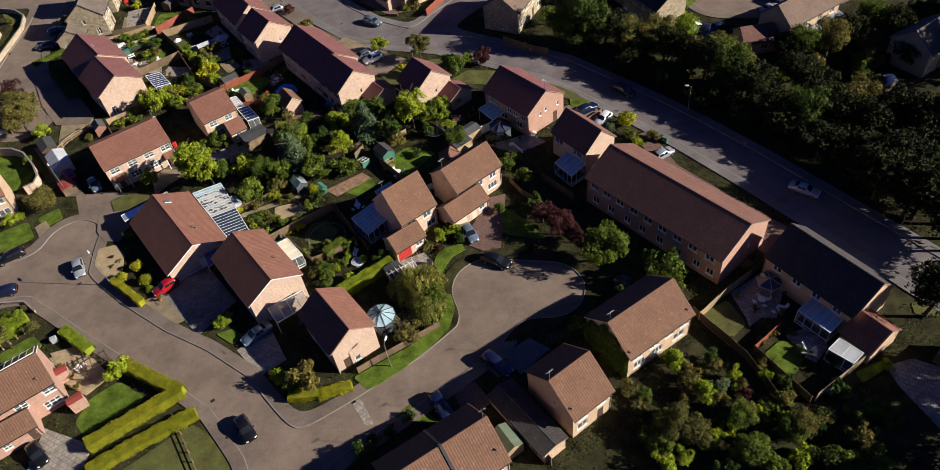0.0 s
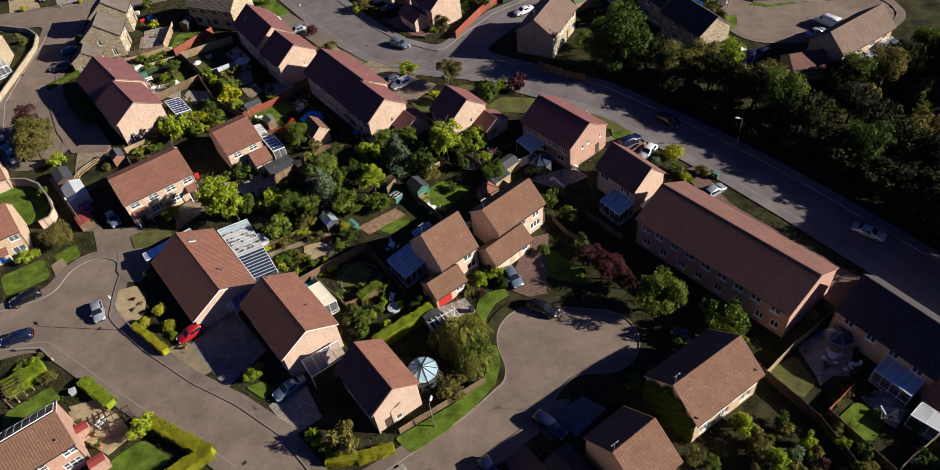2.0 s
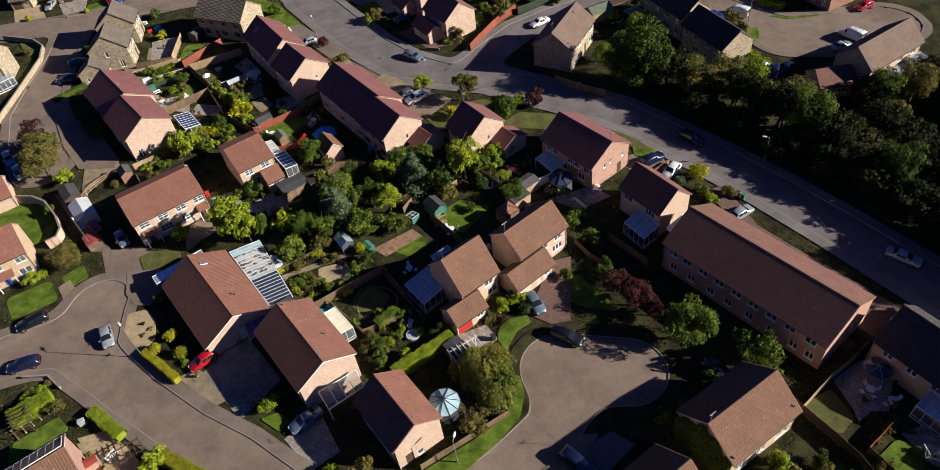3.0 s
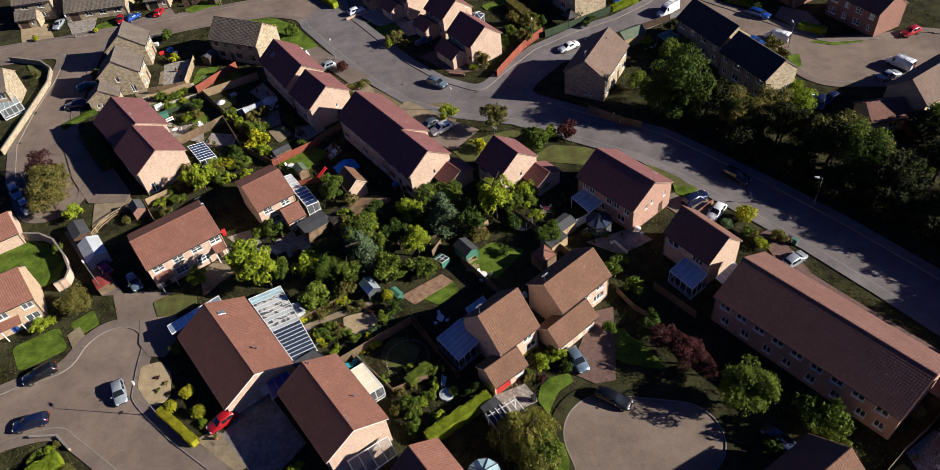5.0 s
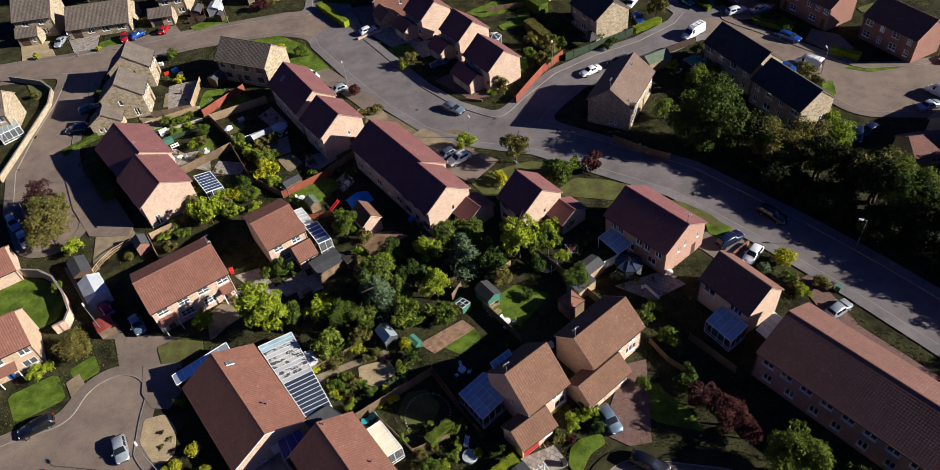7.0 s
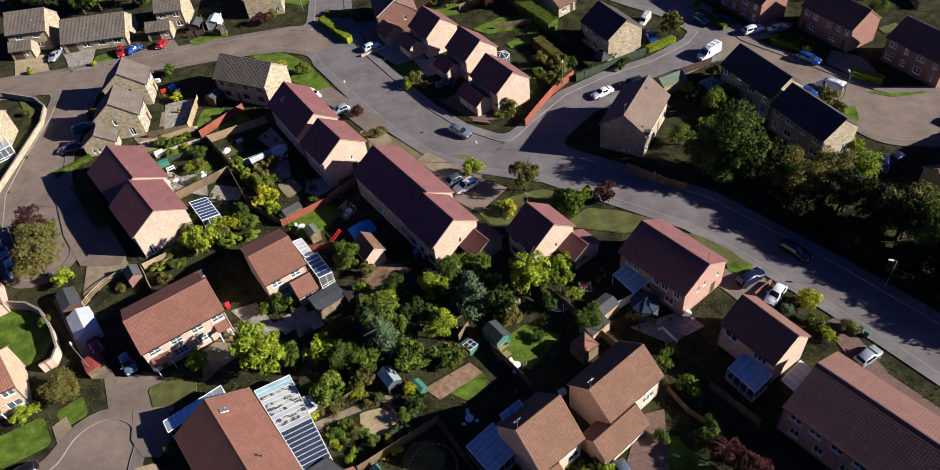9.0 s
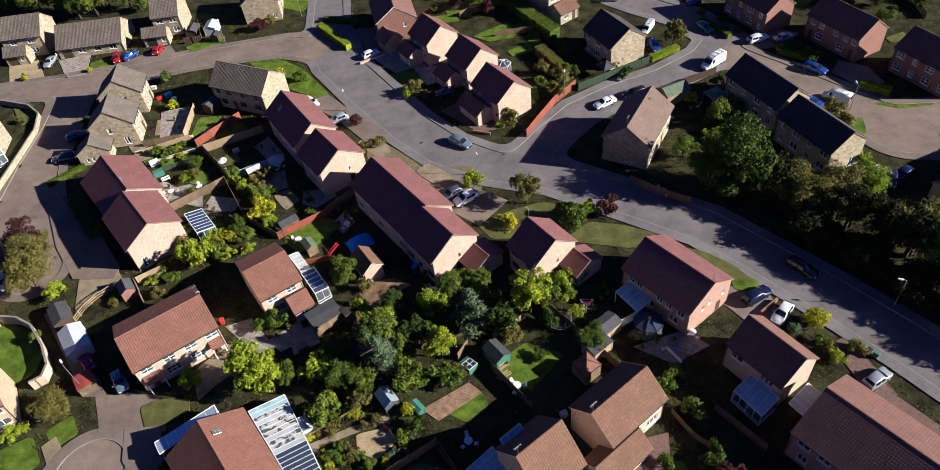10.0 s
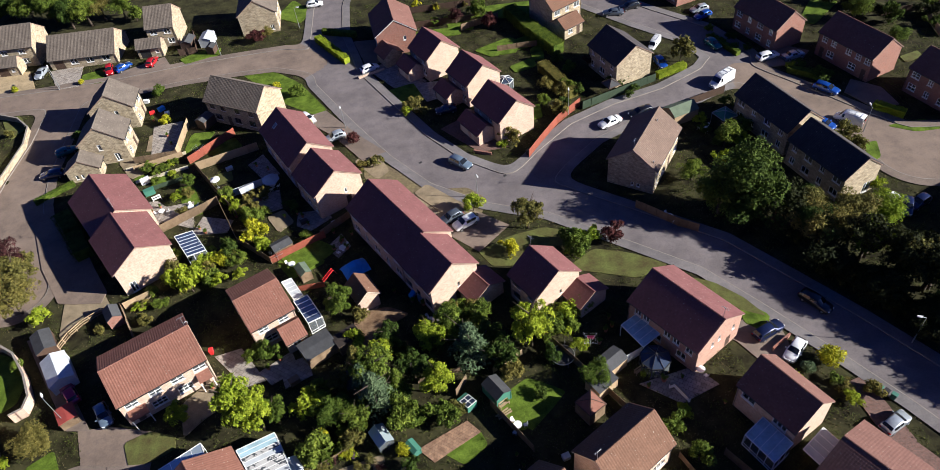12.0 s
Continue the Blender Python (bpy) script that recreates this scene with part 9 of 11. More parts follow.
bush(LEAF_MID, -130.7, 227.3, 1.82, 1.23, 552)
bush(LEAF_OLIVE, -120.3, 231.7, 1.60, 1.09, 553)
bush(LEAF_DARK, -108.8, 227.7, 1.31, 0.98, 554)
bush(LEAF_DARK, -107.2, 232.5, 1.84, 1.09, 555)
bush(LEAF_OLIVE, -105.5, 232.3, 1.39, 1.20, 556)
bush(LEAF_DARK, 16.3, 168.8, 1.00, 0.94, 557)
bush(LEAF_DARK, 15.1, 172.4, 1.19, 0.91, 558)
bush(LEAF_DARK, 12.8, 172.1, 1.19, 0.89, 559)
bush(LEAF_DARK, 13.7, 170.9, 0.88, 0.98, 560)
bush(LEAF_DARK, 14.9, 167.1, 0.96, 0.91, 561)
bush(LEAF_MID, 36.0, 187.5, 0.92, 0.83, 562)
bush(LEAF_MID, 35.6, 183.1, 1.16, 0.79, 563)
bush(LEAF_MID, 35.8, 187.1, 0.85, 0.91, 564)
bush(LEAF_MID, 38.8, 180.1, 0.78, 0.78, 565)
bush(LEAF_MID, 36.7, 181.9, 0.86, 0.86, 566)
bush(LEAF_DARK, 41.1, 179.1, 0.98, 0.73, 567)
bush(LEAF_MID, 35.1, 184.0, 0.86, 0.83, 568)
bush(LEAF_DARK, 38.9, 183.3, 1.10, 0.76, 569)
bush(LEAF_DARK, 50.3, 167.4, 1.20, 1.00, 570)
bush(LEAF_DARK, 49.8, 168.6, 0.86, 0.84, 571)
bush(LEAF_DARK, 50.4, 165.5, 0.97, 0.97, 572)
bush(LEAF_LIME, 46.4, 170.8, 0.89, 0.91, 573)
bush(LEAF_DARK, 48.2, 170.9, 1.12, 0.91, 574)
bush(LEAF_LIME, 48.5, 169.2, 0.72, 0.71, 575)
bush(LEAF_DARK, 52.1, 166.8, 1.15, 0.83, 576)
plant("shrub", LEAF_RED, -9.2, 197.6, 1.80, 1.20, 577, "dark red rounded garden shrub in a back garden", "shrub", name="shrub")
plant("shrub", LEAF_RED, 9.9, 179.1, 1.30, 1.10, 578, "dark red rounded garden shrub in a back garden", "shrub", name="shrub")
plant("broad", LEAF_MID, 68.6, 175.0, 0.70, 0.80, 579, "mid-green broad leafy tree in a back garden", "tree", name="tree")
plant("broad", LEAF_MID, 65.1, 185.9, 0.90, 0.90, 580, "mid-green broad leafy tree in a back garden", "tree", name="tree")
plant("shrub", LEAF_DARK, -91.8, 171.5, 1.20, 1.00, 581, "dark green rounded garden shrub in a back garden", "shrub", name="shrub")
plant("shrub", LEAF_OLIVE, -107.0, 174.9, 1.00, 0.80, 582, "olive-brown rounded garden shrub in a back garden", "shrub", name="shrub")
bush(LEAF_MID, 18.1, 48.0, 1.10, 1.23, 583)
bush(LEAF_LIME, 29.4, 48.5, 0.99, 1.24, 584)
bush(LEAF_MID, 19.3, 49.9, 0.74, 1.20, 586)
bush(LEAF_OLIVE, 20.6, 47.9, 1.16, 1.13, 588)
bush(LEAF_LIME, 23.0, 45.2, 1.12, 1.30, 589)
bush(LEAF_MID, 30.6, 48.1, 1.18, 1.07, 591)
bush(LEAF_LIME, 19.0, 47.9, 0.92, 1.21, 593)
bush(LEAF_MID, 16.8, 45.9, 0.83, 1.07, 594)
bush(LEAF_MID, 17.6, 45.6, 1.22, 1.24, 596)
bush(LEAF_LIME, 32.6, 47.2, 1.10, 0.97, 598)
bush(LEAF_LIME, 33.3, 43.0, 0.78, 1.28, 599)
bush(LEAF_MID, 16.4, 46.7, 1.37, 1.03, 601)
bush(LEAF_LIME, 25.4, 46.8, 1.33, 1.12, 603)
bush(LEAF_MID, 20.7, 46.7, 1.11, 0.86, 604)
bush(LEAF_DARK, 29.1, 45.8, 0.77, 1.07, 606)
bush(LEAF_MID, 43.7, 45.7, 1.06, 1.04, 608)
bush(LEAF_OLIVE, 37.0, 47.2, 1.11, 1.05, 609)
bush(LEAF_DARK, 40.4, 43.8, 1.19, 1.11, 611)
bush(LEAF_MID, 42.2, 47.1, 1.07, 1.19, 613)
bush(LEAF_MID, 39.9, 40.6, 1.39, 1.18, 614)
bush(LEAF_MID, 37.1, 41.2, 1.40, 0.96, 616)
bush(LEAF_OLIVE, 39.5, 43.8, 1.38, 1.25, 618)
plant("broad", LEAF_MID, 32.3, 45.2, 0.57, 0.95, 619, "mid-green broad leafy tree in an overgrown garden", "tree", name="tree")
plant("broad", LEAF_OLIVE, 33.0, 45.5, 0.65, 0.99, 620, "olive-brown broad leafy tree in an overgrown garden", "tree", name="tree")
plant("broad", LEAF_OLIVE, 19.9, 47.6, 0.73, 0.91, 621, "olive-brown broad leafy tree in an overgrown garden", "tree", name="tree")
plant("broad", LEAF_OLIVE, 21.7, 46.3, 0.57, 0.81, 622, "olive-brown broad leafy tree in an overgrown garden", "tree", name="tree")
plant("broad", LEAF_MID, 27.3, 47.8, 0.58, 0.89, 623, "mid-green broad leafy tree in an overgrown garden", "tree", name="tree")
plant("broad", LEAF_MID, 26.6, 43.6, 0.70, 0.92, 624, "mid-green broad leafy tree in an overgrown garden", "tree", name="tree")
bush(LEAF_MID, -54.0, 132.9, 1.02, 0.97, 625)
bush(LEAF_LIME, -60.3, 130.0, 1.07, 1.02, 626)
bush(LEAF_LIME, -57.2, 133.8, 1.03, 1.07, 627)
bush(LEAF_LIME, -52.4, 130.3, 1.05, 0.92, 628)
bush(LEAF_MID, -52.7, 133.2, 1.30, 0.91, 629)
bush(LEAF_MID, -56.8, 129.4, 0.98, 1.04, 630)
bush(LEAF_LIME, -58.0, 134.3, 1.09, 0.91, 631)
bush(LEAF_OLIVE, -54.9, 135.5, 1.06, 1.00, 632)
bush(LEAF_LIME, -57.5, 132.2, 1.09, 0.91, 633)
bush(LEAF_LIME, -60.3, 130.2, 1.26, 0.87, 634)
bush(LEAF_LIME, -59.3, 129.9, 0.90, 0.83, 635)
bush(LEAF_MID, -65.6, 128.4, 1.08, 0.85, 636)
bush(LEAF_MID, -63.9, 125.9, 0.90, 0.94, 637)
bush(LEAF_OLIVE, -66.4, 126.1, 0.96, 0.77, 638)
bush(LEAF_MID, -63.4, 126.1, 0.84, 0.95, 639)
thicket("tangled green bushes growing together in gardens")

willow = thing("willow", "pale olive weeping willow with hanging strands", "tree", -9.6, 72.9)
part("trunk", trunk_mesh("broad", 1), BARK, willow)
for k, (wx, wy, wr, wh) in enumerate(((0, 0, 3.5, 5.4), (1.0, -2.6, 2.4, 4.2))):
    part("crown", weeping_mesh(31 + k, wr, wh, 620 - 250 * k), LEAF_WILLOW, willow, at=pose(wx, wy, 0))
twig_bush(-12.2, 68.4, 2.4, 2.2, "bare grey tangled bush behind a timber fence")
lawn([(-13.8, 105.4), (-10.5, 107.6), (-5.8, 105.0), (-7.6, 103.0), (-11.0, 99.6)], "bright green mown lawn in a back garden", GRASS)
patch("patio", [(-56.1, 158.0), (-53.8, 160.8), (-49.7, 154.6), (-52.6, 153.4)], CONCRETE, "pale slab patio behind a house", "patio", False)
patch("patio", [(-45.2, 143.8), (-40.6, 144.0), (-39.2, 141.8), (-42.5, 139.1), (-45.0, 140.6)], CONCRETE, "pale slab patio behind a house", "patio", False)
patch("patio", [(-39.6, 134.9), (-37.4, 137.8), (-35.6, 134.8), (-37.4, 132.4)], CONCRETE, "pale slab patio behind a house", "patio", False)
patch("patio", [(-73.2, 150.6), (-70.8, 150.4), (-65.9, 146.2), (-69.6, 144.2)], CONCRETE, "pale slab patio in a narrow garden", "patio", False)
lawn([(-68.1, 153.5), (-65.4, 154.0), (-62.8, 149.0), (-65.4, 147.2)], "bright green lawn in a narrow garden", GRASS)
lawn([(-77.4, 158.4), (-73.4, 158.0), (-73.3, 155.6), (-76.5, 156.1)], "bright green lawn in a narrow garden", GRASS)
patch("bare_ground", [(-34.6, 155.6), (-31.0, 154.6), (-27.4, 151.0), (-24.6, 148.6), (-24.2, 145.6), (-27.4, 143.6), (-31.6, 147.6), (-34.4, 151.2)], SANDY, "bare sandy ground between houses and pavement", "ground")
patch("bare_ground", [(-20.6, 146.2), (-16.6, 146.0), (-13.4, 142.6), (-14.6, 139.0), (-17.4, 137.4), (-20.4, 140.6)], SANDY, "bare sandy ground between houses and pavement", "ground")
plant("oval", LEAF_RED, -90.4, 136.0, 1.50, 0.75, 701, "dark purple bushy tree beside a parking court", "tree")
plant("oval", LEAF_OLIVE, -87.0, 132.2, 1.65, 0.72, 702, "olive-green bushy tree beside a parking court", "tree")
plant("broad", LEAF_OLIVE, -85.6, 127.2, 1.20, 0.80, 703, "broad olive-brown tree beside a parking court", "tree")
plant("shrub", LEAF_LIME, -81.8, 125.0, 1.60, 1.00, 704, "bright lime-green shrub beside a parking court", "shrub", name="shrub")
plant("shrub", LEAF_OLIVE, -88.6, 137.4, 1.70, 1.00, 705, "olive-brown shrub beside a parking court", "shrub", name="shrub")

BLOOMS = (LEAF_MID, LEAF_OLIVE, LEAF_LIME, LEAF_BLUE, LEAF_OLIVE, LEAF_YEL, LEAF_MID, LEAF_PINK, LEAF_OLIVE, LEAF_VIOLET)
rnd = random.Random(8)
for (ax, ay), (bx, by), wide, n in (((-38.6, 93.0), (-33.6, 92.6), 3.0, 36), ((-39.8, 96.9), (-32.4, 99.5), 1.9, 30), ((-29.0, 93.4), (-25.6, 96.4), 1.8, 10)):
    for k in range(n):
        u, v = rnd.random(), rnd.uniform(-0.5, 0.5) * wide
        L = math.hypot(bx - ax, by - ay)
        leaf = BLOOMS[rnd.randrange(10)]
        plant("low", leaf, ax + (bx - ax) * u - (by - ay) / L * v, ay + (by - ay) * u + (bx - ax) / L * v, rnd.uniform(0.28, 0.5), rnd.uniform(0.8, 1.3), k,
              "small " + leaf.name.replace("_", " ").replace(" leaves", "") + " border plant in a flower bed", "flower", "border plants", name="border_plant")

# ---- hedges ----
hedge([(-86.0, 147.4), (-82.6, 143.0), (-79.4, 138.0)], 3.2, 2.2, LEAF_DARK, "dark overgrown hedge in the shade of a house", 60)
hedge([(-50.8, 67.1), (-42.0, 61.6), (-52.1, 55.4)], 1.7, 1.6, LEAF_HEDGE, "clipped yellow-green garden hedge")
hedge([(-39.6, 58.1), (-45.7, 55.1), (-51.2, 52.0)], 1.9, 1.0, LEAF_HEDGE, "clipped yellow-green garden hedge")
hedge([(-72.2, 74.8), (-68.3, 77.5)], 2.4, 1.8, LEAF_LIME, "broad bright laurel hedge by a path")
hedge([(-61.5, 74.6), (-57.0, 70.8)], 1.6, 1.2, LEAF_LIME, "low bright green hedge beside the pavement")
hedge([(-56.6, 83.3), (-51.3, 78.4)], 1.1, 1.2, LEAF_HEDGE, "clipped yellow-green garden hedge")
hedge([(-21.2, 75.0), (-13.8, 79.4)], 1.5, 1.9, LEAF_LIME, "tall green garden hedge between plots")
hedge([(-26.9, 58.8), (-23.0, 58.7), (-19.4, 59.3)], 1.3, 1.1, LEAF_HEDGE, "low hedge beside the pavement")
hedge([(-23.6, 83.5), (-21.3, 85.4)], 1.4, 1.4, LEAF_MID, "clipped green hedge in a garden")
hedge([(-47.2, 199.8), (-40.2, 189.7)], 1.6, 1.4, LEAF_LIME, "bright hedge beside the pavement")
hedge([(-46.2, 203.0), (-39.2, 200.3)], 1.2, 1.2, LEAF_MID, "green hedge beside a drive")
hedge([(-4.2, 202.6), (-1.0, 194.5), (4.1, 184.8)], 3.0, 2.4, LEAF_MID, "thick overgrown green hedge")
hedge([(0.3, 179.2), (4.7, 168.9)], 2.2, 2.0, LEAF_OLIVE, "overgrown hedge by a garden")
hedge([(22.0, 172.4), (27.3, 174.8)], 1.4, 1.2, LEAF_LIME, "bright green hedge beside the road")
hedge([(56.2, 156.3), (59.5, 153.3)], 1.5, 1.3, LEAF_LIME, "bright green hedge beside a lawn")
hedge([(46.2, 170.1), (50.7, 166.5)], 1.4, 1.1, LEAF_MID, "green hedge in a front garden")
hedge([(-93.2, 153.0), (-88.2, 157.1)], 1.0, 0.9, LEAF_MID, "low hedge beside a drive")
hedge([(35.8, 183.9), (38.6, 177.5)], 1.2, 1.0, LEAF_MID, "low green hedge in a front garden")

# ---- fences and garden walls ----
fence([(-32.9, 87.9), (-23.1, 93.6)], 1.8, FENCEW, "weathered brown timber panel fence between gardens")
fence([(-23.1, 93.6), (-19.8, 87.8)], 1.8, FENCEW, "weathered brown timber panel fence between gardens")
fence([(-40.3, 95.6), (-33.4, 99.3)], 1.0, FENCEW, "weathered brown timber panel fence between gardens")
fence([(-31.0, 88.5), (-25.8, 82.5)], 1.2, PALEW, "low pale timber garden fence")
fence([(-25.8, 82.5), (-21.3, 84.0)], 1.2, FENCEW, "weathered brown timber panel fence between gardens")
fence([(-65.4, 158.0), (-54.8, 162.3)], 1.8, PALEW, "pale timber panel fence between gardens")
fence([(-65.4, 158.0), (-55.3, 143.9)], 1.8, FENCEW, "weathered brown timber panel fence between gardens")
fence([(-58.8, 148.9), (-51.7, 152.3)], 1.5, UPVC, "white painted garden fence")
fence([(-67.2, 160.0), (-60.2, 167.7)], 1.8, FENCER, "orange-red stained timber fence")
fence([(-70.1, 162.8), (-70.3, 172.5)], 1.8, PALEW, "pale timber panel fence")
fence([(-67.9, 142.1), (-59.4, 148.1)], 1.8, FENCEW, "weathered brown timber panel fence between gardens")
fence([(-59.4, 148.1), (-54.3, 138.0)], 1.8, FENCEW, "weathered brown timber panel fence between gardens")
fence([(-47.9, 132.6), (-39.9, 137.3)], 1.6, FENCER, "red stained timber garden fence")
fence([(-72.1, 153.6), (-67.5, 155.4)], 1.0, FENCEG, "low green wire and timber fence")
fence([(-54.3, 138.0), (-47.9, 132.6)], 1.6, FENCEW, "weathered brown timber panel fence between gardens")
fence([(-78.0, 161.8), (-70.1, 162.8)], 1.5, FENCEW, "weathered brown timber panel fence between gardens")
rail_fence([(-76.9, 119.3), (-76.2, 121.6), (-74.9, 123.6), (-73.3, 125.0), (-71.2, 126.2)], 1.25, PALEW, "pale timber rail fence round a dusty yard")
fence([(-69.2, 125.9), (-65.7, 128.0)], 1.6, PALEW, "pale timber panel garden fence")
fence([(-69.6, 125.9), (-65.9, 119.6)], 1.6, FENCEW, "weathered brown timber panel fence between gardens")
fence([(-96.3, 138.6), (-92.6, 133.1), (-89.0, 127.6)], 1.5, PALEW, "pale timber fence beside parked cars")
fence([(5.9, 94.8), (7.5, 91.5), (9.7, 89.1)], 1.2, FENCEW, "weathered brown timber panel fence between gardens")
fence([(1.4, 107.7), (4.7, 109.5)], 1.8, UPVC, "white painted panel fence")
fence([(27.3, 63.2), (32.3, 66.8), (36.2, 69.1)], 1.8, PALEW, "pale weathered panel fence")
fence([(36.2, 69.1), (45.4, 75.6)], 1.8, FENCEW, "weathered brown timber panel fence between gardens")
fence([(-18.3, 61.5), (-7.2, 67.3)], 1.4, FENCEW, "brown timber panel fence beside a verge")
fence([(24.0, 162.0), (32.3, 165.2)], 1.7, DARKW, "dark brown timber panel fence")
fence([(-5.4, 152.1), (-3.2, 155.4), (0.8, 161.0), (5.6, 165.8)], 1.9, FENCER, "red stained timber fence beside the pavement")
fence([(6.0, 164.6), (13.1, 167.8), (21.0, 171.3)], 1.8, FENCEG, "dark green timber fence beside the pavement")
fence([(0.1, 52.4), (4.7, 45.6)], 1.8, FENCEW, "weathered brown timber panel fence between gardens")
fence([(-15.6, 103.8), (-10.9, 97.1)], 1.6, FENCEW, "weathered brown timber panel fence between gardens")
fence([(-19.9, 105.7), (-18.5, 107.8)], 1.6, FENCEW, "weathered brown timber panel fence between gardens")
fence([(-15.3, 198.0), (-7.0, 201.6)], 1.6, FENCEW, "weathered brown timber panel fence between gardens")
fence([(-8.1, 187.8), (0.2, 188.5)], 1.4, FENCEW, "weathered brown timber panel fence between gardens")
fence([(32.4, 57.3), (37.0, 60.4)], 1.4, FENCER, "low red timber garden fence")
fence([(37.0, 49.5), (47.8, 55.5)], 1.8, PALEW, "pale weathered timber panel fence")
fence([(32.4, 57.3), (36.3, 49.4)], 1.5, FENCEW, "weathered brown timber panel fence between gardens")
fence([(-78.7, 199.9), (-74.7, 200.2), (-77.1, 208.0)], 1.7, DARKW, "dark brown timber panel fence")
fence([(-40.5, 137.4), (-35.8, 141.7)], 1.6, FENCEW, "weathered brown timber panel fence between gardens")
fence([(9.9, 137.1), (15.3, 132.3)], 1.7, FENCEW, "brown timber fence beside the road")
fence([(15.3, 132.3), (18.0, 130.6)], 1.7, FENCEW, "weathered brown timber panel fence between gardens")
fence([(23.1, 104.2), (24.5, 101.8)], 0.5, FENCEW, "weathered brown timber panel fence between gardens")
fence([(-9.3, 116.1), (-1.8, 105.7)], 1.6, FENCEW, "weathered brown timber panel fence between gardens")
fence([(-1.8, 105.7), (3.7, 97.7)], 1.6, FENCEW, "weathered brown timber panel fence between gardens")
fence([(11.1, 94.6), (15.3, 88.7)], 1.6, FENCEW, "weathered brown timber panel fence between gardens")
garden_wall([(-88.8, 120.7), (-85.6, 120.1), (-82.7, 118.3), (-79.6, 114.4), (-77.5, 110.8), (-77.5, 108.8), (-79.0, 107.9)], 1.8, PINK, "curved pale brick garden wall round a lawn")
garden_wall([(-107.1, 179.5), (-103.6, 176.0), (-102.2, 170.2), (-102.5, 158.9), (-103.0, 146.3)], 1.3, STONE, "pale stone boundary wall beside the pavement")
garden_wall([(-107.1, 179.5), (-115.8, 183.1)], 1.3, STONE, "pale stone boundary wall")
garden_wall([(-73.9, 81.9), (-70.1, 81.6), (-67.7, 79.4)], 0.6, STONE, "low stone edging wall round a corner border")
garden_wall([(-11.8, 153.9), (-14.9, 155.2)], 0.5, REDB, "low red brick wall beside a drive")
garden_wall([(21.4, 108.1), (24.3, 110.1)], 0.7, REDB, "low red brick wall between drives")
garden_wall([(-37.2, 182.8), (-32.0, 185.4)], 0.6, PINK, "low brick wall beside a drive")
garden_wall([(7.0, 104.0), (7.7, 104.2), (9.0, 101.8)], 0.9, UPVC, "white painted low garden wall")

# ---- lawns, drives and patios ----
lawn([(-55.7, 59.4), (-54.7, 62.8), (-51.3, 65.1), (-46.7, 61.7), (-53.9, 57.2)], "short green lawn", GRASS)
lawn([(-49.0, 50.7), (-39.9, 57.0), (-37.6, 55.6), (-32.0, 48.5)], "dry brownish open lawn", DRYGRASS)
lawn([(-82.6, 97.6), (-76.5, 100.6), (-73.7, 96.1), (-79.8, 93.0)], "short green lawn", GRASS)
lawn([(-75.0, 100.9), (-72.0, 103.2), (-70.2, 100.2), (-72.7, 98.3)], "short green lawn", GRASS)
lawn([(-96.2, 122.1), (-89.6, 121.1), (-83.8, 118.8), (-80.0, 114.1), (-80.0, 110.7), (-83.0, 108.5), (-92.7, 113.8)], "short green lawn", GRASS)
lawn([(-19.0, 60.9), (-16.2, 62.3), (-12.1, 64.4), (-8.8, 66.4), (-7.3, 67.8), (-6.6, 70.4), (-5.9, 73.0), (-5.2, 72.7), (-4.9, 70.1), (-5.9, 66.8), (-8.7, 64.1), (-12.3, 61.3), (-17.0, 58.6)], "green verge beside the kerb", GRASS)
lawn([(-7.5, 78.9), (-6.9, 80.9), (-5.6, 82.0), (-2.9, 82.4), (-2.6, 81.1), (-4.6, 80.0), (-5.9, 78.0), (-6.4, 76.6)], "green verge beside the kerb", GRASS)
lawn([(3.5, 90.1), (8.1, 84.9), (9.6, 81.1), (3.8, 83.2), (2.7, 86.4)], "short green lawn", GRASS)
lawn([(3.1, 88.8), (5.7, 88.4), (6.8, 84.0), (3.0, 83.6)], "short green lawn", GRASS)
lawn([(-15.6, 104.4), (-12.5, 105.7), (-7.1, 104.0), (-12.1, 99.6)], "short green lawn", GRASS)
lawn([(-22.4, 98.3), (-17.2, 100.6), (-16.3, 98.5), (-19.2, 96.1)], "short green lawn", GRASS)
patch("gravel", [(-33.3, 96.1), (-29.2, 96.7), (-28.0, 94.6), (-30.5, 92.4), (-33.0, 93.6)], GRAVEL, "round sandy gravel garden bed", "gravel", True)
patch("path", [(-39.4, 95.3), (-34.0, 97.2), (-29.2, 98.5), (-28.9, 97.5), (-34.0, 96.1), (-39.0, 94.3)], STRAW, "pale earth garden path", "path", False)
lawn([(-27.7, 89.1), (-26.6, 91.2), (-24.2, 91.3), (-22.3, 88.9), (-23.1, 86.4), (-25.8, 85.9), (-27.5, 87.3)], "round lawn edged with pale stones", DRYGRASS)
lawn([(-47.4, 132.8), (-42.8, 135.7), (-39.2, 131.8), (-44.4, 128.7)], "short green lawn", GRASS)
lawn([(-67.0, 148.2), (-64.3, 150.1), (-61.5, 146.1), (-64.4, 145.0)], "short green lawn", GRASS)
lawn([(-63.7, 155.0), (-59.1, 157.2), (-58.0, 154.1), (-61.0, 152.9)], "pale dry lawn", DRYGRASS)
lawn([(-73.5, 155.7), (-71.0, 157.9), (-69.6, 155.1), (-72.5, 153.5)], "short green lawn", GRASS)
lawn([(-69.4, 163.0), (-69.1, 169.6), (-64.3, 169.7), (-65.8, 165.1)], "short green lawn", GRASS)
lawn([(-65.4, 163.2), (-60.3, 167.1), (-58.0, 163.8), (-62.1, 161.2)], "shaded green lawn", GRASS)
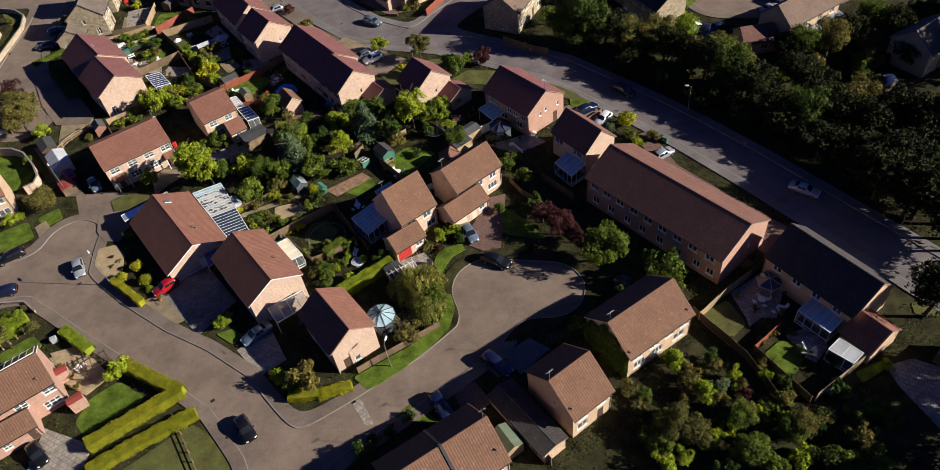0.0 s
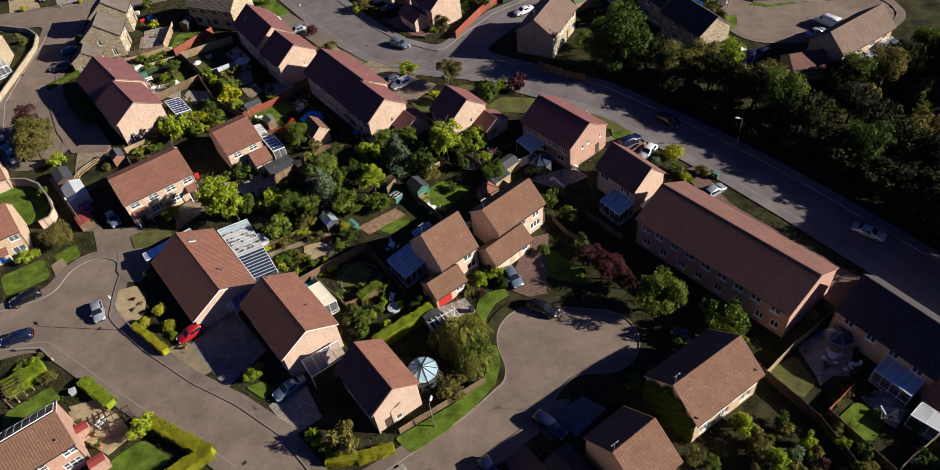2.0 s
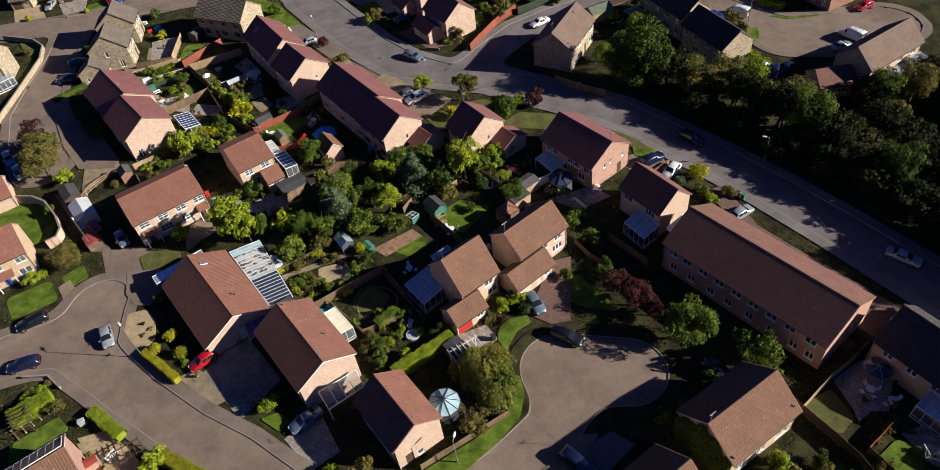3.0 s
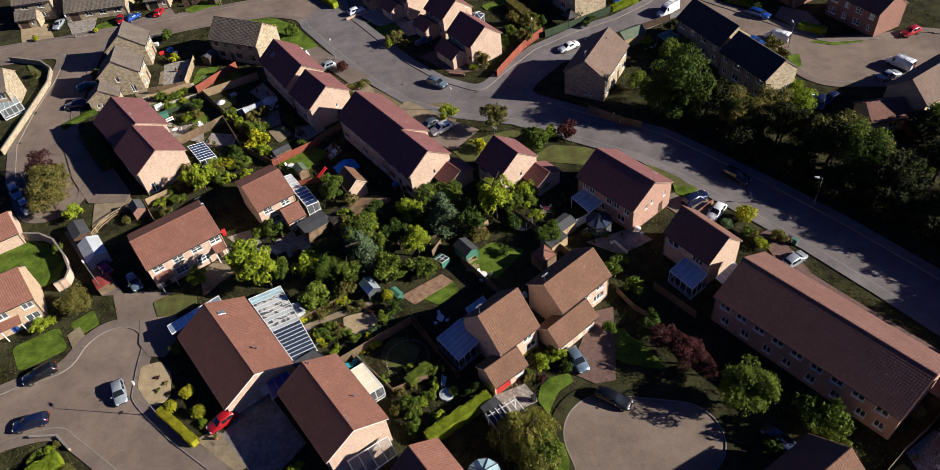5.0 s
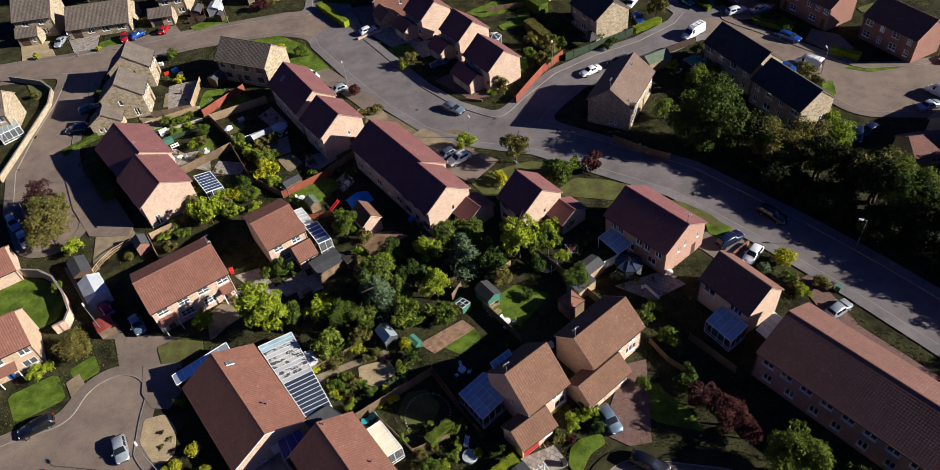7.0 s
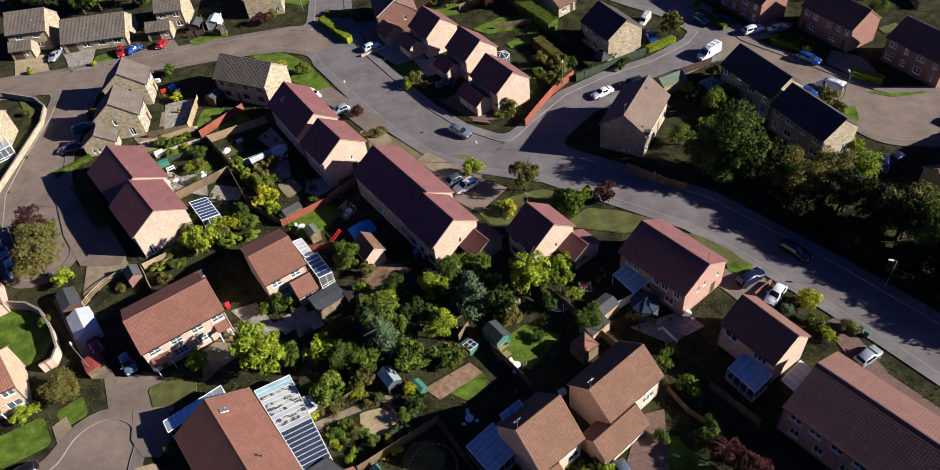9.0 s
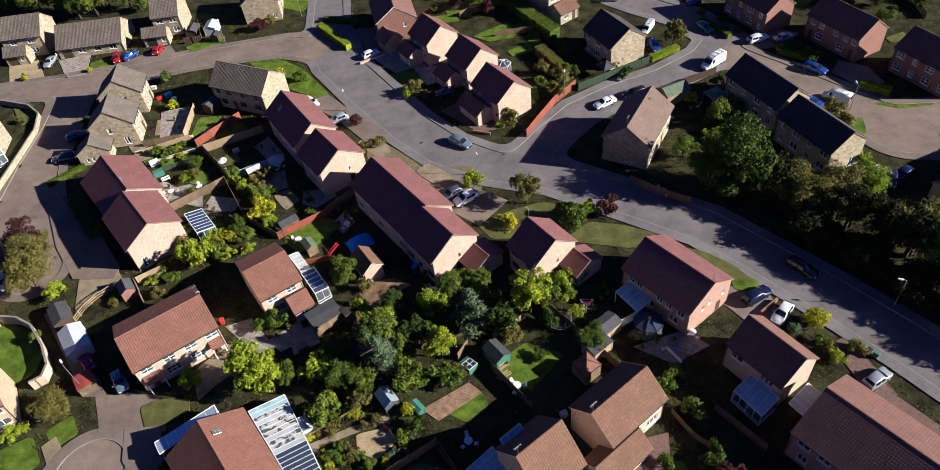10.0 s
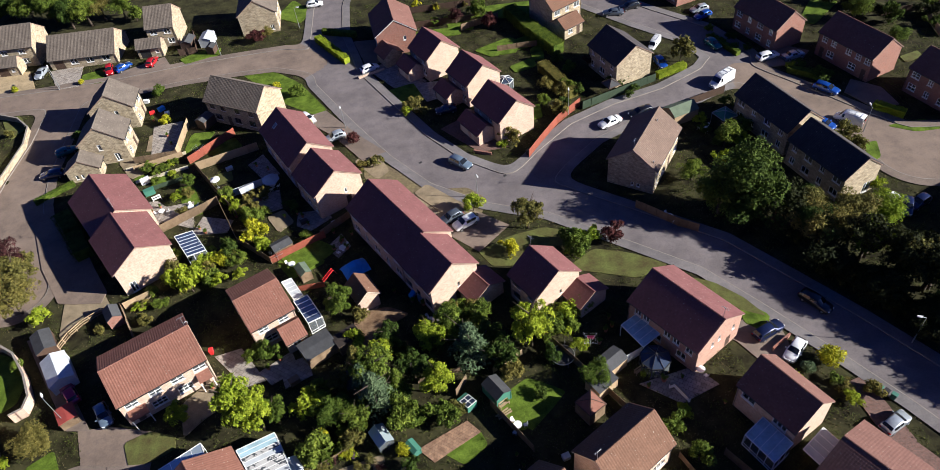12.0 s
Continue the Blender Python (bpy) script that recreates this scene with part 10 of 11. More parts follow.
lawn([(-63.4, 190.0), (-56.9, 190.2), (-49.7, 183.8), (-42.6, 172.4), (-45.2, 171.6), (-52.5, 177.0), (-57.0, 182.5)], "green corner lawn by the junction", GRASS)
patch("bare ground", [(-36.6, 155.9), (-32.9, 158.7), (-29.9, 152.4), (-32.0, 150.3)], STRAW, "bare dry earth", "bare ground", True)
patch("bare ground", [(-26.2, 145.5), (-22.6, 147.6), (-16.7, 142.6), (-19.5, 140.6), (-21.3, 138.3)], STRAW, "bare dry earth beside the road", "bare ground", True)
patch("parking bay", [(-21.3, 136.2), (-15.8, 140.3), (-10.3, 136.0), (-15.4, 130.8)], ASPHALT, "asphalt parking bay", "parking bay", False)
lawn([(-15.7, 130.9), (-10.3, 133.6), (-4.9, 134.8), (0.1, 132.7), (2.0, 130.1), (-3.1, 130.4), (-5.5, 130.3), (-9.1, 127.2), (-13.6, 127.5)], "dry green front lawn", DRYGRASS)
lawn([(-2.9, 125.7), (1.8, 129.2), (6.6, 127.8), (12.3, 124.8), (7.3, 122.5), (2.3, 124.1)], "dry green front lawn", DRYGRASS)
patch("drive", [(-35.3, 185.6), (-31.0, 189.0), (-23.1, 179.5), (-28.8, 176.9)], CONCRETE, "pale concrete drive", "drive", False)
lawn([(-32.5, 176.9), (-25.8, 179.4), (-23.7, 174.3), (-27.9, 171.8)], "short green lawn", GRASS)
patch("drive", [(-20.7, 163.0), (-14.3, 167.1), (-8.5, 155.7), (-13.9, 155.0)], BLOCKS, "red block-paved drive", "drive", False)
patch("drive", [(-25.8, 179.0), (-20.3, 179.0), (-19.3, 173.5), (-23.2, 172.2)], CONCRETE, "grey concrete drive", "drive", False)
patch("drive", [(-39.3, 198.1), (-32.6, 198.0), (-31.0, 189.0), (-36.0, 187.6)], PAVING, "shaded asphalt drive", "drive", False)
lawn([(49.9, 147.4), (51.4, 144.9), (48.9, 140.9), (48.8, 144.0)], "short green lawn", GRASS)
lawn([(55.8, 151.1), (62.5, 152.0), (66.1, 149.0), (59.9, 148.7)], "short green lawn", GRASS)
lawn([(26.8, 145.1), (29.4, 146.3), (29.7, 142.4), (26.9, 141.3)], "short green lawn", GRASS)
patch("drive", [(-51.4, 78.9), (-48.9, 80.3), (-43.5, 74.6), (-45.4, 73.7)], STRAW, "pale concrete apron", "drive", False)
patch("drive", [(-48.0, 79.3), (-43.5, 85.9), (-36.9, 76.7), (-41.6, 71.1)], DRIVEC, "dark weathered concrete drive", "drive", False)
patch("border", [(-62.0, 92.9), (-57.2, 92.7), (-50.0, 81.0), (-52.1, 79.6), (-56.0, 84.2)], SOIL, "dark soil border", "border", True)
patch("drive", [(-35.5, 67.7), (-31.3, 71.2), (-28.3, 65.1), (-31.8, 63.0)], CONCRETE, "shaded concrete drive", "drive", False)
patch("path", [(-53.6, 115.6), (-49.9, 116.6), (-45.6, 110.8), (-48.3, 110.0)], CONCRETE, "pale concrete path", "path", False)
patch("bare ground", [(-56.6, 108.3), (-52.3, 112.7), (-48.2, 109.4), (-53.0, 105.6), (-55.1, 103.2)], STRAW, "dry bare front garden", "bare ground", True)
patch("drive", [(-65.4, 105.9), (-58.8, 104.4), (-58.4, 99.2), (-67.4, 100.1), (-69.7, 105.6)], ASPHALT, "asphalt drive", "drive", False)
patch("path", [(-82.8, 121.6), (-80.4, 122.4), (-68.0, 105.5), (-71.3, 105.8)], PAVING, "asphalt alley beside the houses", "path", False)
patch("patio", [(33.8, 67.5), (39.5, 69.1), (37.9, 63.7), (33.3, 61.1)], CONCRETE, "pale stone patio", "patio", False)
lawn([(27.5, 63.7), (32.0, 65.9), (33.1, 61.6), (30.6, 59.7)], "patchy lawn", DRYGRASS)
lawn([(33.8, 57.0), (38.4, 58.1), (38.7, 55.9), (34.5, 55.4)], "short green lawn", GRASS)
patch("patio", [(37.3, 59.1), (40.2, 59.8), (41.2, 56.6), (38.2, 55.7)], CONCRETE, "stone slab patio", "patio", False)
patch("drive", [(47.2, 52.9), (50.8, 53.5), (54.5, 51.1), (49.6, 42.3), (47.4, 50.0)], CONCRETE, "pale concrete drive", "drive", False)
lawn([(43.2, 52.6), (47.9, 54.0), (48.2, 53.1), (43.5, 51.0)], "short green lawn", GRASS)
lawn([(54.8, 61.7), (59.9, 60.9), (58.6, 58.6), (54.3, 59.8)], "dry lawn beside the road", DRYGRASS)
patch("drive", [(1.1, 61.7), (4.7, 63.6), (7.1, 61.5), (2.8, 58.1)], SHINGLE, "grey shingle parking pad", "drive", False)
patch("drive", [(-6.1, 57.1), (-3.2, 58.0), (-1.2, 54.7), (-4.9, 53.2)], BLOCKS, "red block-paved drive", "drive", False)
patch("drive", [(-2.3, 61.3), (1.0, 61.7), (3.1, 59.4), (-0.2, 58.2)], PAVING, "asphalt drive", "drive", False)
lawn([(-13.9, 54.1), (-11.2, 56.1), (-7.9, 52.8), (-10.5, 53.2)], "short green lawn", GRASS)
patch("drive", [(0.1, 80.4), (-2.9, 82.5), (2.0, 91.8), (4.9, 92.2), (2.8, 80.6)], BLOCKS, "brown block-paved drive", "drive", False)
patch("drive", [(-13.0, 80.3), (-8.8, 81.6), (-7.3, 78.9), (-11.1, 77.5)], CONCRETE, "concrete slab drive", "drive", False)
patch("patio", [(-62.8, 70.5), (-58.8, 71.4), (-55.6, 67.2), (-58.7, 65.5)], GRAVEL, "yellow gravel patio", "patio", False)
patch("drive", [(-59.9, 52.1), (-59.6, 59.1), (-53.6, 56.3), (-52.4, 54.7), (-52.8, 51.2)], CONCRETE, "concrete drive", "drive", False)
patch("parking bay", [(28.4, 102.4), (31.1, 103.4), (33.2, 94.2), (30.4, 92.6)], BLOCKS, "brick-paved frontage", "parking bay", False)
patch("drive", [(15.0, 112.3), (21.4, 114.1), (23.8, 112.3), (24.0, 106.5), (20.5, 105.0), (17.5, 110.0)], PAVING, "asphalt drive", "drive", False)
patch("drive", [(-120.1, 199.9), (-113.1, 199.9), (-108.7, 191.9), (-116.3, 190.9)], GRAVEL, "pale gravel drive", "drive", False)
patch("drive", [(-107.9, 198.9), (-100.8, 200.0), (-99.1, 191.3), (-103.7, 190.9)], CONCRETE, "pale concrete drive", "drive", False)
lawn([(-99.7, 196.1), (-94.8, 197.6), (-93.8, 191.9), (-98.7, 191.9)], "short green lawn", GRASS)
patch("drive", [(-94.0, 193.8), (-82.3, 200.2), (-79.9, 196.0), (-91.8, 191.1)], PAVING, "asphalt drive", "drive", False)
patch("patio", [(-69.6, 145.5), (-62.5, 142.2), (-64.1, 149.3), (-69.3, 148.5)], CONCRETE, "grey slab patio", "patio", False)
patch("patio", [(-62.7, 140.8), (-56.6, 140.6), (-56.1, 143.5), (-61.6, 145.1)], CONCRETE, "pale slab patio", "patio", False)
patch("patio", [(-55.8, 148.1), (-49.2, 150.2), (-48.0, 145.3), (-52.5, 143.7)], CONCRETE, "grey slab patio", "patio", False)
patch("bare ground", [(-76.9, 165.2), (-71.0, 165.1), (-74.4, 171.5), (-77.6, 170.1)], STRAW, "pale earth yard", "bare ground", False)
patch("patio", [(-24.9, 98.7), (-18.7, 102.0), (-17.1, 100.3), (-22.9, 96.8)], TERRACE, "reddish slab garden terrace", "patio", False)
patch("patio", [(-44.0, 112.9), (-40.4, 114.2), (-39.2, 111.0), (-42.7, 109.2)], CONCRETE, "shaded slab patio", "patio", False)
patch("patio", [(3.5, 105.0), (11.0, 106.9), (13.3, 103.9), (8.1, 101.7)], CONCRETE, "shaded slab patio", "patio", False)
patch("bare ground", [(-79.7, 129.1), (-74.6, 130.9), (-71.9, 126.9), (-76.1, 123.9), (-77.9, 121.2)], STRAW, "dusty bare ground beside the parking court", "bare ground", True)
patch("path", [(-74.6, 98.7), (-73.2, 100.1), (-71.0, 97.2), (-72.2, 94.9)], STRAW, "pale earth path", "path", False)
lawn([(-58.9, 213.0), (-52.6, 208.8), (-50.4, 214.1), (-55.6, 221.2)], "short green lawn", GRASS)
lawn([(-5.3, 191.2), (0.2, 193.9), (0.2, 188.9), (-4.4, 187.4)], "short green lawn", GRASS)
lawn([(-19.1, 204.5), (-12.3, 204.4), (-12.6, 197.8), (-17.9, 198.9)], "short green lawn", GRASS)
lawn([(-39.0, 71.0), (-36.6, 71.6), (-35.0, 70.2), (-36.2, 68.7)], "short green lawn", GRASS)
patch("patio", [(-77.5, 173.0), (-71.9, 174.1), (-71.0, 165.1), (-75.4, 163.1)], CONCRETE, "pale slab yard behind a stone house", "patio", False)
patch("bare ground", [(-81.5, 162.6), (-78.6, 163.6), (-75.2, 158.6), (-77.6, 157.2)], STRAW, "pale dusty yard", "bare ground", True)
patch("path", [(-50.4, 143.4), (-47.7, 144.9), (-45.5, 141.6), (-47.8, 139.3)], STRAW, "sandy garden path", "path", True)
patch("bare ground", [(-34.1, 120.9), (-29.2, 121.6), (-26.1, 119.9), (-29.6, 117.8), (-30.9, 113.4), (-34.1, 114.1)], EARTH, "freshly dug reddish earth", "bare ground", True)
patch("patio", [(-46.7, 112.2), (-42.6, 115.3), (-41.2, 112.1), (-44.7, 110.0)], CONCRETE, "old stone slab patio", "patio", False)
patch("patio", [(32.8, 66.9), (37.2, 69.2), (40.1, 66.7), (37.2, 61.9), (33.4, 62.6)], CONCRETE, "wide stone-paved patio", "patio", False)
patch("patio", [(37.7, 58.5), (40.6, 59.4), (41.8, 56.7), (39.4, 54.6), (37.9, 56.0)], CONCRETE, "shaded slab patio", "patio", False)
lawn([(32.2, 55.8), (36.4, 58.5), (39.3, 56.6), (36.4, 53.4), (32.4, 53.9)], "short green lawn", GRASS)
lawn([(-71.9, 71.3), (-66.7, 75.0), (-64.5, 72.9), (-68.0, 69.6), (-70.5, 67.7)], "short green lawn", GRASS)
patch("gravel", [(-62.9, 71.3), (-59.6, 71.9), (-55.7, 69.1), (-52.8, 66.0), (-55.4, 63.4), (-58.2, 65.1), (-60.0, 67.7)], GRAVEL, "yellow gravel front yard", "gravel", False)
lawn([(75.6, 123.4), (80.5, 124.3), (80.1, 120.3), (75.0, 118.9)], "short green lawn", GRASS)
lawn([(62.8, 97.5), (66.8, 97.9), (67.0, 94.6), (62.9, 93.9)], "dry grass in a gap between trees", DRYGRASS)
lawn([(50.8, 111.0), (54.8, 111.9), (53.9, 108.6), (50.6, 107.9)], "short green lawn", GRASS)
lawn([(-8.8, 191.4), (-4.7, 193.1), (-4.0, 186.7), (-7.9, 186.3)], "short green lawn", GRASS)
lawn([(-1.4, 187.4), (1.4, 189.3), (1.2, 183.2), (-1.3, 182.6)], "short green lawn", GRASS)
lawn([(19.7, 117.0), (23.1, 113.8), (21.6, 110.9), (19.3, 113.0)], "short green lawn", GRASS)
patch("drive", [(-47.8, 170.8), (-43.1, 172.6), (-36.0, 163.4), (-30.7, 157.7), (-35.1, 156.0), (-40.6, 163.7)], PAVING, "worn asphalt parking strip", "drive", False)
patch("bare ground", [(-25.7, 145.7), (-23.4, 147.8), (-18.1, 142.6), (-14.7, 139.1), (-18.2, 138.6), (-21.2, 140.5)], STRAW, "sandy bare ground beside the road", "bare ground", True)
lawn([(11.0, 123.2), (17.3, 120.5), (20.6, 117.2), (22.7, 113.6), (19.5, 115.1), (14.5, 119.7)], "grass verge beside the road", DRYGRASS)
lawn([(32.2, 77.7), (28.6, 84.2), (27.3, 87.8), (29.4, 86.7), (32.3, 80.9), (37.9, 71.4), (35.9, 70.6)], "grass strip beside the terrace", DRYGRASS)
lawn([(-13.1, 189.1), (-5.1, 193.2), (-1.4, 189.0), (-9.5, 185.8)], "short green lawn", GRASS)
lawn([(-6.2, 181.5), (-1.2, 184.2), (-0.6, 180.8), (-5.2, 179.0)], "short green lawn", GRASS)
lawn([(-6.3, 164.9), (-1.7, 168.0), (-1.6, 163.3), (-4.5, 162.7)], "short green lawn", GRASS)
lawn([(-10.7, 207.8), (3.2, 208.2), (3.8, 201.8), (-7.0, 201.4)], "short green lawn", GRASS)
lawn([(-25.9, 199.2), (-16.5, 199.9), (-15.3, 196.3), (-24.6, 196.1)], "short green lawn", GRASS)
lawn([(-78.4, 198.2), (-74.2, 200.9), (-69.6, 201.5), (-69.5, 198.5), (-76.5, 195.8)], "short green lawn", GRASS)
lawn([(53.9, 186.4), (59.9, 195.5), (65.7, 194.2), (57.3, 185.7)], "short green lawn", GRASS)
lawn([(67.4, 171.0), (71.5, 172.4), (71.6, 170.2), (67.6, 168.9)], "dry shaded lawn", DRYGRASS)
lawn([(-112.0, 181.8), (-107.9, 181.9), (-104.8, 177.1), (-106.9, 173.5)], "dry lawn behind a stone wall", DRYGRASS)
lawn([(50.1, 147.0), (52.5, 147.4), (51.4, 143.3), (49.0, 141.7)], "short green lawn", GRASS)
fence([(-27.3, 208.1), (-10.6, 209.1)], 1.6, DARKW, "dark brown timber garden fence")
fence([(-25.9, 201.2), (-11.0, 201.9)], 1.6, DARKW, "dark brown timber garden fence")
fence([(70.9, 186.2), (83.4, 187.3)], 1.6, DARKW, "dark brown timber garden fence")
fence([(79.2, 185.7), (77.8, 176.4)], 1.6, PALEW, "pale timber garden fence")
patch("drive", [(55.8, 165.4), (59.9, 162.0), (60.6, 156.6), (56.5, 155.3), (53.1, 161.7)], PAVING, "shaded asphalt drive", "drive", False)
patch("drive", [(41.3, 176.1), (47.7, 179.4), (52.4, 176.2), (48.5, 171.9), (42.8, 172.1)], PAVING, "shaded asphalt drive", "drive", False)
lawn([(-46.9, 133.5), (-41.2, 136.9), (-37.5, 134.4), (-42.8, 129.6)], "short green lawn", GRASS)
fence([(-14.9, 108.7), (-10.9, 111.2)], 1.2, PALEW, "pale trellis fence between gardens")
fence([(-77.4, 159.5), (-69.2, 162.7)], 1.2, PALEW, "low pale timber garden fence")
fence([(-24.8, 108.1), (-19.1, 109.4)], 1.2, FENCEW, "brown timber fence under trees")
fence([(-39.0, 126.7), (-42.7, 126.3)], 1.2, FENCER, "orange-brown timber fence panels")
fence([(26.8, 64.3), (31.0, 56.6)], 1.6, DARKW, "dark timber panel fence between gardens")
fence([(31.0, 56.6), (33.4, 47.8)], 1.6, DARKW, "dark timber panel fence between gardens")
fence([(-23.2, 93.2), (-17.4, 83.6)], 1.5, DARKW, "dark timber panel fence between gardens")

lawn([(-62.8, 103.2), (-59.8, 104.6), (-56.2, 103.6), (-55.8, 101.8), (-58.0, 100.4), (-61.1, 99.6)], "patchy dry lawn beside a drive", DRYGRASS)
patch("frontage", [(33.0, 82.6), (40.2, 72.3), (45.6, 76.2), (38.3, 86.3), (31.4, 96.4), (26.2, 92.6)], BLOCKS, "brown block-paved frontage before a terrace", "frontage", False)

patch("gravel", [(-61.6, 91.4), (-58.9, 91.9), (-56.9, 89.6), (-56.2, 85.9), (-57.6, 84.6), (-59.1, 85.2), (-61.3, 88.0)], GRAVEL, "sandy gravel front garden", "gravel", True)
patch("forecourt", [(-64.0, 100.1), (-59.3, 100.0), (-57.4, 94.6), (-58.6, 92.6), (-61.0, 93.0), (-63.0, 95.5)], PAVING, "asphalt apron beside a bungalow", "forecourt", False)
patch("forecourt", [(-93.0, 150.0), (-88.7, 149.5), (-82.5, 143.5), (-77.2, 135.4), (-73.4, 129.9), (-73.6, 127.6), (-78.0, 127.9), (-80.6, 128.4), (-86.0, 136.0)], ASPHALT, "asphalt forecourt beside a brick house", "forecourt", False)
for a, b in (((-79.5, 160.5), (-69.0, 164.0)), ((-76.5, 156.6), (-67.6, 159.6))):
    patch("path", [a, b, (b[0] + 0.3, b[1] - 0.8), (a[0] + 0.3, a[1] - 0.8)], PALESLAB, "narrow pale slab garden path", "path", False)

# ---- small garden things ----
pot(-78.1, 175.2, 1.2)
pot(-73.8, 169.4, 1.1)
pot(-72.3, 166.6, 1.0)
pot(-52.1, 147.8, 1.3)
pot(-53.1, 146.1, 1.4)
pot(-38.6, 138.0, 1.2)
pot(-37.0, 136.1, 1.3)
pot(-36.1, 134.2, 1.3)
pot(-35.6, 137.3, 1.1)
pot(1.6, 115.8, 1.2)
pot(0.8, 113.7, 1.4)
pot(-0.4, 111.8, 1.3)
pot(1.8, 114.4, 1.2)
pot(4.5, 104.4, 1.1)
pot(6.6, 105.1, 1.5)
pot(9.0, 105.3, 0.9)
pot(-52.7, 110.4, 1.1)
pot(-51.9, 109.6, 0.8)
pot(-45.4, 112.6, 1.2)
pot(-43.9, 113.9, 1.3)
pot(-13.0, 96.7, 0.9)
pot(-12.3, 95.2, 0.9)
pot(-19.2, 85.0, 1.3)
pot(-20.3, 83.1, 1.4)
pot(-17.4, 83.8, 1.4)
pot(34.8, 63.3, 1.4)
pot(33.2, 65.9, 1.1)
pot(38.0, 62.4, 1.4)
pot(37.9, 56.8, 1.0)
pot(38.8, 55.7, 1.2)
pot(39.5, 65.4, 0.9)
pot(-28.3, 93.6, 0.8)
pot(-26.8, 92.7, 1.4)
pot(-58.0, 66.5, 1.0)
pot(-56.7, 64.6, 1.3)
pot(-60.4, 68.6, 1.0)
pot(-5.3, 85.3, 1.4)
pot(-4.6, 86.2, 1.4)
pot(-8.1, 82.8, 1.4)
pot(-48.6, 78.7, 1.0)
pot(-40.0, 73.3, 0.8)
pot(-3.5, 85.0, 1.3)
pot(-24.8, 123.2, 1.2)
pot(-25.7, 122.1, 1.1)
pot(-24.1, 121.3, 1.4)
pot(-28.4, 124.2, 1.0)
pot(-55.7, 144.2, 1.3)
pot(-61.5, 142.1, 1.0)
pot(-60.2, 140.9, 1.2)
pot(-45.2, 143.4, 0.9)
pot(-47.2, 142.9, 1.0)
pot(16.1, 100.8, 0.9)
pot(13.2, 101.2, 0.8)
pot(-13.5, 104.1, 0.9)
bench(-57.3, 68.0, 60, UPVC, "white metal garden bench on gravel")
bench(-70.9, 150.7, 30, UPVC, "white plastic garden bench")
bench(-13.9, 103.7, 35, PALEW, "pale timber garden bench beside a lawn")
bench(-52.6, 144.5, 30, PALEW, "pale timber garden bench")
bench(-19.2, 83.1, 80, UPVC, "white metal garden bench in a garden")
bench(3.9, 106.8, 30, PALEW, "pale timber garden bench by a patio")
store_box(-79.0, 177.8, 20, 1.0, 0.6, 0.6, REDP, "red plastic storage box in a yard")
store_box(-77.4, 178.8, 50, 1.3, 0.8, 0.7, BLUET, "blue plastic storage box in a yard")
store_box(-75.8, 177.2, 10, 0.9, 0.7, 0.5, UPVC, "white plastic crate in a yard")
store_box(-81.5, 182.2, 0, 1.2, 0.7, 0.6, UPVC, "white plastic storage box in a yard")
store_box(-74.4, 155.9, 30, 1.6, 0.9, 0.9, UPVC, "white plastic storage box by a lawn")
store_box(-72.7, 152.6, 30, 1.8, 1.0, 1.0, GREENP, "green garden storage box")
store_box(-38.3, 140.1, 30, 1.4, 0.7, 0.7, UPVC, "white storage box on a patio")
store_box(-59.3, 157.2, 30, 1.2, 0.7, 0.5, POLYC, "pale grey storage box on grass")
store_box(-24.3, 122.2, 30, 1.0, 0.8, 0.9, STEEL, "grey metal box by a house")
store_box(-25.7, 123.3, 60, 1.1, 0.7, 0.6, BLUET, "blue plastic box by a house")
store_box(-7.2, 95.9, 20, 0.9, 0.7, 0.6, POLYC, "pale blue storage tub")
store_box(-62.8, 73.4, 20, 0.8, 0.6, 0.9, POLYC, "pale grey storage box")
store_box(23.2, 57.2, 30, 1.6, 1.3, 0.6, GUTTER, "black plastic compost box")
store_box(39.6, 50.7, 30, 1.6, 0.8, 0.6, UPVC, "white plastic storage box")
store_box(-85.9, 165.7, 20, 1.0, 0.6, 0.7, GUTTER, "black storage box by a garage")
store_box(-41.5, 110.1, 35, 1.4, 0.9, 0.8, FENCEW, "brown timber storage box")
planks(-33.2, 118.0, 60, 3, 3.2, UPVC, "white painted planks beside dug earth")
planks(-30.1, 120.4, 20, 4, 2.2, FENCEW, "brown timber boards on dug earth")
planks(-31.9, 121.7, 50, 5, 1.6, PALEW, "pale timber pallets by a garage")
planks(-74.9, 126.1, 30, 3, 2.0, PALEW, "pale boards on dusty ground")
planks(-14.0, 102.8, 35, 3, 2.0, PALEW, "pale timber decking boards")
planks(-10.4, 82.6, 110, 5, 2.2, FENCEW, "weathered timber boards on a drive")
planks(-30.0, 97.2, 40, 4, 1.5, PALEW, "broken timber boards on a path")
sleepers(-68.9, 76.3, -221, 5, 2.2, 1.10)
rotary_dryer(-1.7, 111.4, PINKP)
rotary_dryer(38.4, 55.5)
rotary_dryer(-46.9, 133.0)
rotary_dryer(-65.8, 162.4)
stepping([(33.4, 56.1), (34.2, 56.5), (35.0, 56.9), (35.7, 57.3), (36.6, 57.8)])

# ---- parked vehicles ----
car("hatch", "black", -32.4, 55.0, -58, "black hatchback parked beside the kerb", 1.00)
car("hatch", "silver", -63.3, 87.1, -65, "pale silver hatchback parked beside the kerb", 1.00)
car("estate", "black", -76.0, 91.8, -153, "black estate car parked beside the kerb", 1.00)
car("estate", "navy", -74.4, 84.0, -166, "dark navy estate car parked beside the kerb", 1.00)
car("hatch", "red", -48.1, 80.9, -142, "bright red hatchback parked on a drive", 1.00)
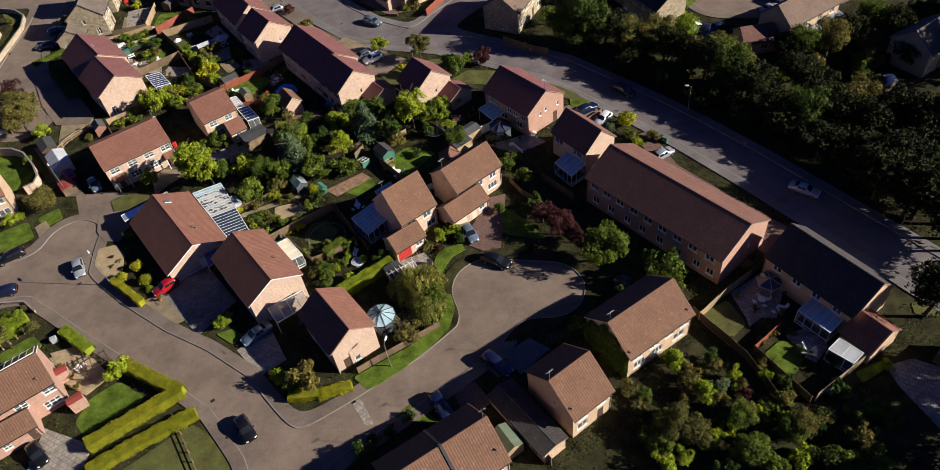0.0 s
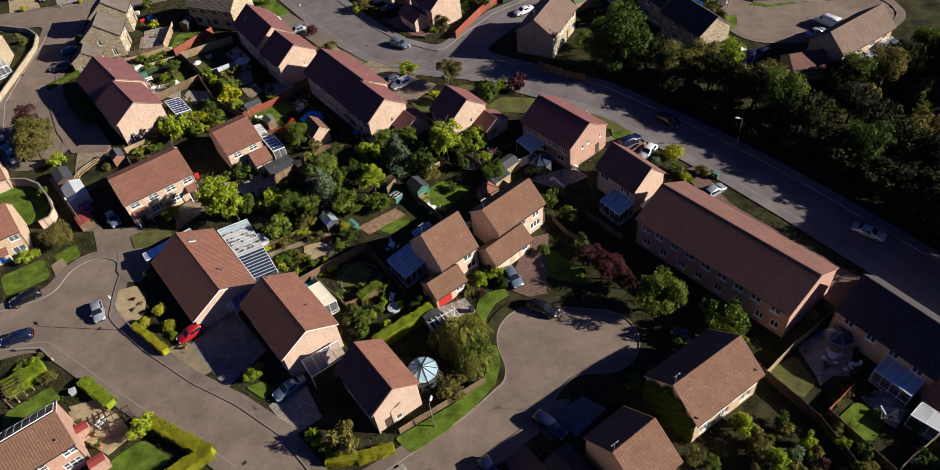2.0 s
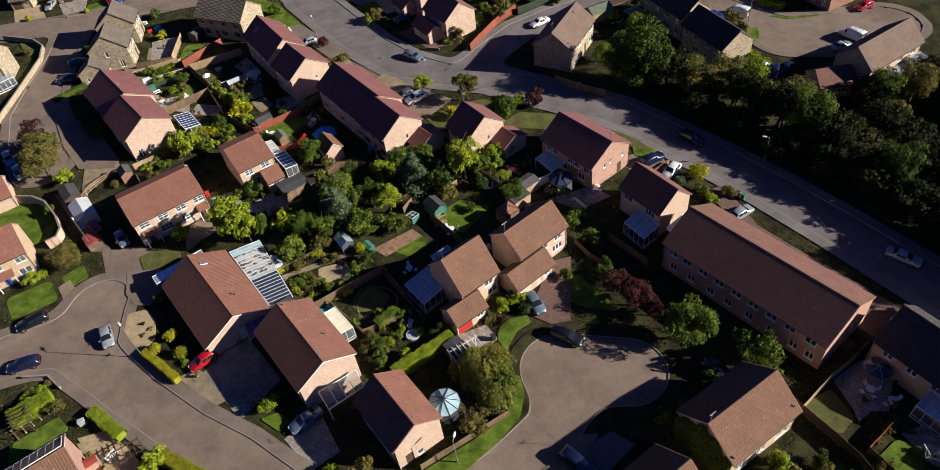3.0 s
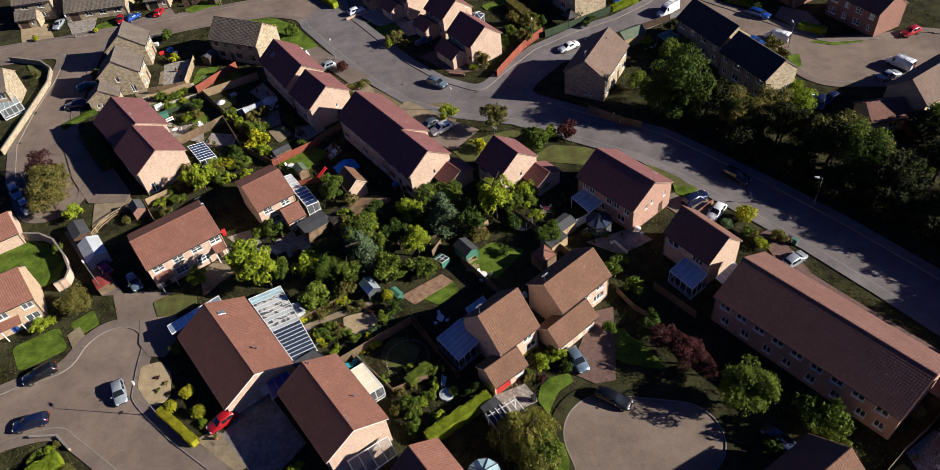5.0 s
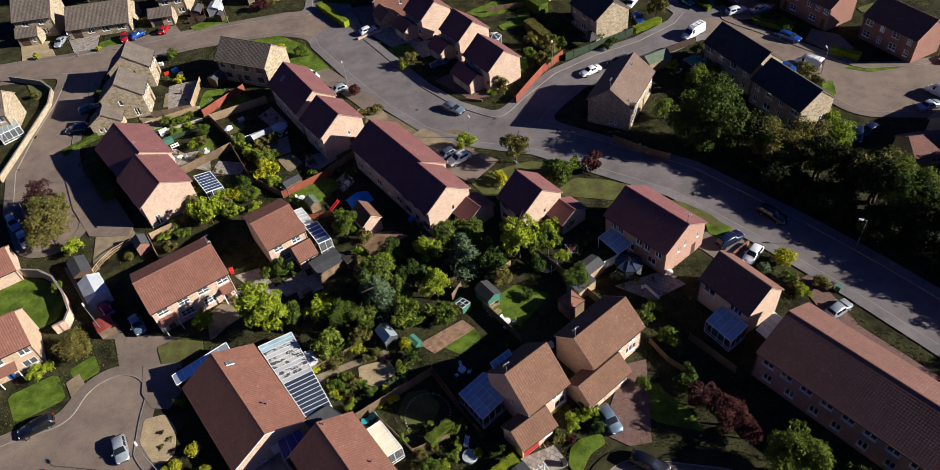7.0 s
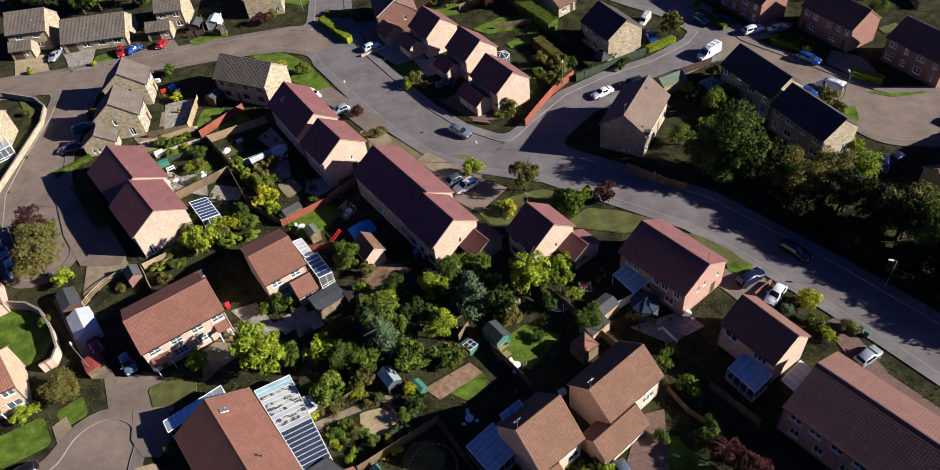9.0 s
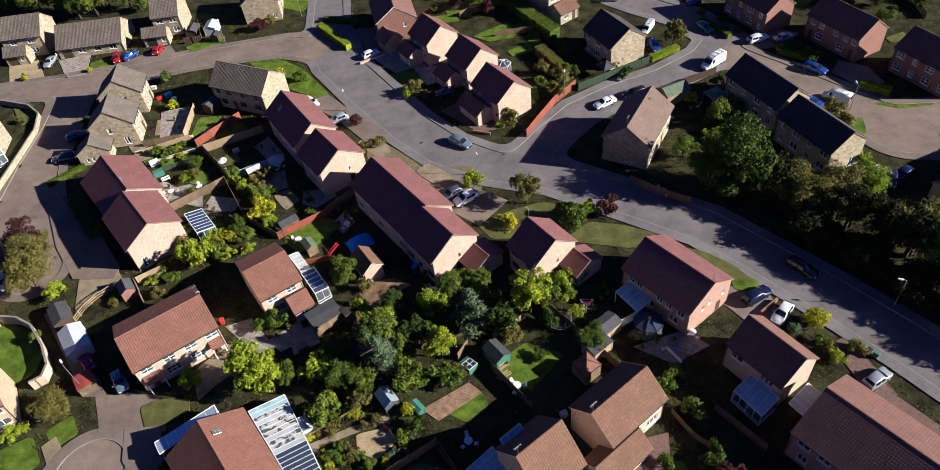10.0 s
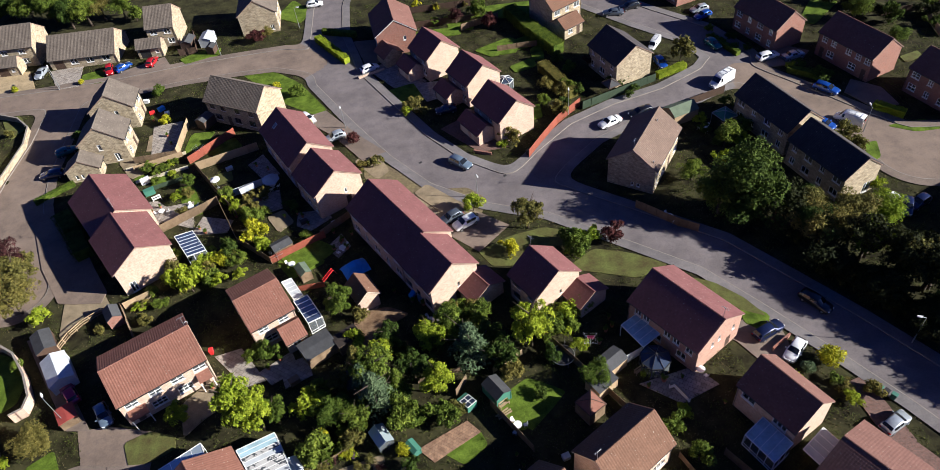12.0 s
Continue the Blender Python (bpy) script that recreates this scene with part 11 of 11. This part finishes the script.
car("saloon", "steel", -32.8, 69.8, -143, "blue-grey saloon in shade parked on a drive", 1.00)
car("estate", "black", 1.8, 77.7, -35, "black estate car parked beside the kerb", 1.00)
car("hatch", "steel", -1.6, 83.9, -70, "silver hatchback parked on a drive", 1.00)
car("estate", "navy", 0.0, 59.9, -48, "dark blue car in shade parked on a drive", 1.00)
car("hatch", "navy", -7.7, 54.9, -63, "dark blue hatchback parked on a drive", 1.00)
car("hatch", "navy", 19.4, 70.0, -48, "dark blue car parked beside the kerb", 1.00)
car("estate", "navy", 21.8, 111.0, 27, "dark blue car with silver side parked on a drive", 1.00)
car("hatch", "white", 24.0, 107.6, -135, "white hatchback parked on a drive", 1.00)
car("estate", "black", 29.6, 115.0, -54, "black car parked beside the kerb", 1.00)
car("saloon", "silver", 49.9, 84.2, -43, "silver saloon parked beside the kerb", 1.00)
car("hatch", "silver", 31.6, 96.4, 28, "cream hatchback parked on a drive", 1.00)
car("hatch", "white", -17.2, 137.0, -150, "white sports hatchback parked on a drive", 1.08)
car("hatch", "grey", -19.5, 138.5, -146, "dark grey hatchback parked on a drive", 1.00)
car("estate", "steel", -17.4, 152.0, -42, "blue-grey estate car parked beside the kerb", 1.00)
car("hatch", "silver", -40.4, 163.2, -152, "silver hatchback parked on a drive", 1.00)
car("hatch", "white", -46.3, 169.8, -48, "white hatchback parked on a drive", 1.00)
car("hatch", "white", -35.0, 185.6, 29, "white hatchback parked on a drive", 1.00)
car("hatch", "navy", -19.5, 168.2, -172, "dark blue hatchback parked on a drive", 1.00)
car("saloon", "white", 10.0, 159.2, -153, "white saloon parked beside the kerb", 1.00)
car("estate", "black", 16.0, 161.2, -161, "black estate car parked beside the kerb", 1.00)
car("van", "white", 32.7, 168.2, -146, "white high-roofed van parked beside the kerb", 1.00, "van")
car("estate", "blue", 50.2, 162.7, -47, "bright blue car parked beside the kerb", 1.00)
car("estate", "white", 43.8, 175.1, 16, "white car parked on a drive", 1.00)
car("saloon", "silver", 48.5, 174.5, 17, "silver saloon parked on a drive", 1.00)
car("hatch", "teal", 35.0, 181.4, -65, "teal hatchback parked on a drive", 1.00)
car("van", "white", 50.2, 153.1, 135, "white van with a roof rack parked beside the kerb", 0.90, "van")
car("hatch", "blue", 45.7, 152.6, -49, "blue hatchback parked on a drive", 1.00)
car("van", "white", 23.7, 183.6, -124, "small white van parked on a drive", 0.75, "van")
car("hatch", "blue", 23.3, 176.6, -81, "blue hatchback parked on a drive", 1.00)
car("saloon", "grey", 18.1, 198.0, 176, "grey saloon parked on a drive", 1.00)
car("estate", "black", 22.1, 199.9, -160, "black car parked on a drive", 1.00)
car("hatch", "silver", 36.2, 195.7, -164, "silver hatchback parked beside the kerb", 1.00)
car("hatch", "blue", 36.2, 192.9, -154, "blue hatchback parked beside the kerb", 1.00)
car("hatch", "red", -93.4, 196.0, -71, "red hatchback parked on a drive", 1.00)
car("hatch", "blue", -90.5, 196.6, 53, "blue hatchback parked on a drive", 1.00)
car("hatch", "red", -84.3, 197.7, 84, "red hatchback parked on a drive", 1.00)
car("saloon", "silver", -109.4, 197.8, -93, "silver saloon parked on a drive", 1.00)
car("hatch", "teal", -92.8, 167.2, 33, "teal hatchback in shade parked on a drive", 1.00)
car("estate", "navy", -93.0, 160.4, -174, "dark blue estate car parked on a drive", 1.00)
car("estate", "silver", -95.6, 133.7, -55, "silver car in a shaded bay", 1.00)
car("estate", "silver", -91.8, 128.9, -54, "silver car in a shaded bay", 1.00)
car("hatch", "magenta", -72.4, 111.2, 130, "dark magenta car in a passage", 1.00)
car("hatch", "steel", -66.6, 107.4, -56, "blue-grey hatchback parked on a drive", 1.00)
car("hatch", "black", -58.9, 55.0, -49, "black hatchback parked on a drive", 1.00)
car("hatch", "navy", 51.7, 131.8, -152, "dark blue car parked beside the kerb", 1.00)
car("hatch", "navy", 49.6, 131.1, -119, "dark blue car parked beside the kerb", 1.00)
car("hatch", "white", 47.4, 132.7, -156, "white hatchback parked beside the kerb", 1.00)
car("hatch", "white", -49.8, 216.7, 7, "white car parked beside the kerb", 1.00)
car("van", "white", 67.7, 139.6, 122, "white high-roofed van in shade beside a car", 0.90, "van")
car("saloon", "silver", 64.3, 136.5, 17, "silver saloon in shade parked beside the kerb", 1.00)
car("hatch", "red", 74.7, 149.5, -160, "red hatchback parked on a drive", 1.00)

# ---- street lamps ----
street_lamp(-103.0, 190.8, 106, 5.2)
street_lamp(-69.1, 198.4, 96, 5.2)
street_lamp(-38.7, 166.2, -86, 5.2)
street_lamp(-14.9, 143.1, -72, 5.2)
street_lamp(39.0, 107.4, 166, 5.2)
street_lamp(-14.0, 61.9, 73, 5.2)
street_lamp(-57.2, 83.1, 125, 6.9)
street_lamp(-71.6, 106.9, 126, 6.0)
street_lamp(51.5, 150.1, 89, 5.0)
street_lamp(-52.4, 206.8, 0, 5.0)
street_lamp(3.1, 163.3, 83, 5.0)
street_lamp(-103.2, 191.6, 125, 5.0)
street_lamp(60.5, 75.3, -129, 5.2)

# ---- sheds, garden things ----
shed(-74.8, 114.6, 124, 5.2, 3.2, 2.0, POLYC, POLYC, "white plastic-sheeted garden workshop", 0.7, "workshop")
shed(-78.8, 119.8, 124, 4.0, 2.6, 1.9, FELT, DARKW, "dark felt-roofed timber shed")
shed(-71.3, 107.6, 124, 2.6, 2.2, 1.5, DULLRED, FENCEW, "low brown-roofed bin store in an alley", 0.1, "bin_store")
shed(-70.0, 123.9, 122, 2.6, 2.0, 1.9, FELT, REDB, "brick garden store with a grey felt roof", 0.6)
shed(-14.7, 105.3, 124, 3.0, 2.2, 1.9, FELT, GREENP, "green timber shed with a grey felt roof", 0.6)
shed(-29.3, 100.2, 122, 2.6, 1.9, 1.5, ROOFGLASS, GLASS, "small glazed aluminium greenhouse", 0.6, "greenhouse")
cf = thing("cold_frame", "green cold frame with a white-framed glass lid", "cold frame", -18.6, 104.4, 0, 218)
cv = [(-0.75, -1.1, 0), (0.75, -1.1, 0), (0.75, 1.1, 0), (-0.75, 1.1, 0), (-0.75, -1.1, 0.7), (0.75, -1.1, 0.7), (0.75, 1.1, 1.25), (-0.75, 1.1, 1.25)]
part("body", Build().add(cv, [(3, 2, 1, 0), (0, 1, 5, 4), (1, 2, 6, 5), (2, 3, 7, 6), (3, 0, 4, 7), (4, 5, 6, 7)]), GREENP, cf)
lid = Build()
for lx in (-0.72, 0.0, 0.72):
    lid.beam((lx, -0.5, 0.90), (lx, 1.1, 1.30), 0.09, 0.06)
for ly in (-0.5, 0.3, 1.1):
    lid.beam((-0.72, ly, 0.90 + (ly + 0.5) * 0.25), (0.72, ly, 0.90 + (ly + 0.5) * 0.25), 0.09, 0.05)
lid_ob = part("lid", lid, UPVC, cf, "white lid frame")
part("pane", Build().add([(-0.7, -0.5, 0.895), (0.7, -0.5, 0.895), (0.7, 1.1, 1.29), (-0.7, 1.1, 1.29)], [(0, 1, 2, 3)]), DARKGLASS, lid_ob)
shed(-25.4, 98.6, 128, 1.7, 1.0, 1.2, GREENP, GREENP, "green garden storage box", 0.2, "storage_box", False)
shed(-46.4, 135.0, 34, 3.0, 2.0, 1.8, FELT, FENCEW, "weathered timber shed beside a fence", 0.4)
shed(-54.4, 149.6, 30, 2.4, 1.7, 1.7, POLYC, FENCEW, "small timber shed with a pale roof", 0.4)
shed(-42.3, 129.2, 122, 2.3, 1.6, 1.7, GREENFELT, FENCEW, "timber shed with a grey-green roof", 0.4)
shed(-0.1, 48.6, 118, 3.2, 2.4, 2.0, GREENFELT, PALEW, "pale timber shed with a grey-green felt roof", 0.6)
shed(-12.9, 77.0, 122, 3.0, 2.2, 2.0, FELT, FENCEW, "flat-roofed dark garden shed", 0.15)
shed(22.6, 159.2, 22, 5.0, 3.4, 2.1, GREENFELT, PALEW, "yellow timber cabin with a green felt roof", 0.9, "cabin")
shed(-73.0, 204.2, 86, 3.6, 2.6, 1.9, POLYC, POLYC, "pale green metal garden shed", 0.5)
shed(-77.2, 203.5, 86, 3.4, 2.4, 1.9, FELT, DARKW, "dark timber garden shed", 0.5)
shed(-39.8, 97.3, 124, 1.9, 1.5, 1.5, POLYC, POLYC, "small pale plastic garden shed", 0.4)
shed(-38.6, 114.6, 34, 4.4, 3.2, 2.0, FELT, FENCEW, "low grey-roofed garden store", 0.12)
shed(-34.6, 115.6, 34, 3.4, 2.2, 2.0, LAP_SHADE_FELT, FENCEW, "brown felt-roofed garden store", 0.12)
shed(-33.5, 108.5, 120, 2.4, 1.8, 1.8, FELT, FENCEW, "weathered garden shed under trees", 0.4)
shed(-71.2, 199.9, 80, 2.0, 1.6, 1.7, FELT, DARKW, "small dark timber shed", 0.4)
shed(-1.4, 105.0, 36, 3.2, 2.4, 1.9, FELT, PALEW, "flat-roofed pale garden store", 0.12)
shed(0.5, 108.0, 36, 3.0, 2.4, 1.9, FELT, PALEW, "grey-roofed summerhouse beside a white fence", 0.4)
shed(72.8, 106.5, 20, 3.2, 2.2, 1.9, POLYC, FENCEW, "garden shed with a pale roof", 0.5)
shed(61.0, 121.0, 95, 2.6, 2.6, 2.2, FELT, FENCER, "red timber shed beside a garage", 0.2)
shed(-66.5, 172.0, 60, 3.0, 2.2, 1.9, FELT, DARKW, "dark timber shed in a yard", 0.4)
shed(55.0, 52.5, 30, 3.4, 2.6, 2.0, FELT, FENCEW, "timber shed beside a drive", 0.4)

for px, py, ps in ((-69.8, 148.6, 1.0), (-70.9, 147.4, 1.2), (-44.2, 142.6, 1.1), (-41.0, 142.6, 1.3), (-43.0, 140.6, 0.9), (-38.2, 134.2, 1.2), (-37.2, 135.6, 1.0), (-54.4, 157.4, 1.1), (-52.0, 156.0, 0.9)):
    pot(px, py, ps)
garden_table(-36.8, 134.0, UPVC, 2)
garden_table(-69.0, 147.0, UPVC, 2)
store_box(-43.8, 141.2, 30, 1.2, 0.6, 0.6, DARKW, "dark timber storage box on a patio")
planks(-30.6, 117.4, 42, 2, 4.2, UPVC, "two white planks lying on rough ground")
parasol(-50.4, 151.0, POLYC, "pale blue garden parasol over a patio", 1.55)
parasol(-60.5, 152.5, UPVC, "open white garden parasol", 0.9)
for x, y, k in ((-50.4, 151.0, 4), (-19.2, 93.4, 3), (36.2, 64.8, 4), (-44.5, 131.5, 2), (-64.0, 147.4, 4), (13.8, 62.8, 0), (38.0, 63.0, 2), (-49.9, 167.2, 2), (11.5, 106.0, 2), (-12.5, 100.5, 3), (-28.6, 130.2, 4), (-23.0, 118.0, 3), (25.8, 155.0, 3), (14.5, 133.9, 2)):
    garden_table(x, y, chairs=k)

# A blue sheet over garden things, a child's slide, pads and a trampoline.
tb = Build()
rows = [(-1.5, 0.9), (-0.7, 1.5), (0.2, 1.7), (0.9, 1.3), (1.6, 0.7)]
for k, (px, pz) in enumerate(rows):
    tb.v += [(px, -1.2, 0.25 + 0.08 * (k % 2)), (px, -0.5, pz * 0.85), (px, 0.3, pz), (px, 1.1, pz * 0.4)]
for k in range(4):
    tb.f += [(k * 4 + i, (k + 1) * 4 + i, (k + 1) * 4 + i + 1, k * 4 + i + 1) for i in range(3)]
single("tarpaulin", tb, BLUET, "bright blue tarpaulin over garden things", "tarpaulin", -34.6, 129.4, 0.0, 30).scale = (1.3, 1.3, 1.1)
sl = thing("slide", "red plastic children's slide on a lawn", "slide", -38.4, 128.6, 0, 40)
part("chute", Build().beam((-1.3, 0, 0.12), (0.7, 0, 1.15), 0.5, 0.06).beam((-1.3, 0.25, 0.2), (0.7, 0.25, 1.25), 0.05, 0.14).beam((-1.3, -0.25, 0.2), (0.7, -0.25, 1.25), 0.05, 0.14), REDP, sl)
part("ladder", Build().beam((1.1, 0.2, 0), (0.7, 0.2, 1.2), 0.06, 0.06).beam((1.1, -0.2, 0), (0.7, -0.2, 1.2), 0.06, 0.06).beam((1.0, -0.2, 0.35), (1.0, 0.2, 0.35), 0.05, 0.05).beam((0.87, -0.2, 0.75), (0.87, 0.2, 0.75), 0.05, 0.05), REDP, sl)
tr = thing("trampoline", "round dark garden trampoline with net poles", "trampoline", -5.6, 110.0)
ringb, leg = Build(), Build()
for k in range(20):
    a, b = 2 * math.pi * k / 20, 2 * math.pi * (k + 1) / 20
    ringb.tube((1.6 * math.cos(a), 1.6 * math.sin(a), 0.8), (1.6 * math.cos(b), 1.6 * math.sin(b), 0.8), 0.05, n=6)
    if k % 4 == 0:
        leg.tube((1.6 * math.cos(a), 1.6 * math.sin(a), 0), (1.6 * math.cos(a), 1.6 * math.sin(a), 2.2), 0.03, n=6)
part("rim", ringb, STEEL, tr)
part("pole", leg, STEEL, tr)
part("mat", Build().tube((0, 0, 0.77), (0, 0, 0.79), 1.5, n=20), GUTTER, tr)
for k, (x, y) in enumerate(((-32.0, 87.6), (-31.0, 88.2), (-30.4, 87.0))):
    single("play_pad", Build().box(-0.55, -0.4, 0, 0.55, 0.4, 0.25, 0.08), plain("turquoise_plastic", (0.05, 0.36, 0.42), 0.4) if k == 0 else bpy.data.materials["turquoise_plastic"], "turquoise plastic play pad beside a house", "toy", x, y, 0, 30 * k)
single("paddling_pool", Build().tube((0, 0, 0), (0, 0, 0.45), 0.95, 0.9, 18).tube((0, 0, 0.45), (0, 0, 0.5), 0.75, 0.5, 18), POLYC, "pale blue plastic covered tub in a garden", "tub", -19.0, 81.2)

# The ring of pale stones round the circular lawn.
rnd = random.Random(5)
ring_thing = thing("stone_edging", "ring of pale stones edging a round lawn", "edging", -24.0, 87.6)
stone = Build()
pts = [(math.cos(k * 1.047) * 0.14, math.sin(k * 1.047) * 0.12) for k in range(6)]
stone.add([(*p, 0) for p in pts] + [(p[0] * 0.7, p[1] * 0.7, 0.14) for p in pts], [(6, 7, 8, 9, 10, 11)] + [(i, (i + 1) % 6, 6 + (i + 1) % 6, 6 + i) for i in range(6)])
stone_mesh = stone.mesh("stone")
stone_mesh.materials.append(CONCRETE)
for k in range(44):
    a = 2 * math.pi * k / 44
    s = part("stone", stone_mesh, CONCRETE, ring_thing, at=pose(2.9 * math.cos(a), 3.1 * math.sin(a), 0.02, 0, 0, rnd.uniform(0, 360)))
    s.scale = (rnd.uniform(0.7, 1.3),) * 3

# Timber pergola beside the shed, and the rail fence at the bottom lawn.
pg = thing("pergola", "pale timber pergola with open rafters", "pergola", -11.6, 76.2, 0, 28)
for y in (-1.2, 1.2):
    part("beam", Build().beam((-2.2, y, 2.1), (2.2, y, 2.1), 0.1, 0.14), UPVC, pg)
    for x in (-2.0, 2.0):
        part("post", Build().beam((x, y, 0), (x, y, 2.05), 0.1, 0.1), UPVC, pg)
for k in range(7):
    part("rafter", Build().beam((-2.1 + 0.7 * k, -1.6, 2.22), (-2.1 + 0.7 * k, 1.6, 2.22), 0.08, 0.12), UPVC, pg)
for k, (x, y, w) in enumerate(((-54.6, 67.4, 30), (-70.5, 73.9, 120))):
    pp = thing("pergola", "dark timber pergola in a front garden", "pergola", x, y, 0, w)
    for s in (-1.0, 1.0):
        part("beam", Build().beam((-1.8, s, 2.0), (1.8, s, 2.0), 0.09, 0.12), DARKW, pp)
        for e in (-1.6, 1.6):
            part("post", Build().beam((e, s, 0), (e, s, 1.95), 0.1, 0.1), DARKW, pp)
    for j in range(6):
        part("rafter", Build().beam((-1.7 + 0.68 * j, -1.4, 2.1), (-1.7 + 0.68 * j, 1.4, 2.1), 0.07, 0.1), DARKW, pp)
rail = thing("rail_fence", "low dark timber rail fence round a lawn", "fence")
ax, ay, bx, by = -42.4, 58.4, -36.2, 47.5
for k in range(9):
    s = k / 8
    part("post", Build().box(-0.06, -0.06, 0, 0.06, 0.06, 0.85, 0.03), FENCEW, rail, at=pose(ax + s * (bx - ax), ay + s * (by - ay), 0, 0, 0, 60))
for z in (0.4, 0.75):
    part("rail", Build().beam((ax, ay, z), (bx, by, z), 0.05, 0.1), FENCEW, rail)

for x, y, yaw, mat, lab in ((31.2, 101.6, 40, GREENP, "green plastic wheelie bin"), (31.8, 101.0, 40, GREENP, "green plastic wheelie bin"), (32.4, 100.4, 35, GUTTER, "black plastic wheelie bin"), (33.0, 99.8, 40, GREENP, "green plastic wheelie bin"),
                            (-44.0, 84.5, 30, UPVC, "white wheelie bin by a drive"), (-44.8, 83.6, 30, UPVC, "white wheelie bin by a drive"), (-26.5, 70.5, 40, GUTTER, "black wheelie bin by a gable"), (-5.5, 153.0, 40, GUTTER, "black wheelie bin by a house"),
                            (-8.0, 79.0, 20, GUTTER, "black wheelie bin by a garage"), (10.5, 58.6, 20, GUTTER, "black plastic wheelie bin"), (-54.0, 116.2, 10, REDP, "red storage bin by a house"), (47.8, 61.4, 10, GUTTER, "black plastic wheelie bin")):
    wheelie_bin(x, y, yaw, mat, lab + " on paving" if "by" not in lab else lab)

single("paved_strip", Build().slab([(-17.3, 53.7), (-16.2, 53.7), (-17.9, 57.5), (-19.3, 57.5)], 0.0, 0.045), CONCRETE, "pale concrete strip across the road", "paving", kind="structure")
# Drain covers in the carriageway.
for x, y in ((-37.6, 60.1), (-68.0, 100.2), (-77.0, 90.5), (-18.9, 57.3), (-10.0, 148.0), (-24.5, 153.8), (-62.6, 84.3), (6.0, 74.0)):
    single("drain_cover", Build().box(-0.3, -0.22, 0.0, 0.3, 0.22, 0.045, 0.01).box(-0.22, -0.02, 0.045, 0.22, 0.02, 0.05), GUTTER, "dark iron drain cover in the road", "drain cover", x, y, 0, 35)

# Ivy over a gable.
rnd_ivy = np.random.default_rng(4)
n_ivy = 2600
iy = rnd_ivy.uniform(-3.9, 3.9, n_ivy)
iz = rnd_ivy.uniform(0, 1, n_ivy) ** 0.8 * (4.3 + 3.0 * (1 - np.abs(iy) / 4.2)) * (0.93 + 0.07 * np.sin(iy * 3.0))
ip = np.stack([-5.56 - rnd_ivy.uniform(0, 0.25, n_ivy), iy, iz], 1)
iv, fv = leaves(ip, np.tile([-1.0, 0, 0.3], (n_ivy, 1)), 0.17, rnd_ivy)
ivy_mesh = bpy.data.meshes.new("ivy")
ivy_mesh.from_pydata(iv.tolist(), [], fv.tolist())
ivy_mesh.update()
single("ivy", ivy_mesh, LEAF_DARK, "dark green ivy covering a brick gable wall", "ivy", 18.7, 61.9, 0, 30)
shed(-59.0, 66.6, 34, 1.6, 1.1, 2.1, DULLRED, ROSEB, "small brick porch with a flat red roof", 0.08, "porch", False)
shed(-55.5, 61.7, 34, 1.8, 1.1, 2.1, DULLRED, ROSEB, "small brick porch with a flat red roof", 0.08, "porch", False)

# ---- undergrowth in the gardens and along the verges ----
def free_ground():
    """True on the grid where no road, house, lawn or paving lies."""
    free = FIELD > 1.85
    for poly in FOOT:
        p = np.array(poly)
        i0, i1 = np.searchsorted(gx, [p[:, 0].min() - 0.2, p[:, 0].max() + 0.2])
        j0, j1 = np.searchsorted(gy, [p[:, 1].min() - 0.2, p[:, 1].max() + 0.2])
        sx, sy = GX[i0:i1, j0:j1], GY[i0:i1, j0:j1]
        inside = np.zeros(sx.shape, bool)
        for (ax, ay), (bx, by) in zip(p, np.roll(p, -1, 0)):
            if ay != by:
                inside ^= ((ay > sy) != (by > sy)) & (sx < (bx - ax) * (sy - ay) / (by - ay) + ax)
        free[i0:i1, j0:j1] &= ~inside
    return free


def cover(seed, name, label, leaf, per_cell, tall, lo, scale):
    """Low growth scattered in drifts over the free ground."""
    rnd = np.random.default_rng(seed)
    drift = (np.sin(GX * 0.9 / scale + seed) * np.sin(GY * 1.1 / scale + 2 * seed) + 0.7 * np.sin(GX * 2.3 / scale + GY * 1.7 / scale + seed)
             + 0.5 * np.sin(GX * 1.9 / scale - GY * 3.1 / scale) + 0.8 * rnd.uniform(-1, 1, GX.shape))
    ok = FREE & (drift > lo) & (GX > -112) & (GX < 83) & (GY > 5) & (GY < 215)
    cells = np.argwhere(ok)
    cells = np.repeat(cells, per_cell, 0)
    n = len(cells)
    xy = np.stack([gx[cells[:, 0]], gy[cells[:, 1]]], 1) + rnd.uniform(-0.25, 0.25, (n, 2))
    top = tall * np.clip(drift[cells[:, 0], cells[:, 1]] - lo, 0.15, 1.2)
    pts = np.concatenate([xy, (0.03 + top * rnd.uniform(0.1, 1, n))[:, None]], 1)
    nrm = np.concatenate([rnd.normal(0, 0.5, (n, 2)), np.full((n, 1), 0.9)], 1)
    v, f = leaves(pts, nrm, 0.11, rnd, False)
    m = bpy.data.meshes.new(name)
    m.from_pydata(v.tolist(), [], f.tolist())
    m.update()
    single(name, m, leaf, label, "undergrowth", kind="stuff")


FREE = free_ground()
cover(3, "undergrowth", "low green weeds and ground cover on garden soil", LEAF_GROUND, 4, 0.45, 0.1, 1.6)
cover(11, "dead_growth", "dry straw-coloured stalks and leaf litter on soil", LEAF_STRAW, 2, 0.12, 0.55, 1.2)
